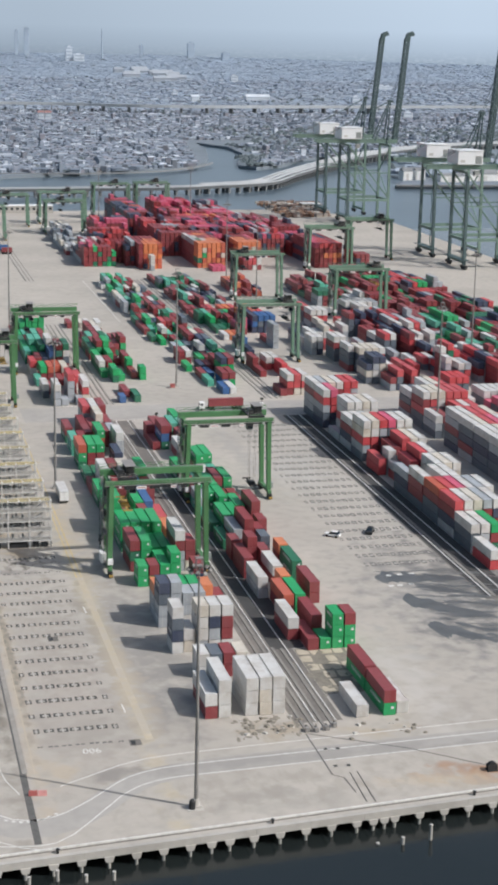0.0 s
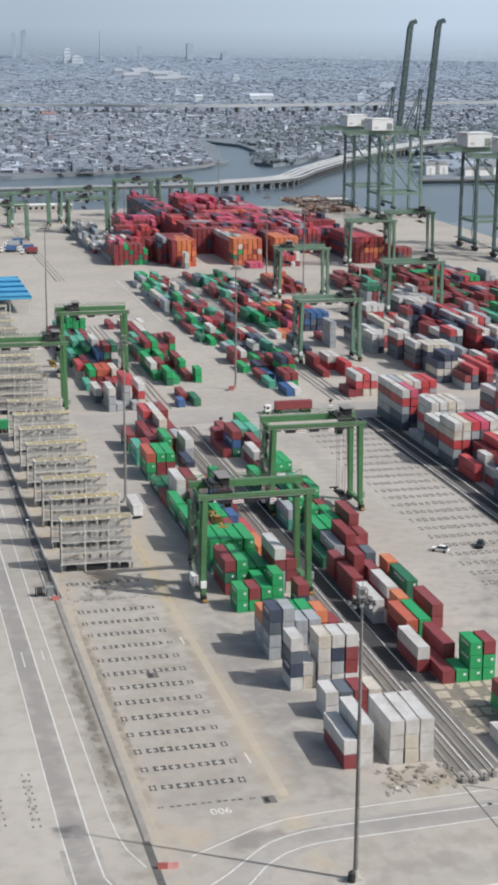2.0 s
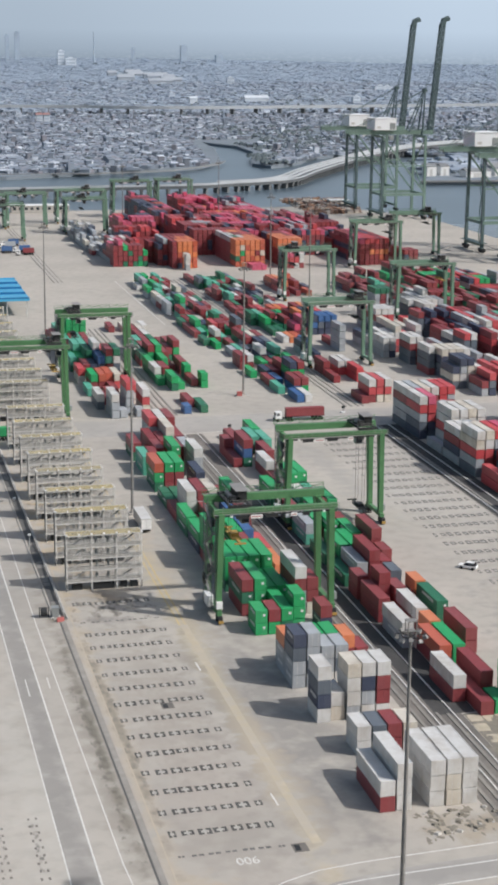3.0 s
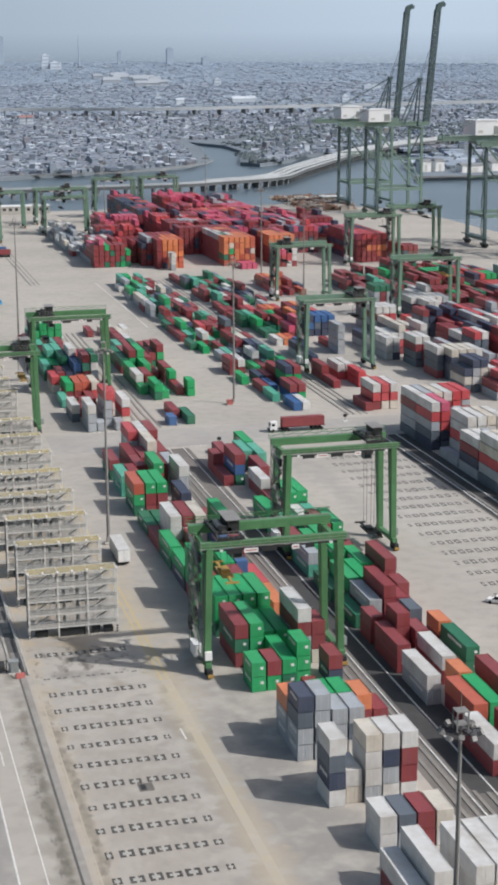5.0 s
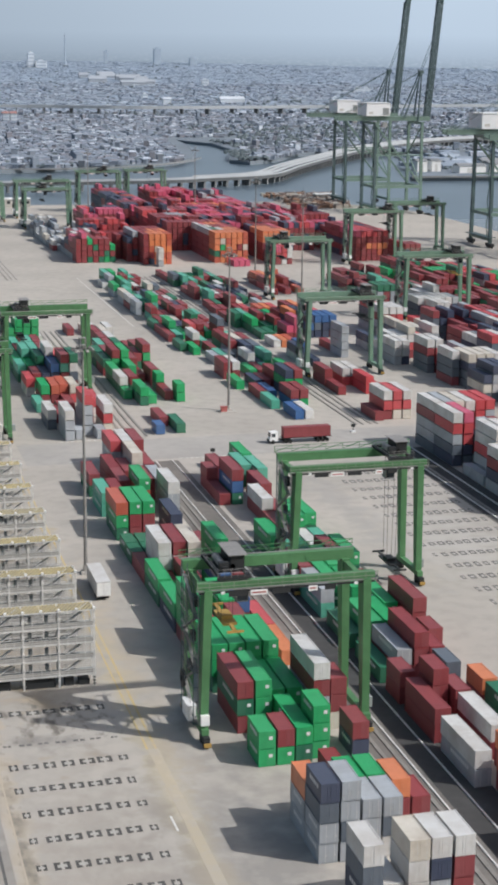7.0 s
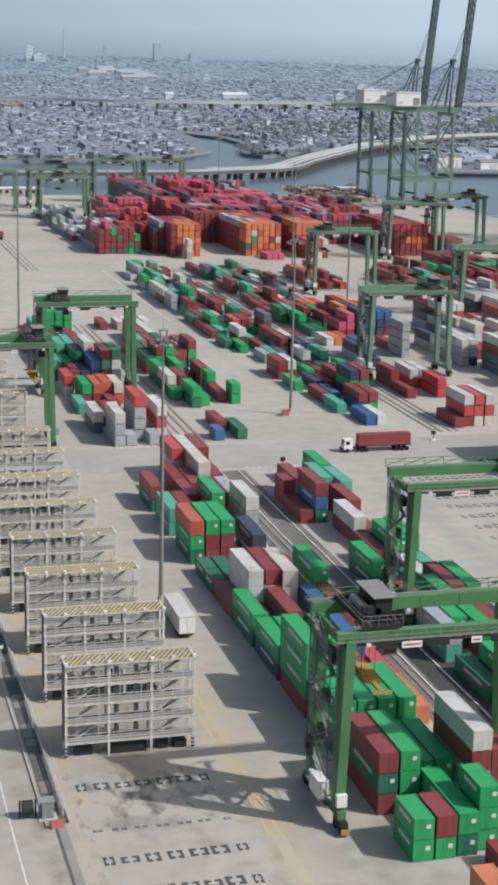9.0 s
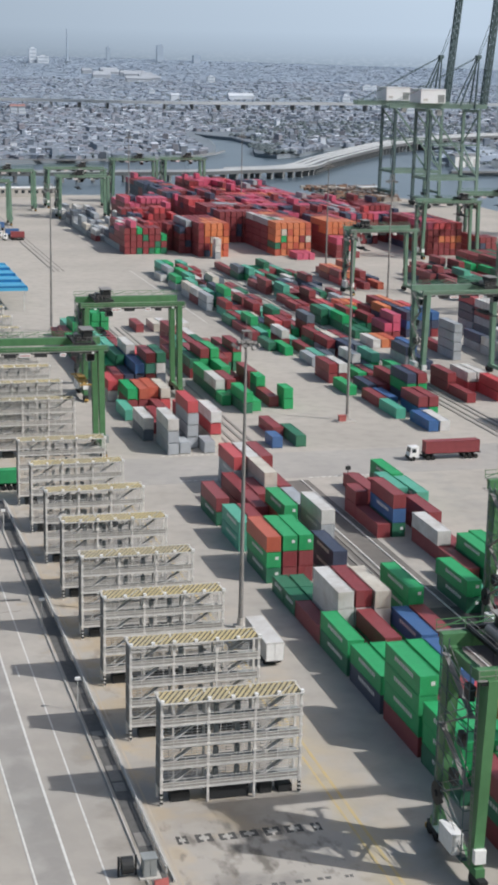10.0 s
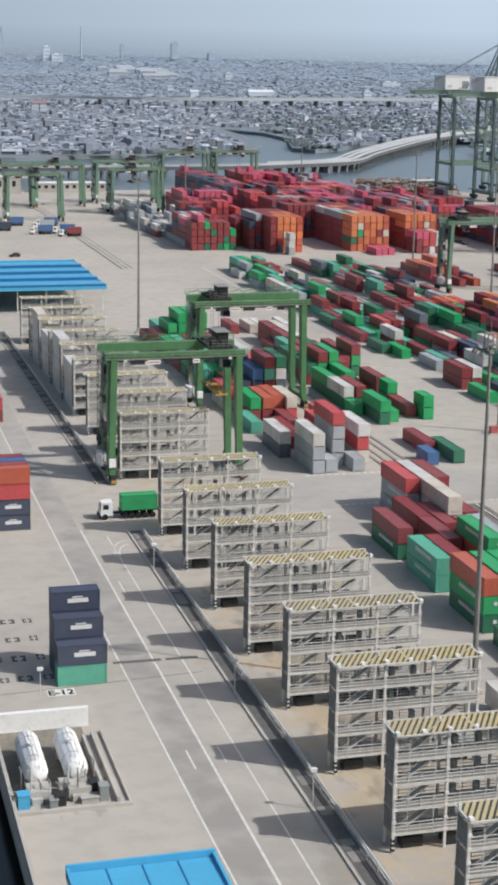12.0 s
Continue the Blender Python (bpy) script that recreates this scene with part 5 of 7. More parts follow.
# ---- floodlight masts ----
def mast():
    t = thing("floodlight_mast", "tall grey tapered floodlight mast with a lamp ring on concrete", "floodlight mast", "floodlight masts", (51.0, 244.0, 0))
    part("pole", Shape().tube((0, 0, 0.4), (0, 0, 43), 0.38, 0.16, 12), M_MAST, t)
    part("base", Shape().box(-0.9, 0.9, -0.9, 0.9, 0, 0.5).tube((0, 0, 0.5), (0, 0, 1.6), 0.6, 0.5), M_CONC2, t)
    ring = Shape()
    n = 20
    at = [(2 * math.pi * i / n, r, z) for i in range(n) for r, z in ((1.06, 42.3), (1.16, 42.3), (1.16, 42.4), (1.06, 42.4))]
    ring.faces([(r * math.cos(a), r * math.sin(a), z) for a, r, z in at], [(4 * i + k, 4 * i + (k + 1) % 4, (4 * i + 4) % (4 * n) + (k + 1) % 4, (4 * i + 4) % (4 * n) + k) for i in range(n) for k in range(4)])
    rg = part("lamp_ring", ring, M_DARK, t)
    for i in range(5):
        a = 2 * math.pi * i / 5
        part("spoke", Shape().beam((0, 0, 42.4), (1.9 * math.cos(a), 1.9 * math.sin(a), 42.35), 0.08), M_DARK, rg)
    head = Shape().box(-0.55, 0.55, -0.55, 0.55, 43.0, 43.1).box(-0.6, 0.6, -0.6, 0.6, 44.3, 44.42)
    for px in (-0.55, 0.55):
        for py in (-0.55, 0.55):
            head.box(px - 0.06, px + 0.06, py - 0.06, py + 0.06, 42.4, 44.3)
    head.tube((0, 0, 44.4), (0, 0, 46.4), 0.04, 0.02, 6)
    part("hoist_frame", head, M_MAST, t, "open steel hoist frame with a lightning rod")
    lamp = Shape().box(-0.22, 0.22, -0.25, 0.2, -0.22, 0.18).box(-0.26, 0.26, 0.2, 0.25, -0.26, 0.22).mesh("lamp", M_MAST)
    for i in range(10):
        a = 2 * math.pi * i / 10
        part("lamp", lamp, M_MAST, rg).matrix_basis = pose(1.85 * math.cos(a), 1.85 * math.sin(a), 42.15 + 0.25 * (i % 2), 35, 0, math.degrees(a) - 90)
    return t


ms = mast()
for x, y in ((50.6, 445.5), (111.0, 577), (183.0, 749), (185.2, 826), (182.7, 491), (243.9, 619), (61.0, 711), (147.5, 1037), (212, 1058), (243, 480), (300, 700)):
    copy_thing(ms, pose(x, y, 0))

# white reefers plugged in at the far racks
for k, tiers in ((13, 4), (14, 5), (15, 4), (16, 5)):
    for r, x in enumerate((28.5, 31.2)):
        for tier in range(tiers - r):
            put_container("4", "W" if (k + tier + r) % 5 else "C", x, 391.2 + 18.1 * (k - 1) + 4.4, tier * 2.6)

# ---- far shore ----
# distance haze is put into these colours: paler and bluer farther inland
M_LAND = material("hazed_far_ground", (0.196, 0.23, 0.269), 0.9, fine=0.3, fine_scale=0.02, broad=0.5, broad_scale=0.006, tint=(0.14, 0.168, 0.185))
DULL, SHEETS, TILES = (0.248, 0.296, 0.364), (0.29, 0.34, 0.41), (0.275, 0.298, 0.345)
M_HOUSE = material("hazed_house_walls_and_roofs", DULL, 0.85, broad=0.3, broad_scale=0.004, tint=(0.264, 0.303, 0.349), ramps=[DULL, SHEETS, DULL, TILES, (0.23, 0.279, 0.349), (0.349, 0.405, 0.483), DULL, SHEETS, (0.253, 0.303, 0.376), TILES, (0.233, 0.281, 0.351), DULL, (0.449, 0.511, 0.596), SHEETS])
HAZED, HAZED_PALE = (0.295, 0.354, 0.432), (0.305, 0.364, 0.444)
M_OUTER = material("hazed_outskirt_walls_and_roofs", HAZED, 0.85, broad=0.3, broad_scale=0.003, tint=(0.318, 0.378, 0.452), ramps=[HAZED, HAZED_PALE, HAZED, (0.282, 0.345, 0.436), HAZED_PALE, (0.32, 0.387, 0.481), HAZED, (0.297, 0.361, 0.451), HAZED_PALE, (0.369, 0.439, 0.536)])
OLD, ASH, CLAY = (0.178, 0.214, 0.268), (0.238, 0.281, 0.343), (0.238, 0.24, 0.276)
M_ROOFS = material("hazed_tile_and_sheet_roofs", OLD, 0.85, broad=0.3, broad_scale=0.005, tint=(0.21, 0.236, 0.28), ramps=[OLD, ASH, (0.184, 0.206, 0.242), CLAY, ASH, OLD, (0.326, 0.362, 0.42), CLAY, (0.21, 0.242, 0.289), OLD, ASH, (0.367, 0.412, 0.478), (0.205, 0.214, 0.247), OLD, ASH, (0.557, 0.609, 0.688)])
M_INLAND = material("hazed_inland_ground", (0.279, 0.341, 0.426), 0.9, fine=0.3, fine_scale=0.03, broad=0.4, broad_scale=0.008, tint=(0.263, 0.321, 0.399))
M_LEAF = material("hazed_far_foliage", (0.09, 0.118, 0.13), 0.9, per_island=0.5)
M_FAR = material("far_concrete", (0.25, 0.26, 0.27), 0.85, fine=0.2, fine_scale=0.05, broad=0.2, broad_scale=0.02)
def rise(y):
    """Height of the far shore, which climbs gently inland."""
    return max(0.0, (y - 3000) * 0.045)


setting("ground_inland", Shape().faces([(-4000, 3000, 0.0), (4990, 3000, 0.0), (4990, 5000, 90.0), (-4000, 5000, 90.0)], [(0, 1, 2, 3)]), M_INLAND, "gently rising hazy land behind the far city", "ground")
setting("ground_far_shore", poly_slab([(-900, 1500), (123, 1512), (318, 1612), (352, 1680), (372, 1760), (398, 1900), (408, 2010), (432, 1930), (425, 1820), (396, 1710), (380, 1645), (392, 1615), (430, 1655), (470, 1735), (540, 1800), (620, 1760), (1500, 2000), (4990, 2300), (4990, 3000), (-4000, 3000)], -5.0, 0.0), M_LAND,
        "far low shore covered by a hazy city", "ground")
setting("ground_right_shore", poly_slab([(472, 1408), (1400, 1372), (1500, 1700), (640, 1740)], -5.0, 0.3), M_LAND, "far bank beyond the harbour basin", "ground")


def city(x_of, y0, y1, count, seed, big, name, label, mat=None):
    rng = random.Random(seed)
    s = Shape()
    for _ in range(count):
        y = y0 + (y1 - y0) * rng.random() ** 1.15
        x = x_of(y, rng)
        if x is None:
            continue
        # flatter inland, so the shadows thin out as in haze
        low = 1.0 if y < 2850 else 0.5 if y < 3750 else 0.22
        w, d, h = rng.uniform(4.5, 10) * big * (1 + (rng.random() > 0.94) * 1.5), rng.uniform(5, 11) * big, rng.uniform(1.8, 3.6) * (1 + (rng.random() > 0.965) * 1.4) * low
        a = rng.uniform(-0.5, 0.5)
        base = rise(y)
        ca, sa = math.cos(a), math.sin(a)

        def at(u, v, z):
            return (x + u * ca - v * sa, y + u * sa + v * ca, base + z)
        if rng.random() < 0.6:
            r = h + min(w, d) * 0.22 * low
            s.faces([at(-w / 2, -d / 2, 0), at(w / 2, -d / 2, 0), at(w / 2, d / 2, 0), at(-w / 2, d / 2, 0), at(-w / 2, -d / 2, h), at(w / 2, -d / 2, h), at(w / 2, d / 2, h), at(-w / 2, d / 2, h)],
                    [(0, 1, 5, 4), (1, 2, 6, 5), (2, 3, 7, 6), (3, 0, 4, 7)])
            e = 0.4
            s.faces([at(-w / 2 - e, -d / 2 - e, h), at(w / 2 + e, -d / 2 - e, h), at(w / 2 + e, d / 2 + e, h), at(-w / 2 - e, d / 2 + e, h), at(-w / 2, 0, r), at(w / 2, 0, r)],
                    [(0, 1, 5, 4), (2, 3, 4, 5), (1, 2, 5), (3, 0, 4)])
        else:
            s.faces([at(-w / 2, -d / 2, 0), at(w / 2, -d / 2, 0), at(w / 2, d / 2, 0), at(-w / 2, d / 2, 0), at(-w / 2, -d / 2, h), at(w / 2, -d / 2, h), at(w / 2, d / 2, h), at(-w / 2, d / 2, h)],
                    [(0, 1, 5, 4), (1, 2, 6, 5), (2, 3, 7, 6), (3, 0, 4, 7), (4, 5, 6, 7)])
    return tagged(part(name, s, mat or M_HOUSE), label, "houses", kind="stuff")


def near_x(y, rng):
    lo, hi = y * 0.02 - 60, y * 0.52 + 60
    x = rng.uniform(lo, hi)
    if y < 1545 + max(0, x - 200) * 0.6:
        return None
    if 300 < x < 540 and y < 2060:
        if x > 330 + (y - 1612) * 0.16:
            return None
    if x > 0.5 * (y - 900) and y < 1900:
        return None
    if 470 < x < 900 and 1880 < y < 2330 and rng.random() < 0.75:
        return None
    return x


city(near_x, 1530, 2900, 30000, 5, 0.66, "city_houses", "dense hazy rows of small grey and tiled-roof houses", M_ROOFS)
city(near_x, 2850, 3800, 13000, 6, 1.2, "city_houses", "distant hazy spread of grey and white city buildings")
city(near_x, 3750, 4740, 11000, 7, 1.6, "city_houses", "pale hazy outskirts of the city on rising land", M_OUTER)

trees = Shape()
rng = random.Random(8)
for _ in range(700):
    y = 1500 + 3000 * rng.random() ** 1.5
    x = near_x(y, rng)
    if x is None:
        continue
    for _ in range(3):
        cx, cy, r = x + rng.uniform(-9, 9), y + rng.uniform(-9, 9), rng.uniform(2, 4)
        vs = [(cx + r * rng.uniform(0.7, 1.1) * math.cos(k * 1.05), cy + r * rng.uniform(0.7, 1.1) * math.sin(k * 1.05), rise(cy) + rng.uniform(1, 3)) for k in range(6)] + [(cx, cy, rise(cy) + r * 0.8 + 1.5)]
        trees.faces(vs, [(k, (k + 1) % 6, 6) for k in range(6)])
def clump(cx, cy, r):
    vs = [(cx + r * rng.uniform(0.7, 1.1) * math.cos(k * 1.05), cy + r * rng.uniform(0.7, 1.1) * math.sin(k * 1.05), rise(cy) + rng.uniform(1, 3)) for k in range(6)] + [(cx + rng.uniform(-1, 1), cy, rise(cy) + r * 0.9 + 1.5)]
    trees.faces(vs, [(k, (k + 1) % 6, 6) for k in range(6)])


for x0, x1, y0, y1, n in ((470, 900, 1900, 2330, 420), (100, 620, 2690, 2860, 120), (620, 1300, 2900, 3250, 150), (520, 1000, 1440, 1640, 160)):
    for _ in range(n):
        clump(rng.uniform(x0, x1), rng.uniform(y0, y1), rng.uniform(2.5, 5.5))
for _ in range(420):
    y = rng.uniform(1625, 1960)
    x = rng.uniform(386 + (y - 1615) * 0.1, 392 + (y - 1612) * 0.62) if y < 1750 else rng.uniform(432, 720)
    for _ in range(rng.randint(1, 4)):
        clump(x + rng.uniform(-5, 5), y + rng.uniform(-6, 6), rng.uniform(1.2, 3.6))
tagged(part("far_trees", trees, M_LEAF), "scattered dark green trees among the far houses", "trees", kind="stuff")

def spit_x(y, rng):
    return rng.uniform(392 + (y - 1620) * 0.35, 400 + (y - 1612) * 0.6) if y < 1750 else rng.uniform(440, 720)


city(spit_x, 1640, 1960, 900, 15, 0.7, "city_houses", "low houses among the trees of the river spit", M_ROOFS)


def shore_x(y, rng):
    return rng.uniform(480 + (y - 1424) * 0.3, 1100)


for x, y, w, d, h in ((497, 1458, 9, 14, 9), (512, 1462, 8, 14, 9), (528, 1440, 24, 16, 6), (560, 1450, 30, 20, 7), (606, 1436, 26, 18, 8), (642, 1470, 40, 22, 7), (575, 1500, 36, 20, 6), (700, 1440, 40, 20, 8), (520, 1520, 20, 16, 5), (760, 1480, 50, 26, 8)):
    t = thing("harbour_shed", "white and grey harbour shed on the bank beyond the basin", "building", "harbour sheds", (x, y, 0.3))
    part("wall", Shape().box(0, w, 0, d, 0, h), M_WHITE, t)
    part("roof", Shape().faces([(-0.5, -0.5, h), (w + 0.5, -0.5, h), (w + 0.5, d + 0.5, h), (-0.5, d + 0.5, h), (-0.5, d / 2, h + d * 0.12), (w + 0.5, d / 2, h + d * 0.12)], [(0, 1, 5, 4), (2, 3, 4, 5), (1, 2, 5), (3, 0, 4), (0, 3, 2, 1)]), M_FAR, t)
    part("gate", Shape().box(w * 0.3, w * 0.6, -0.1, 0, 0, h * 0.7), M_STEEL, t)
setting("quay_right_bank", Shape().ribbon([(473, 1407), (1400, 1371)], 3, -0.6, 0.9), M_FAR, "pale quay edge of the far bank", "quay")
city(shore_x, 1500, 1730, 160, 14, 2.2, "harbour_sheds", "pale sheds and low buildings on the bank beyond the basin")
# far walls carry haze blue; the hazy towers nearly match the backdrop
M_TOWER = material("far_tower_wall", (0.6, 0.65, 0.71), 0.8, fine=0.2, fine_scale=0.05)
M_HAZETOWER = material("hazed_tower_wall", (0.36, 0.43, 0.515), 0.85, fine=0.2, fine_scale=0.03)
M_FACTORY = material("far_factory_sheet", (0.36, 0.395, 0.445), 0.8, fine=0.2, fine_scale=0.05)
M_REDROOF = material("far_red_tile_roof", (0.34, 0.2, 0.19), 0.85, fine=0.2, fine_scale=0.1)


def far_block(x, y, w, d, h, wall, label, storeys=0, gable=False, roof=None):
    """A block that stands out of the far city: walls, window bands, and a roof house or a gable."""
    t = thing("far_tower" if h > 24 else "far_building", label, "building", "far city blocks", (x, y, rise(y)))
    part("wall", Shape().box(-w / 2, w / 2, -d / 2, d / 2, 0, h), wall, t)
    for k in range(storeys):
        z = h * (k + 0.45) / storeys
        part("window_band", Shape().box(-w * 0.42, w * 0.42, -d / 2 - 0.3, -d / 2, z, z + h * 0.35 / storeys), M_HAZETOWER, t)
    if gable:
        part("roof", Shape().faces([(-w / 2 - 1, -d / 2 - 1, h), (w / 2 + 1, -d / 2 - 1, h), (w / 2 + 1, d / 2 + 1, h), (-w / 2 - 1, d / 2 + 1, h), (-w / 2, 0, h + d * 0.3), (w / 2, 0, h + d * 0.3)], [(0, 1, 5, 4), (2, 3, 4, 5), (1, 2, 5), (3, 0, 4)]), roof or wall, t)
    else:
        part("roof_house", Shape().box(-w / 5, w / 5, -d / 5, d / 5, h, h + 3), wall, t)


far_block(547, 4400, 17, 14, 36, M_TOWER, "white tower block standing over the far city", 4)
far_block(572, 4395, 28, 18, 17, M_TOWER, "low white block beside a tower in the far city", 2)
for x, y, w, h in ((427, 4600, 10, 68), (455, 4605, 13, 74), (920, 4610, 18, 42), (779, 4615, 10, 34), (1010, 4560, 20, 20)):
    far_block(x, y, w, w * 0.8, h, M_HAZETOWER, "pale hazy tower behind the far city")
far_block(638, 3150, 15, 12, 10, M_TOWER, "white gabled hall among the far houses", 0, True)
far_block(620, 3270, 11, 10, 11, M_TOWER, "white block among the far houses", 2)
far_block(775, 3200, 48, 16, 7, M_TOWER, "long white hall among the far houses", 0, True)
for x in (267, 278):
    far_block(x, 2500, 9, 10, 13, M_TOWER, "white house with a red roof behind the highway", 3, True, M_REDROOF)
rng = random.Random(41)
for k in range(14):
    far_block(rng.uniform(610, 745), 3680 + 24 * k, rng.uniform(18, 46), rng.uniform(14, 22), rng.uniform(5, 8), M_FACTORY, "white-roofed shed of a far factory", 0, True)
for x, y in ((1130, 3500), (1150, 3510), (965, 3150), (1180, 2700), (905, 2650), (840, 3700)):
    far_block(x, y, rng.uniform(14, 30), 12, rng.uniform(8, 14), M_TOWER, "white block among the far houses", 2)
t = thing("chimney_mast", "thin hazy radio mast over the far city", "mast", at=(650, 4500, rise(4500)))
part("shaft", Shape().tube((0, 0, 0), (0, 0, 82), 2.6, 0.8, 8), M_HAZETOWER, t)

# low bridge along the far basin, and the raised roads that climb from it
M_DECK = material("far_asphalt_deck", (0.12, 0.13, 0.14), 0.85, fine=0.2, fine_scale=0.1)
M_PARAPET = material("pale_parapet", (0.46, 0.49, 0.52), 0.85, fine=0.2, fine_scale=0.1)


def beside(points, off):
    """The line at a distance from another, to its right."""
    out = []
    for i, p in enumerate(points):
        d = (Vector(points[min(i + 1, len(points) - 1)]) - Vector(points[max(i - 1, 0)])).normalized()
        out.append((p[0] + d.y * off, p[1] - d.x * off, p[2]))
    return out


def smooth(points, n=5):
    """Rounds the corners of a line by a Catmull-Rom curve."""
    ps = [Vector(p) for p in points]
    ps = [ps[0] * 2 - ps[1]] + ps + [ps[-1] * 2 - ps[-2]]
    out = []
    for a, b, c, d in zip(ps, ps[1:], ps[2:], ps[3:]):
        for i in range(n):
            u = i / n
            out.append(tuple(0.5 * (2 * b + (c - a) * u + (2 * a - 5 * b + 4 * c - d) * u * u + (3 * b - a - 3 * c + d) * u ** 3)))
    return out + [tuple(ps[-2])]


def viaduct(name, points, width, thick, label, pier=30.0, top=None):
    t = thing(name, label, "bridge", "bridges of the far shore", (0, 0, 0))
    points = smooth(points)
    part("deck", Shape().ribbon(points, width, -thick, 0), top or M_DECK, t)
    for side in (-1, 1):
        part("parapet", Shape().ribbon(beside(points, side * width / 2), 0.5, 0.0, 1.0), M_PARAPET, t)
    post = Shape().box(-0.8, 0.8, -width * 0.36, width * 0.36, -26, 0).box(-1.1, 1.1, -width * 0.46, width * 0.46, -1.0, 0).mesh("pier", M_FAR)
    left = 0.0
    for a, b in zip(points, points[1:]):
        a, b = Vector(a), Vector(b)
        while left < (b - a).length:
            p = a + (b - a).normalized() * left
            if 40 < p.x < 900:
                part("pier", post, M_FAR, t).matrix_basis = pose(p.x, p.y, p.z - thick, 0, 0, math.degrees(math.atan2(b.y - a.y, b.x - a.x)))
            left += pier
        left -= (b - a).length
    return t


BRIDGE = [(-300, 1300, 3.8), (139, 1342, 3.8), (250, 1352, 3.8), (292, 1368, 3.8), (352, 1402, 3.8), (400, 1488, 4.3), (475, 1616, 4.8), (545, 1720, 5.8), (650, 1830, 6.8), (800, 1920, 6.8), (1200, 2050, 6.8)]
viaduct("harbour_bridge", BRIDGE, 7, 2.4, "long low concrete road bridge over the harbour inlet", 11)
for off in (-7.6, -14.0):
    slip = beside(BRIDGE[3:], off)
    viaduct("harbour_bridge", [(x, y, z + 0.06 * k * -off / 7) for k, (x, y, z) in enumerate(slip)], 4.6, 1.2, "raised concrete slip road that curves over the inlet", 25)
viaduct("elevated_highway", [(-400, 2790, 15), (250, 2815, 15), (510, 2740, 15), (780, 2785, 15), (1385, 2900, 16), (2400, 3100, 16)], 20, 3.0, "long elevated concrete highway across the far city", 45, M_PARAPET)
setting("breakwater", Shape().ribbon([(-300, 1528), (139, 1535), (207, 1534), (246, 1543), (283, 1560), (338, 1627), (358, 1672)], 2.4, -0.3, 0.7), M_FAR, "pale concrete shore road around the far bank", "shore road")

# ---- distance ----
# glowing sheet: sky and distance haze are painted on it
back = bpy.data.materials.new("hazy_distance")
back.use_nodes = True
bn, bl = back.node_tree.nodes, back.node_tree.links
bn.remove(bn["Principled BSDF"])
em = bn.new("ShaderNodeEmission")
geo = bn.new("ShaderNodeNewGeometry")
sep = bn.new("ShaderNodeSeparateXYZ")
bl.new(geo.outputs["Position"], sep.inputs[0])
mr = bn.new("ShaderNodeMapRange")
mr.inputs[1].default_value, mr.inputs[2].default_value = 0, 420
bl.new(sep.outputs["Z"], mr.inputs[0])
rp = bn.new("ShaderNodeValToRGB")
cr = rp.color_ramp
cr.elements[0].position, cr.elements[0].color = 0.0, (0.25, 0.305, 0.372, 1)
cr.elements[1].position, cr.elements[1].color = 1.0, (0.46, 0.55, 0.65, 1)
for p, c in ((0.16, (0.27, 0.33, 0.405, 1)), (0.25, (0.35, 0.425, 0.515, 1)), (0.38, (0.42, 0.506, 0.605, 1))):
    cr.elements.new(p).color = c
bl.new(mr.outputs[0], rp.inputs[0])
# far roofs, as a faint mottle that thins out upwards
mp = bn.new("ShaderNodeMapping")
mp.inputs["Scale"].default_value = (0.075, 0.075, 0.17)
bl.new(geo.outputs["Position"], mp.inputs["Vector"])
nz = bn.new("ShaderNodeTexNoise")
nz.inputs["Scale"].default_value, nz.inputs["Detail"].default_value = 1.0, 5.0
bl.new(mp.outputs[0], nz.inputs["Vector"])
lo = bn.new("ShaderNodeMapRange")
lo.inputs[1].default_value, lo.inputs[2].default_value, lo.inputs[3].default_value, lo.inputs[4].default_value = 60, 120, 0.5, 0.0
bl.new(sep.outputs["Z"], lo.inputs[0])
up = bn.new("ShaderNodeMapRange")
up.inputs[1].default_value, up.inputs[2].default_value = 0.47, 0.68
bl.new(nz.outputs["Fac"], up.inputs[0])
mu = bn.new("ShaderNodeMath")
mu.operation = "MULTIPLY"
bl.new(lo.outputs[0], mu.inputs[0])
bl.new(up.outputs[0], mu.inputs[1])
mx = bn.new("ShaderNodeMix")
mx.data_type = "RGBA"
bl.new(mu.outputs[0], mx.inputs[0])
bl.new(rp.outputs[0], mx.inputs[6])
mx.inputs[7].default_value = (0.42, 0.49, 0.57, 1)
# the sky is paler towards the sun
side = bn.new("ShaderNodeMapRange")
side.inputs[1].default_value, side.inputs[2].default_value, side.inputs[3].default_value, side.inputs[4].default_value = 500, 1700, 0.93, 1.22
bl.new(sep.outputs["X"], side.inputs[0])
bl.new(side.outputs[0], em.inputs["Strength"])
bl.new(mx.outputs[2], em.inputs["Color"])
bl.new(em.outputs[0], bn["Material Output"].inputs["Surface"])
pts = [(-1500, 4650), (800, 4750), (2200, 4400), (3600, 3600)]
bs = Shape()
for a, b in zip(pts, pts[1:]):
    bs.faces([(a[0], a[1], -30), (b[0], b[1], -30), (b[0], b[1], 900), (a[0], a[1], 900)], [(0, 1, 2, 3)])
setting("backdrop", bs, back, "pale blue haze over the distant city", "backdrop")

# ---- lanes on the concrete ----
setting("runway_bed", Shape().ribbon([(81.0, 274), (81.0, 526)], 9.6, 0.0, 0.006), M_BED, "dark asphalt bed between the crane runway strips", "runway")
setting("runway_bed", Shape().ribbon([(142.6, 334), (142.6, 526)], 7.6, 0.0, 0.006), M_BED, "dark asphalt bed between the crane runway strips", "runway")
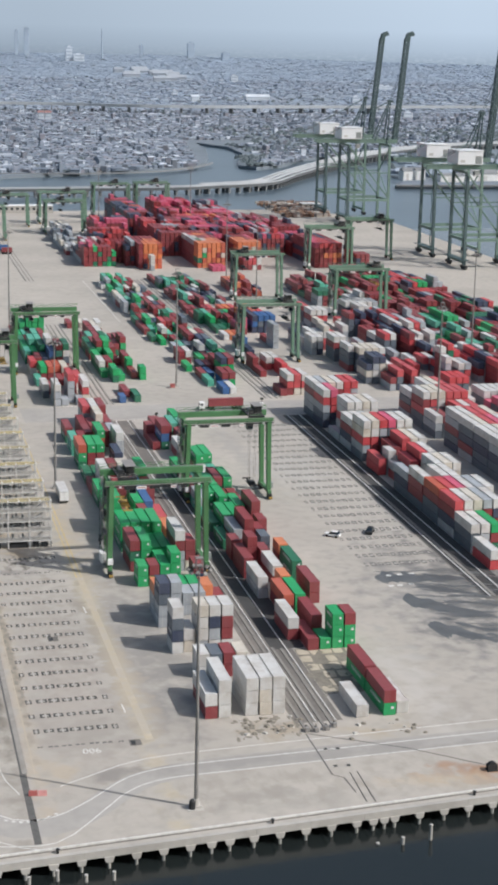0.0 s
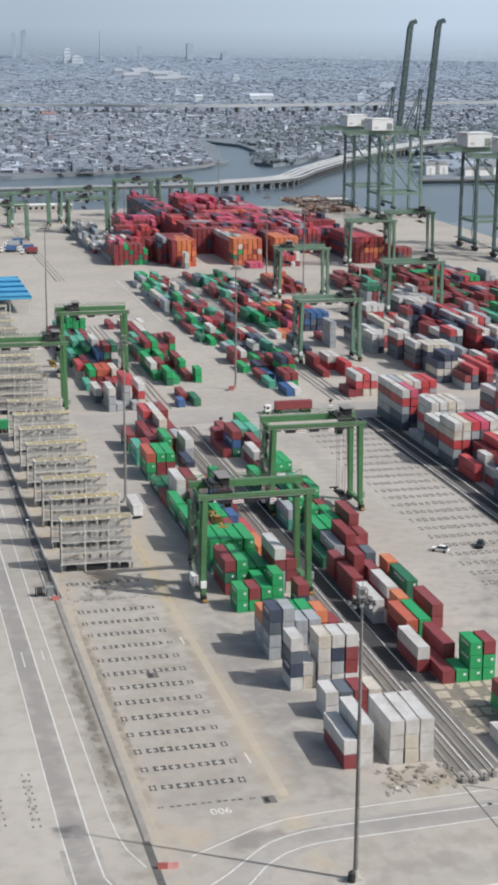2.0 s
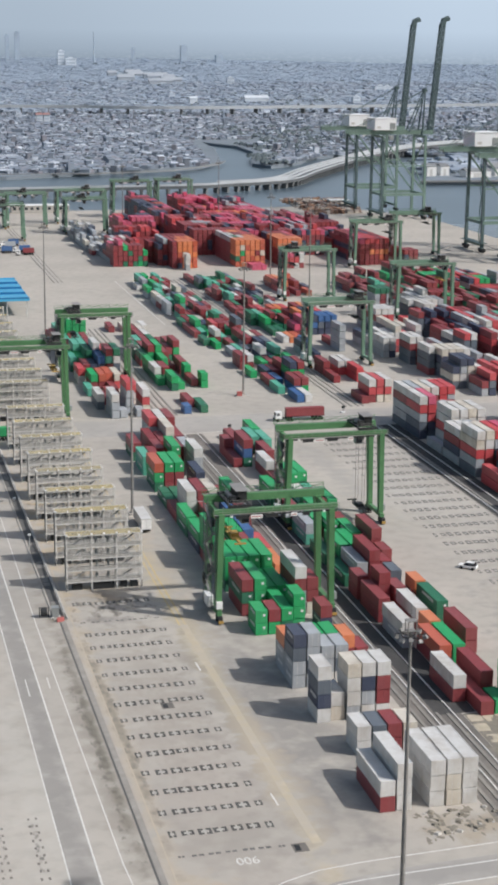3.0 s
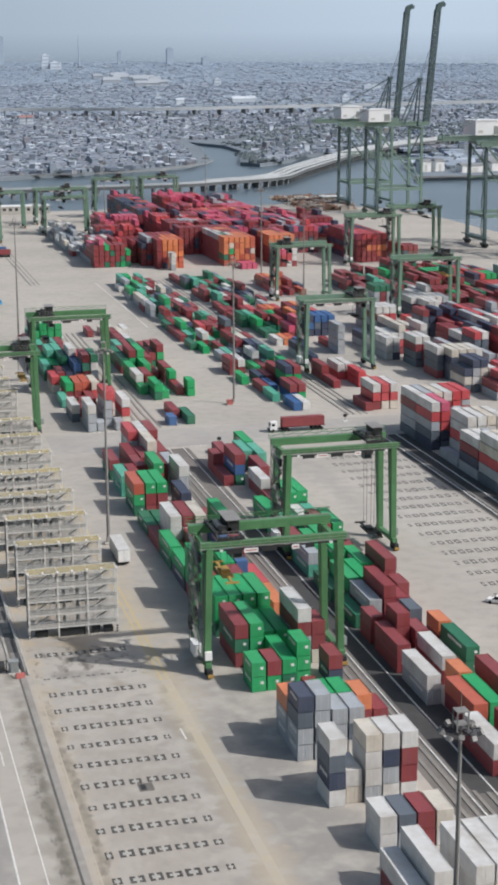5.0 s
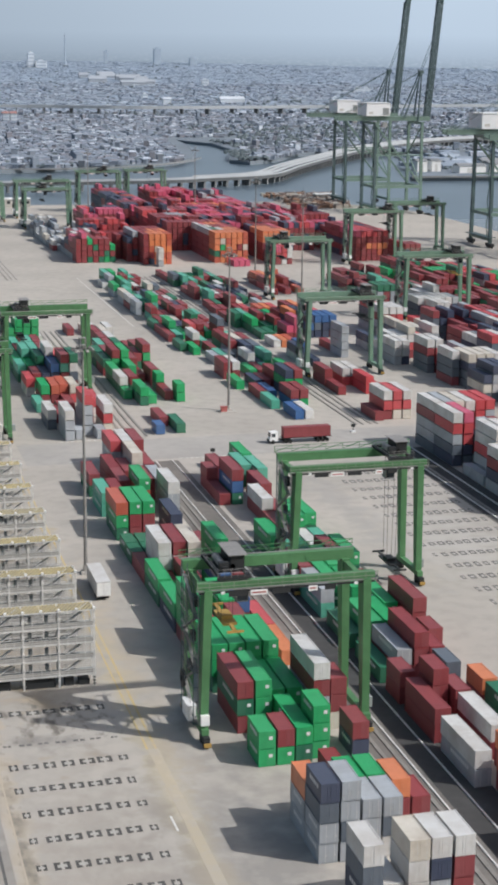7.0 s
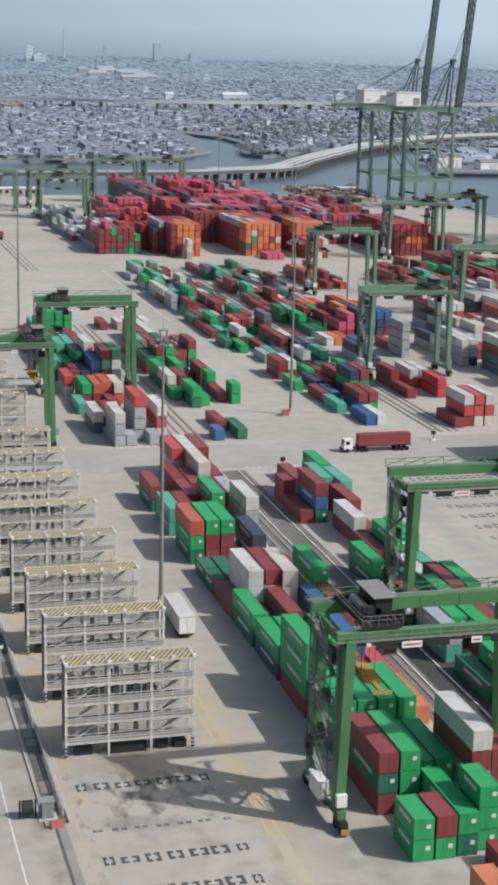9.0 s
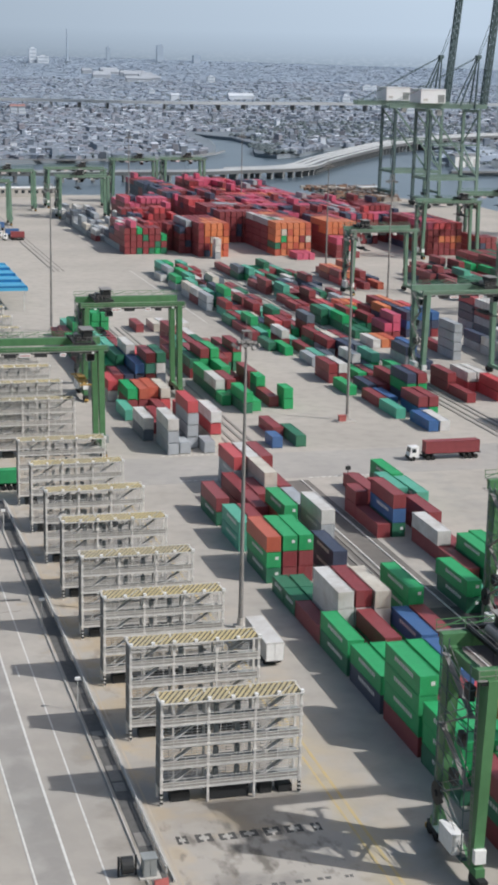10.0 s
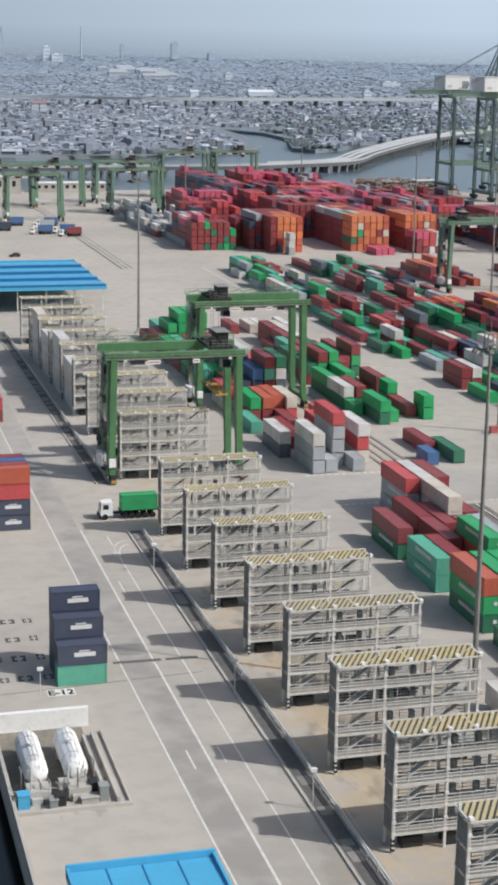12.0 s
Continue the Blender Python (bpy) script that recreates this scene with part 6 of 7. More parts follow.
for x in (80.4, 84.35):
    setting("rail", Shape().box(x - 0.13, x + 0.13, 274, 526, 0, 0.16), M_LINE, "long pale steel crane rail in the runway", "rail")


# dark asphalt lanes, blackened with the shade of the stacks beside them
M_SHADELANE = material("shaded_lane_asphalt", (0.075, 0.073, 0.072), 0.8, fine=0.4, fine_scale=0.5, broad=0.5, broad_scale=0.08, tint=(0.045, 0.044, 0.043))
setting("runway_lane", Shape().ribbon([(84.9, 312), (84.9, 448)], 7.4, 0.0, 0.009), M_SHADELANE, "dark asphalt lane along the crane runway with painted stack shade", "runway")
setting("runway_lane", Shape().ribbon([(143.4, 336), (143.4, 526)], 8.4, 0.0, 0.009), M_SHADELANE, "dark asphalt lane along the crane runway with painted stack shade", "runway")


for x in (140.5, 144.8):
    setting("rail", Shape().box(x - 0.17, x + 0.17, 336, 526, 0, 0.16), M_LINE, "long pale steel crane rail in the runway", "rail")
setting("crane_runway", Shape().box(141.2, 142.0, 336, 526, 0, 0.1), M_RAIL, "long pale concrete crane runway strip", "runway")


# ---- canopies ----
def canopy(x0, x1, y0, y1, z, ridges, label):
    t = thing("canopy", label, "canopy", "blue canopies", (x0, y0, 0))
    w, d = x1 - x0, y1 - y0
    n = ridges
    step = 0.35 if n == 1 else 1.0
    for i in range(n):
        a, b = d * i / n, d * (i + 1) / n
        s = Shape().faces([(0, a + 0.1, z + step), (w, a + 0.1, z + step), (w, b - 0.1, z), (0, b - 0.1, z), (0, a + 0.1, z + step - 0.15), (w, a + 0.1, z + step - 0.15), (w, b - 0.1, z - 0.15), (0, b - 0.1, z - 0.15)],
                          [(0, 1, 2, 3), (4, 7, 6, 5), (0, 4, 5, 1), (1, 5, 6, 2), (2, 6, 7, 3), (3, 7, 4, 0)])
        panel = part("roof_panel", s, M_BLUE, t)
        # a dark riser stands for the gap between two roof steps
        if n > 1:
            part("gutter_board", Shape().box(0, w, a - 0.1, a + 0.08, z - 0.3, z + step - 0.1), M_BLUEDARK, panel, "dark blue riser between the roof steps")
    part("fascia", Shape().box(-0.3, w + 0.3, -0.3, 0.0, z - 0.7, z + 0.25).box(-0.3, w + 0.3, d, d + 0.3, z - 0.7, z + 0.6).box(-0.3, 0, 0, d, z - 0.7, z + 0.4).box(w, w + 0.3, 0, d, z - 0.7, z + 0.4), M_BLUE, t)
    k = max(2, int(w / 8) + 1)
    for i in range(k):
        x = 0.8 + i * (w - 1.6) / (k - 1)
        for y in (1.0, d - 1.0):
            part("post", Shape().box(x - 0.18, x + 0.18, y - 0.18, y + 0.18, 0, z), M_STEEL, t)
    for i in range(1, 4) if n == 1 else ():
        part("seam", Shape().beam((w * i / 4, 0.2, z + 0.37), (w * i / 4, d - 0.2, z + 0.02), 0.14, 0.05), M_BLUEDARK, t)


canopy(-5.4, 7.4, 386.3, 402.4, 5.6, 1, "flat blue sheet-metal canopy on steel posts beside the lane")
canopy(6.0, 59.0, 752.0, 815.0, 7.4, 4, "wide blue stepped sheet-metal canopy over a gate")


# ---- tank bay by the basin wall ----
setting("wall_basin", Shape().box(-7.7, -7.3, quay_y(-8), 452, 0, 1.0), M_CONC2, "low pale concrete wall along the basin edge", "wall")
setting("wall_white", Shape().box(-6.9, 3.4, 446.2, 446.9, 0, 2.2), M_WHITE, "white painted wall behind the tanks", "wall")


def tank(x, y):
    t = thing("storage_tank", "white horizontal storage tank on concrete saddles", "storage tank", "storage tanks", (x, y, 0))
    s = Shape()
    prof = [(-5.2, 0.0), (-5.0, 0.7), (-4.5, 1.15), (-3.8, 1.3), (3.8, 1.3), (4.5, 1.15), (5.0, 0.7), (5.2, 0.0)]
    for (a, r), (b, q) in zip(prof, prof[1:]):
        s.tube((0, a, 1.9), (0, b, 1.9), max(r, 0.02), max(q, 0.02), 16)
    part("shell", s, M_WHITE, t)
    for y in (-3, 3):
        part("saddle", Shape().box(-1.1, 1.1, y - 0.3, y + 0.3, 0, 1.0), M_CONC2, t)
    part("plinth", Shape().box(-1.25, 1.1, -7.4, -5.0, 0, 1.3).box(-0.9, 0.2, -7.9, -7.4, 0, 0.7), M_CONC2, t, "stained concrete plinth at the tank's end")
    part("band", Shape().tube((0, -2.6, 1.9), (0, -2.35, 1.9), 1.34, n=16).tube((0, 2.35, 1.9), (0, 2.6, 1.9), 1.34, n=16), M_STEEL, t)
    part("walkway_rail", Shape().beam((0.3, -4.2, 3.5), (0.3, 4.2, 3.5), 0.07).beam((0.3, -4.2, 3.9), (0.3, 4.2, 3.9), 0.07), M_STEEL, t)
    part("manhole", Shape().tube((0, 0, 3.1), (0, 0, 3.6), 0.4), M_WHITE, t)
    part("ladder", Shape().beam((0.9, -4.9, 0), (0.6, -4.9, 3.4), 0.06).beam((0.5, -4.9, 0), (0.2, -4.9, 3.4), 0.06), M_STEEL, t)


setting("pit_floor", Shape().box(-7.2, 2.5, 427.5, 446.0, 0, 0.02), M_DIRT, "dirty brown floor of the tank bay", "floor")
tank(-4.6, 435.0)
tank(-0.4, 435.0)
setting("bund", Shape().box(1.85, 2.2, 428, 441.4, 0, 1.1).box(3.1, 3.45, 426, 443.2, 0, 0.6).box(4.3, 4.55, 425.5, 444, 0, 0.35).box(-7.2, 4.55, 425.0, 425.4, 0, 0.4), M_CONC2, "low concrete bund walls round the tanks", "wall")
for x, y, w, h, m in ((-6.4, 427.1, 0.6, 1.5, M_BLUE), (-2.6, 427.0, 0.5, 1.1, M_DARK), (-1.9, 429.2, 0.5, 1.5, M_CONC2), (0.4, 427.0, 0.9, 0.6, M_CONC2), (1.0, 428.6, 0.4, 1.5, M_DARK), (1.9, 427.2, 0.45, 1.6, M_HOUSING), (-3.4, 426.6, 0.4, 0.9, M_HOUSING)):
    tagged(part("pump_cabinet", Shape().box(-w, w, -0.6, 0.6, 0, h).box(-w - 0.08, w + 0.08, -0.68, 0.68, h, h + 0.08), m), "small pump cabinet in front of the tanks", "cabinet", "pump cabinets").location = (x, y, 0)
rng = random.Random(19)
for i in range(9):
    x, y = -6.4 + i * 0.95, rng.uniform(427.6, 429.6)
    pipe = thing("supply_pipe", "thin steel supply pipe standing by the tanks", "pipe", "tank pipes", (x, y, 0))
    h = rng.uniform(1.4, 3.6)
    part("riser", Shape().tube((0, 0, 0), (0, 0, h), 0.09, n=8), M_STEEL if i % 2 else M_MAST, pipe)
    part("run", Shape().tube((0, 0, h), (rng.uniform(-0.3, 0.3), rng.uniform(0.6, 1.6), h), 0.09, n=8).tube((-0.6, -0.5, 0.35), (0.7, -0.5, 0.35), 0.1, n=8), M_MAST, pipe)


# ---- cross-laid stacks beside the lane ----
def cross_stack(x, y, rows):
    """Twenty-foot boxes laid across, long side to the quay; each row behind the other, from the ground up."""
    for r, st in enumerate(rows):
        for tier, c in enumerate(st):
            ob = place_container("2", c, pose(x + random.uniform(-0.05, 0.05), y + r * 2.55 + 1.22, tier * 2.6, 0, 0, -90))
            if c == "N":
                part("emblem", Shape().box(WIDE / 2, WIDE / 2 + 0.03, 2.0, 4.6, 1.1, 1.65).box(WIDE / 2, WIDE / 2 + 0.03, 2.6, 3.9, 1.75, 1.9), M_MARK, ob, "plain white emblem bars")


cross_stack(1.7, 458.4, ("TN", "NNN", "NNNN"))
cross_stack(1.0, 526.0, ("NNRA", "NBRM", "MNRB", "RNMM"))
cross_stack(5.5, 606.0, ("MR", "NM"))


# ---- vehicles ----
def wheels(t, xs, half, r=0.5):
    me = Shape().tube((0, -0.18, 0), (0, 0.18, 0), r, n=14).mesh("wheel", M_TYRE)
    for x in xs:
        for y in (-half, half):
            part("wheel", me, M_TYRE, t).location = (x, y, r)


def container_truck(x, y, turn, c, kind):
    """Tractor with a skeletal trailer; the box on it is a thing of its own."""
    n = LENGTH[kind]
    t = thing("container_truck", "white tractor unit with a skeletal trailer on the street", "truck", "container trucks", (x, y, 0), turn)
    cab = part("cab", Shape().faces([(-2.0, -1.2, 0.7), (0.1, -1.2, 0.7), (0.1, 1.2, 0.7), (-2.0, 1.2, 0.7), (-1.75, -1.15, 2.9), (0.1, -1.15, 3.0), (0.1, 1.15, 3.0), (-1.75, 1.15, 2.9)],
                                    [(0, 3, 2, 1), (4, 5, 6, 7), (0, 1, 5, 4), (1, 2, 6, 5), (2, 3, 7, 6), (3, 0, 4, 7)]), M_WHITE, t)
    part("windscreen", Shape().faces([(-1.93, -1.05, 1.75), (-1.93, 1.05, 1.75), (-1.8, 1.0, 2.7), (-1.8, -1.0, 2.7)], [(0, 3, 2, 1)]), M_GLASS, cab)
    part("side_window", Shape().box(-1.5, -0.6, -1.215, -1.17, 1.8, 2.6), M_GLASS, cab)
    part("bumper", Shape().box(-2.15, -1.9, -1.2, 1.2, 0.4, 0.95), M_DARK, t)
    part("chassis", Shape().box(-1.8, 3.6, -0.45, 0.45, 0.75, 1.05), M_DARK, t)
    part("trailer", Shape().box(1.4, 2.0 + n, -0.5, 0.5, 1.1, 1.35).box(1.4, 1.7, -1.2, 1.2, 1.2, 1.4).box(1.5 + n, 1.9 + n, -1.2, 1.2, 1.2, 1.4), M_DARK, t)
    wheels(t, (-1.2, 2.2, 3.3, n - 1.6, n - 0.4, n + 0.8), 1.05)
    m = pose(x, y, 1.42, 0, 0, turn) @ pose(1.6, 0, 0, 0, 0, -90)
    place_container(kind, c, m)


container_truck(113.5, 538.0, 0, "M", "4")
container_truck(21.0, 530.2, 0, "G", "2")
container_truck(66.0, 970.0, 0, "B", "2")
container_truck(58.0, 1006.0, 0, "B", "2")
container_truck(70.0, 992.0, 0, "S", "2")
container_truck(50.0, 985.0, 0, "N", "2")
container_truck(76.0, 972.0, 0, "B", "2")
container_truck(73.0, 1003.0, 0, "B", "2")
container_truck(77.0, 960.0, 0, "M", "2")


def box_trailer(x, y):
    t = thing("box_trailer", "white box trailer parked on the concrete beside a mast", "trailer", at=(x, y, 0))
    part("box", Shape().box(-1.25, 1.25, 0, 11.2, 0.85, 3.5).box(-1.28, 1.28, -0.03, 11.23, 3.4, 3.55), SHEET["W"], t)
    for a in (-0.62, 0.62):
        part("door", Shape().box(a - 0.58, a + 0.58, -0.06, -0.03, 0.95, 3.35), M_WHITE, t)
    part("underframe", Shape().box(-1.0, 1.0, 0.2, 11.0, 0.55, 0.85), M_DARK, t)
    me = Shape().tube((-0.2, 0, 0), (0.2, 0, 0), 0.5).mesh("wheel", M_TYRE)
    for yy in (1.6, 2.8):
        for xx in (-0.95, 0.95):
            part("wheel", me, M_TYRE, t).location = (xx, yy, 0.5)
    part("leg", Shape().box(-0.9, -0.7, 9.0, 9.2, 0, 0.6).box(0.7, 0.9, 9.0, 9.2, 0, 0.6), M_DARK, t)


box_trailer(51.2, 429.3)


def car(x, y, turn, mat, label):
    t = thing("car", label, "car", "parked cars", (x, y, 0), turn)
    body = part("body", Shape().faces([(-2.1, -0.85, 0.3), (2.1, -0.85, 0.3), (2.1, 0.85, 0.3), (-2.1, 0.85, 0.3), (-2.05, -0.82, 0.85), (2.1, -0.82, 0.95), (2.1, 0.82, 0.95), (-2.05, 0.82, 0.85)],
                                      [(0, 3, 2, 1), (4, 5, 6, 7), (0, 1, 5, 4), (1, 2, 6, 5), (2, 3, 7, 6), (3, 0, 4, 7)]), mat, t)
    part("cabin", Shape().faces([(-1.0, -0.78, 0.86), (1.9, -0.78, 0.94), (1.9, 0.78, 0.94), (-1.0, 0.78, 0.86), (-0.3, -0.65, 1.5), (1.4, -0.65, 1.52), (1.4, 0.65, 1.52), (-0.3, 0.65, 1.5)],
                                [(0, 3, 2, 1), (4, 5, 6, 7), (0, 1, 5, 4), (1, 2, 6, 5), (2, 3, 7, 6), (3, 0, 4, 7)]), M_GLASS, t)
    part("roof", Shape().box(-0.28, 1.38, -0.64, 0.64, 1.52, 1.56), mat, t)
    wheels(t, (-1.3, 1.35), 0.8, 0.33)


car(116.7, 387.5, -40, M_WHITE, "white car parked on the empty slots")
car(127.3, 388.8, 60, M_DARK, "dark car parked on the empty slots")
car(48.0, 891.0, 10, M_DARK, "dark car on the open concrete")


# ---- small yard furniture ----
M_PINK = material("sun_bleached_red_plastic", (0.62, 0.3, 0.29), 0.6, fine=0.3, fine_scale=1.5)
def barrier(x, y, n, along):
    t = thing("road_barrier", "red and white plastic road barrier on the concrete", "road barrier", "road barriers", (x, y, 0), along)
    for i in range(n):
        part("segment", Shape().faces([(i * 1.6, -0.3, 0), (i * 1.6 + 1.5, -0.3, 0), (i * 1.6 + 1.5, 0.3, 0), (i * 1.6, 0.3, 0), (i * 1.6, -0.12, 0.9), (i * 1.6 + 1.5, -0.12, 0.9), (i * 1.6 + 1.5, 0.12, 0.9), (i * 1.6, 0.12, 0.9)],
                                      [(0, 3, 2, 1), (4, 5, 6, 7), (0, 1, 5, 4), (1, 2, 6, 5), (2, 3, 7, 6), (3, 0, 4, 7)]), M_RED if i % 2 == 0 else M_PINK, t)


barrier(23.7, 253.6, 2, -8)
barrier(22.6, 373.2, 1, 12)
bx = thing("junction_box", "faded red junction box beside a mast foot", "junction box", at=(109.3, 575.6, 0))
part("housing", Shape().box(-0.8, 0.8, -0.6, 0.6, 0.2, 1.5).box(-0.9, 0.9, -0.7, 0.7, 1.5, 1.6), M_RED, bx)
part("plinth", Shape().box(-1.3, 3.4, -1.2, 1.6, 0, 0.2), M_CONC2, bx)

cabt = thing("power_cabinet", "grey power cabinet at the end of the cable trench", "power cabinet", at=(22.6, 376.0, 0))
part("housing", Shape().box(-0.7, 0.7, -0.6, 0.8, 0.15, 2.1).box(-0.8, 0.8, -0.7, 0.9, 2.1, 2.22), M_HOUSING, cabt)
part("plinth", Shape().box(-1.1, 1.1, -1.0, 1.0, 0, 0.15), M_CONC2, cabt)
part("door", Shape().box(-0.62, -0.03, -0.64, -0.6, 0.3, 1.95).box(0.03, 0.62, -0.64, -0.6, 0.3, 1.95), M_HOUSING, cabt)
frame_t = thing("cable_frame", "dark steel cable reel frame beside the trench", "cable frame", at=(20.4, 376.5, 0))
for x in (-0.9, 0.9):
    part("upright", Shape().box(x - 0.1, x + 0.1, -0.1, 0.1, 0, 2.2), M_DARK, frame_t)
part("reel", Shape().tube((-0.6, 0, 1.2), (0.6, 0, 1.2), 0.9, n=16), M_DARK, frame_t)


def lamp_post(x, y, h=4.2):
    t = thing("lamp_post", "short grey post with a white lamp head", "lamp post", "lamp posts", (x, y, 0))
    part("pole", Shape().tube((0, 0, 0), (0, 0, h), 0.07, 0.05, 8), M_STEEL, t)
    part("lamp", Shape().box(-0.35, 0.35, -0.2, 0.2, h, h + 0.35), M_WHITE, t)


lamp_post(22.1, 451.5)
lamp_post(22.1, 500.0)
lamp_post(-1.5, 450.5, 5.5)
lamp_post(22.3, 420.0)


def guard_box(x, y):
    t = thing("sign_stand", "small dark sign stand at the block corner", "sign stand", "sign stands", (x, y, 0))
    part("post", Shape().box(-0.08, 0.08, -0.08, 0.08, 0, 2.4), M_DARK, t)
    part("board", Shape().box(-0.55, 0.55, -0.06, 0.06, 1.4, 2.2), M_DARK, t)
    part("foot", Shape().box(-0.6, 0.6, -0.5, 0.5, 0, 0.4), M_WHITE, t)


guard_box(94.5, 527.0)
guard_box(136.0, 545.0)

# white dashes and bollards along the street ends
for i in range(14):
    line([(60.5 + i * 1.35, 529.8), (61.3 + i * 1.35, 529.8)], 0.5, "kerb_block", M_LINE, "row of white painted kerb blocks")
for i in range(12):
    line([(86.5 + i * 1.35, 527.8), (87.3 + i * 1.35, 527.8)], 0.5, "kerb_block", M_LINE, "row of white painted kerb blocks")
for i in range(11):
    line([(61.0 + i * 1.4, 550.3), (61.8 + i * 1.4, 550.3)], 0.5, "kerb_block", M_LINE, "row of white painted kerb blocks")
line([(9.6, 464.8), (15.8, 464.7)], 0.8, "speed_bump", M_TRENCH, "dark rubber speed bump across the lane")
line([(16.4, 464.7), (20.6, 464.6)], 0.8, "speed_bump", M_TRENCH, "dark rubber speed bump across the lane")
line([(-6.5, 457.3), (20.0, 459.5)], 0.12, "concrete_joint", M_TRENCH, "dark joint in the concrete")
for r in (3.0, 2.2):
    line([(21.0 - r * math.cos(a), 509 + 2.6 * r * math.sin(a)) for a in [i * math.pi / 20 for i in range(11)]], 0.22)
slot_patches(-4.4, 462.0, 4, 3, px=2.7, py=7.0)
dash = Shape().box(-0.3, 0.3, -0.35, 0.35, 0, 0.012).mesh("slot_patch", M_BED)
slot_patches(7.5, 270.5, 9, 2, px=1.1, py=2.3, me=dash)
slot_patches(2.3, 272.0, 8, 2, px=1.0, py=2.1, me=dash)

# bits of scrap and stones at the near end of the runways
rng = random.Random(77)
me_stone = Shape().faces([(-0.35, -0.25, 0), (0.3, -0.3, 0), (0.38, 0.28, 0), (-0.3, 0.33, 0), (-0.2, -0.15, 0.3), (0.2, -0.2, 0.34), (0.22, 0.16, 0.26), (-0.18, 0.2, 0.3)],
                         [(4, 5, 6, 7), (0, 1, 5, 4), (1, 2, 6, 5), (2, 3, 7, 6), (3, 0, 4, 7)]).mesh("concrete_lump", M_CONC2)
me_dark = me_stone.copy()
me_dark.materials[0] = M_DIRT
for i in range(44):
    ob = tagged(part("concrete_lump", me_stone if i % 3 == 0 else me_dark, M_CONC2), "loose broken lump of concrete on the yard", "rubble", "concrete lumps by the runways")
    x, y = (rng.uniform(66, 78), rng.uniform(270, 277.5)) if i < 30 else (rng.uniform(84, 100), rng.uniform(265, 272))
    k = rng.uniform(0.5, 1.7)
    ob.matrix_world = pose(x, y, 0, 0, 0, rng.uniform(0, 360)) @ Matrix.Diagonal((k, k, k * 0.7, 1))
for x, y in ((77.6, 270), (79.3, 269.5), (81.5, 270), (83.3, 271)):
    st = thing("runway_stop", "rusty steel end stop on a crane runway", "end stop", "runway end stops", (x, y, 0))
    part("block", Shape().box(-0.4, 0.4, -0.4, 0.4, 0, 0.9), M_MAST, st)
    part("buffer", Shape().tube((0, 0.4, 0.8), (0, 0.8, 0.8), 0.2), M_DARK, st)

# low sheds on the quay by the ship-to-shore cranes, and the gate house far left
for x, y, w, d, h in ((330, 1205, 14, 10, 4), (60, 1180, 26, 12, 9), (95, 1188, 40, 10, 5)):
    t = thing("port_shed", "pale low port building with a flat roof near the far quay", "building", "port buildings", (x, y, 0))
    part("wall", Shape().box(0, w, 0, d, 0, h), M_CONC2, t)
    part("roof", Shape().box(-0.4, w + 0.4, -0.4, d + 0.4, h, h + 0.4), M_WHITE, t)
    for i in range(int(w / 4)):
        part("window", Shape().box(1.2 + i * 4, 3.2 + i * 4, -0.06, 0.0, h * 0.45, h * 0.8), M_GLASS, t)


# joints, rails and hatch covers on the apron by the quay
line([(77.1, 269.0), (77.2, 251.5), (78.9, 249.8), (79.3, 244)], 0.28, "concrete_joint", M_TRENCH, "dark joint in the concrete")
line([(77.5, 269.0), (93.8, 259.6), (106.4, 249.4)], 0.3, "concrete_joint", M_TRENCH, "dark cable groove in the concrete")
line([(80.5, 251.8), (80.1, 240.3)], 0.2, "rail", M_DARK, "short dark rail set in the apron")
line([(81.9, 252.0), (81.6, 240.0)], 0.2, "rail", M_DARK, "short dark rail set in the apron")
for x, y in ((78.9, 261.9), (81.2, 261.7), (78.7, 254.7), (81.1, 254.5)):
    t = thing("hatch_cover", "dark square steel hatch cover in the concrete", "hatch cover", "hatch covers", (x, y, 0))
    part("lid", Shape().box(-0.35, 0.35, -0.4, 0.4, 0, 0.05), M_DARK, t)
    part("rim", Shape().box(-0.45, -0.35, -0.5, 0.5, 0, 0.07).box(0.35, 0.45, -0.5, 0.5, 0, 0.07).box(-0.35, 0.35, -0.5, -0.4, 0, 0.07).box(-0.35, 0.35, 0.4, 0.5, 0, 0.07), M_CONC2, t)
wn_t = thing("winch", "dark rusty winch standing on the apron", "winch", at=(105.9, 247.8, 0))
part("frame", Shape().box(-0.9, 0.9, -0.6, -0.4, 0, 1.2).box(-0.9, 0.9, 0.4, 0.6, 0, 1.2).box(-1.0, 1.0, -0.7, 0.7, 0, 0.2), M_DARK, wn_t)
part("drum", Shape().tube((0, -0.4, 0.9), (0, 0.4, 0.9), 0.8, n=16), M_DARK, wn_t)

# standing water on the worn slots
M_POOL = material("shallow_standing_water", (0.125, 0.125, 0.124), 0.3, fine=0.35, fine_scale=0.35, broad=0.4, broad_scale=0.25, spec=0.5)


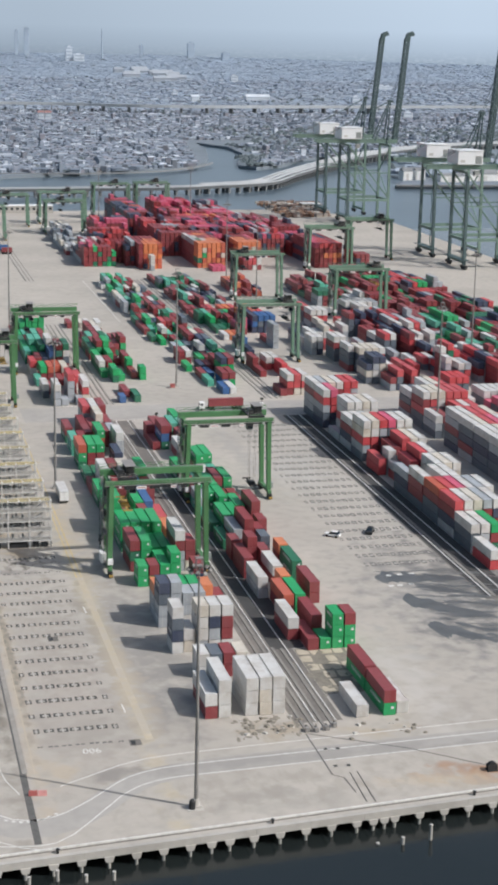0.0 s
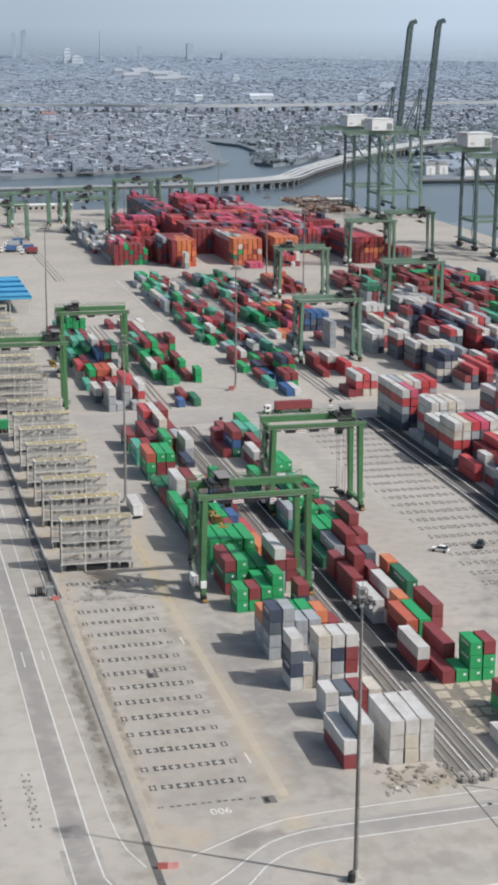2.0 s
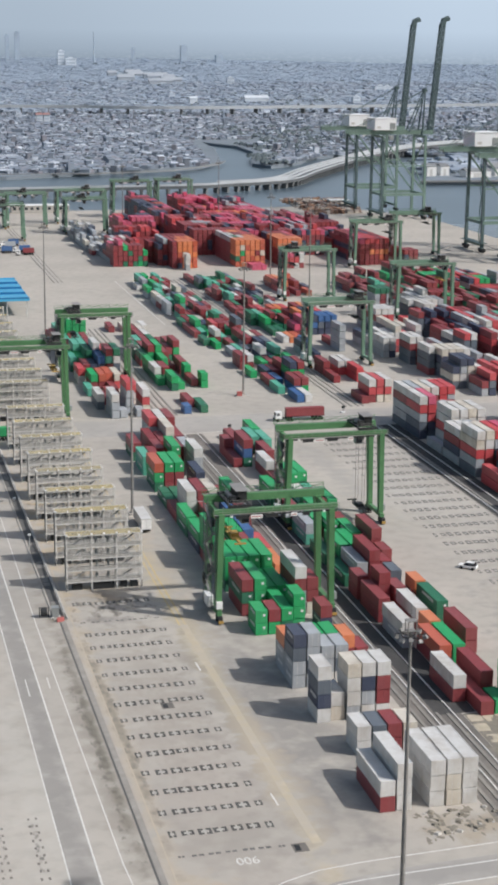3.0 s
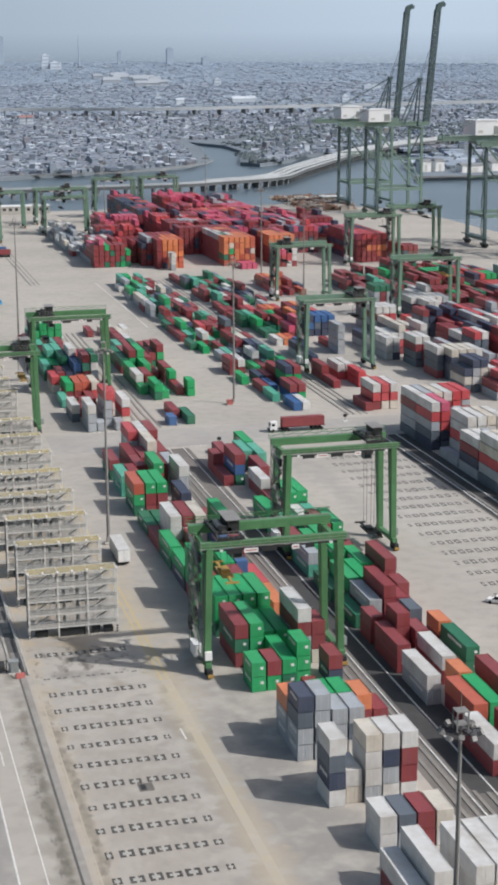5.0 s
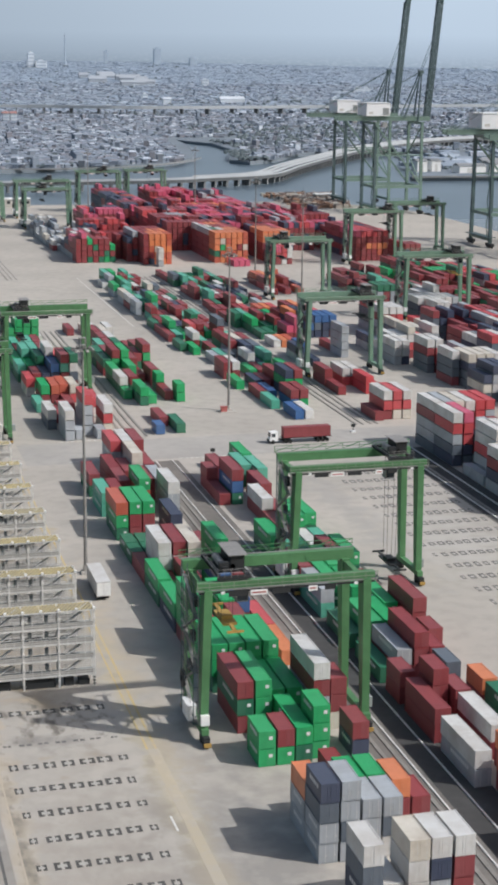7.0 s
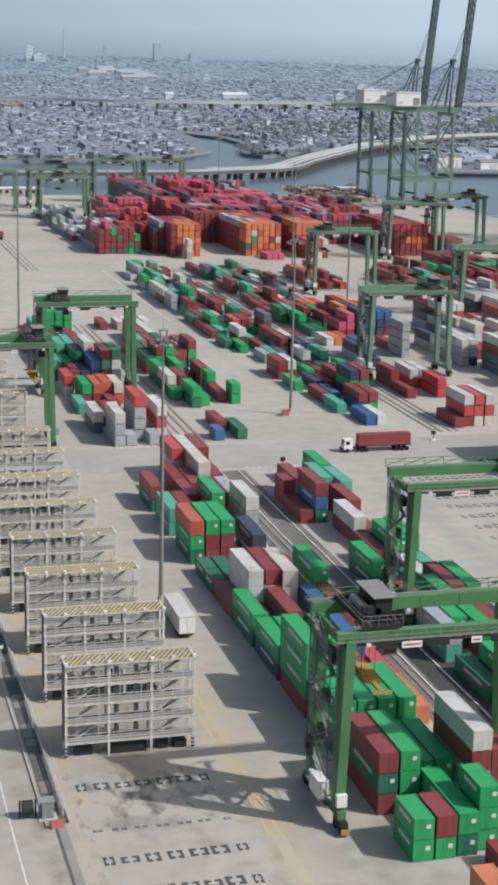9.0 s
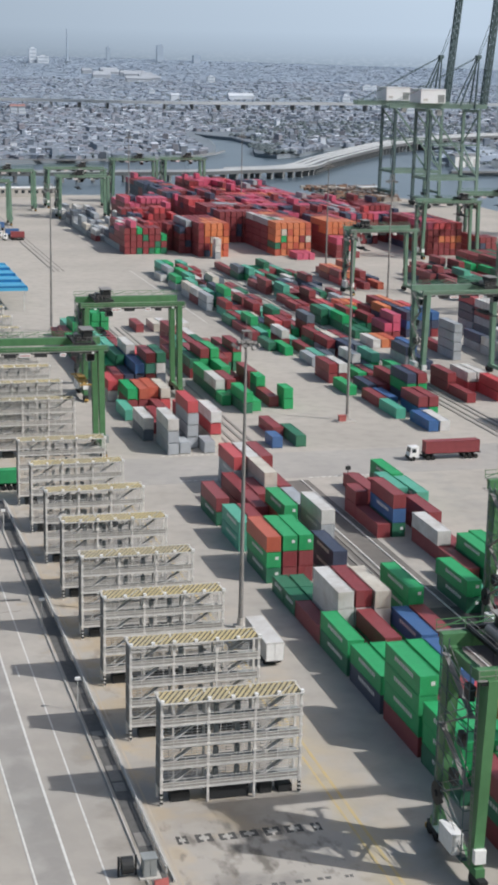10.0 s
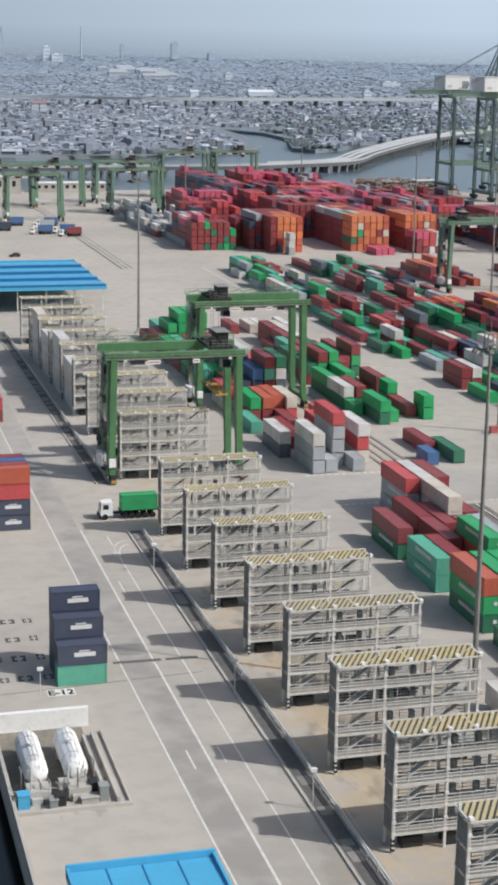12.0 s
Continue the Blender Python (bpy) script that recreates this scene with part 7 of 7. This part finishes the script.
def puddle(x0, y0, x1, y1, w0, w1, seed, z=0.01):
    """A tongue of water: blunt and wide where it lies deep, running out in a thin ragged tail."""
    rng = random.Random(seed)
    n, length = 26, math.hypot(x1 - x0, y1 - y0)
    near, far = [], []
    p, q = rng.uniform(0, 6), rng.uniform(0, 6)
    for i in range(n + 1):
        u = i / n
        w = (w0 + (w1 - w0) * min(1.0, u * 1.15)) * min(1.0, 4.0 * math.sqrt(u) * 0.6 + 0.1) * (1.0 if u < 0.9 else (1.02 - u) / 0.12)
        k = 1 + 0.25 * math.sin(u * length * 0.9 + p) + rng.uniform(-0.22, 0.22)
        g = 1 + 0.25 * math.sin(u * length * 1.3 + q) + rng.uniform(-0.22, 0.22)
        x, y = x0 + (x1 - x0) * u, y0 + (y1 - y0) * u + 0.5 * math.sin(u * 5 + p)
        near.append((x, y - 0.5 * w * k, z))
        far.append((x, y + 0.5 * w * g, z))
    ob = setting("puddle", Shape().faces(near + far, [(i, i + 1, n + 2 + i, n + 1 + i) for i in range(n)]), M_POOL, "shallow puddle on the worn concrete", "puddle")


for i, (x0, y0, x1, y1, w0, w1) in enumerate(((117.5, 352.8, 140.0, 350.0, 9.6, 3.4), (118.4, 358.2, 138.2, 355.8, 0.9, 0.7), (119.2, 336.6, 136.5, 323.8, 11.5, 2.8), (119.2, 319.3, 131.5, 308.5, 11.5, 3.4),
                                              (125.5, 346.4, 141.5, 335.0, 2.2, 1.4), (128.0, 334.2, 139.0, 330.4, 1.8, 1.2), (124.3, 329.4, 133.5, 323.6, 1.2, 0.8), (125.8, 320.0, 134.0, 313.8, 3.0, 1.4), (130.0, 345.5, 140.0, 343.5, 0.8, 0.6), (128.5, 339.8, 138.0, 337.2, 0.7, 0.5))):
    puddle(x0, y0, x1, y1, w0, w1, 100 + i, 0.008 + 0.0006 * i)
prng = random.Random(64)
streaks = Shape()
for i in range(70):
    x0, y0 = prng.uniform(121, 141), prng.uniform(308, 356)
    if x0 - 118 < (330 - y0) * 0.25:
        x0 += 8
    n, wide, long = 9, prng.uniform(0.15, 0.75), prng.uniform(3, 11)
    near, far = [], []
    for k in range(n + 1):
        u = k / n
        e = wide * math.sin(math.pi * min(1, u * 0.92 + 0.08)) * prng.uniform(0.5, 1.2) + 0.03
        cy = y0 - long * u * 0.3 + 0.35 * math.sin(u * 6 + i)
        near.append((x0 + long * u, cy - e, 0.02 + 0.0002 * i))
        far.append((x0 + long * u, cy + e, 0.02 + 0.0002 * i))
    streaks.faces(near + far, [(k, k + 1, n + 2 + k, n + 1 + k) for k in range(n)])
tagged(part("wet_streaks", streaks, M_POOL), "thin dark wet streaks running over worn concrete", "wet patches", kind="stuff")
for i, (x, y) in enumerate(((121.4, 354.6), (124.3, 354.9), (127.4, 355.0), (119.6, 347.0), (121.9, 347.2), (124.8, 347.5))):
    line([(x - 0.65, y), (x + 0.65, y)], 1.0, "slot_pad", M_LINE, "pale concrete pad standing out of a puddle")

# worn sandy slabs between the runway and the stacks
M_SLAB = material("sandy_slab", (0.5, 0.44, 0.34), 0.9, fine=0.4, fine_scale=0.7, broad=0.4, broad_scale=0.3, per_object=0.35, tint=(0.3, 0.26, 0.2))
slabs = setting("paving_slabs", Shape().ribbon([(92.4, 286.5), (92.4, 311.5)], 13.0, 0.0, 0.007), M_DIRT, "sandy worn slabs with dark dirty joints between the stacks", "paving")
me_slab = Shape().faces([(-1.15, -1.8, 0.012), (-0.4, -1.95, 0.012), (1.1, -1.85, 0.012), (1.2, 0.2, 0.012), (1.1, 1.85, 0.012), (-0.2, 1.95, 0.012), (-1.2, 1.75, 0.012), (-1.25, -0.3, 0.012)], [tuple(range(8))]).mesh("slab", M_SLAB)
rng = random.Random(5)
for r in range(6):
    for c in range(5):
        if rng.random() < 0.3:
            continue
        part("slab", me_slab, M_SLAB, slabs).matrix_world = pose(87.3 + c * 2.6 + rng.uniform(-0.25, 0.25), 288.5 + r * 4.2 + rng.uniform(-0.4, 0.4), 0.0002 * c, 0, 0, rng.uniform(-5, 5) + 180 * rng.randint(0, 1)) @ Matrix.Diagonal((rng.uniform(0.8, 1.05), rng.uniform(0.75, 1.05), 1, 1))


# marker posts by the stack ends and the feeder pillar at the mast foot
for x, y in ((94.2, 331.4), (87.0, 346.9)):
    t = thing("marker_post", "short thick white marker post beside a container stack", "post", "marker posts", (x, y, 0))
    part("post", Shape().tube((0, 0, 0), (0, 0, 2.3), 0.26, 0.24, 10), M_WHITE, t)
    part("base", Shape().box(-0.4, 0.4, -0.4, 0.4, 0, 0.15), M_CONC2, t)
t = thing("feeder_pillar", "dark rounded feeder pillar beside a mast foot", "feeder pillar", at=(50.2, 243.4, 0))
part("housing", Shape().tube((0, 0, 0.1), (0, 0, 1.5), 0.6, 0.5, 12).tube((0, 0, 1.5), (0, 0, 1.8), 0.5, 0.2, 12), M_DARK, t)
part("plinth", Shape().box(-0.9, 1.9, -1.0, 0.6, 0, 0.1), M_CONC2, t)

# heap of scrap and gear on the far quay
M_SCRAP = material("rusty_scrap", (0.3, 0.2, 0.15), 0.85, ramps=[(0.28, 0.17, 0.12), (0.4, 0.36, 0.32), (0.2, 0.14, 0.12), (0.5, 0.47, 0.43), (0.32, 0.2, 0.14), (0.15, 0.13, 0.12)])
sc = Shape()
rng = random.Random(31)
for i in range(420):
    x, y = rng.uniform(303, 352), rng.uniform(1150, 1250)
    if x > 312 + (y - 1150) * 0.5:
        x -= 14
    w, d, h = rng.uniform(0.6, 3.0), rng.uniform(0.6, 3.5), rng.uniform(0.5, 3.2)
    if rng.random() < 0.25:
        sc.beam((x, y, 0), (x + rng.uniform(-3, 3), y + rng.uniform(-3, 3), rng.uniform(1.5, 5)), 0.3)
    else:
        sc.box(x - w, x + w, y - d, y + d, 0, h)
tagged(part("scrap_heap", sc, M_SCRAP), "brown heap of scrap, crates and gear on the far quay", "scrap", kind="stuff")


# dirt and weeds along the lane edge, and on the worn concrete by the runway ends
def dirt_patch(s, rng, x, y, rx, ry, z):
    n = 14
    a0 = rng.uniform(0, 6)
    pts = []
    for i in range(n):
        a = 2 * math.pi * i / n
        k = 1 + 0.25 * math.sin(2 * a + a0) + 0.2 * math.sin(5 * a) + rng.uniform(-0.25, 0.25)
        pts.append((x + rx * k * math.cos(a), y + ry * k * math.sin(a), z))
    s.faces(pts, [tuple(range(n))])


rng = random.Random(12)
dp = Shape()
for i in range(46):
    dirt_patch(dp, rng, rng.uniform(64, 78), rng.uniform(268.5, 277.5), rng.uniform(0.15, 0.6), rng.uniform(0.2, 0.9), 0.014 + 0.00005 * i)
for i in range(30):
    dirt_patch(dp, rng, rng.uniform(84, 100), rng.uniform(284, 309), rng.uniform(0.2, 0.8), rng.uniform(0.3, 1.2), 0.018 + 0.00005 * i)
for i in range(40):
    dirt_patch(dp, rng, rng.uniform(72, 85), rng.uniform(268, 312), rng.uniform(0.1, 0.35), rng.uniform(0.3, 1.2), 0.012 + 0.00004 * i)
tagged(part("dirt", dp, M_DIRT), "dark patches of dirt and weeds on the concrete", "dirt", kind="stuff")

# square covers among the slots
for x, y in ((36.2, 326.5), (45.1, 271.3)):
    t = thing("pit_cover", "dark square pit cover between the container slots", "pit cover", "pit covers", (x, y, 0))
    part("lid", Shape().box(-1.1, 1.1, -1.3, 1.3, 0, 0.03), M_BED, t)
    part("grating", Shape().box(-0.8, 0.0, -0.9, 0.9, 0.03, 0.06), M_DARK, t)
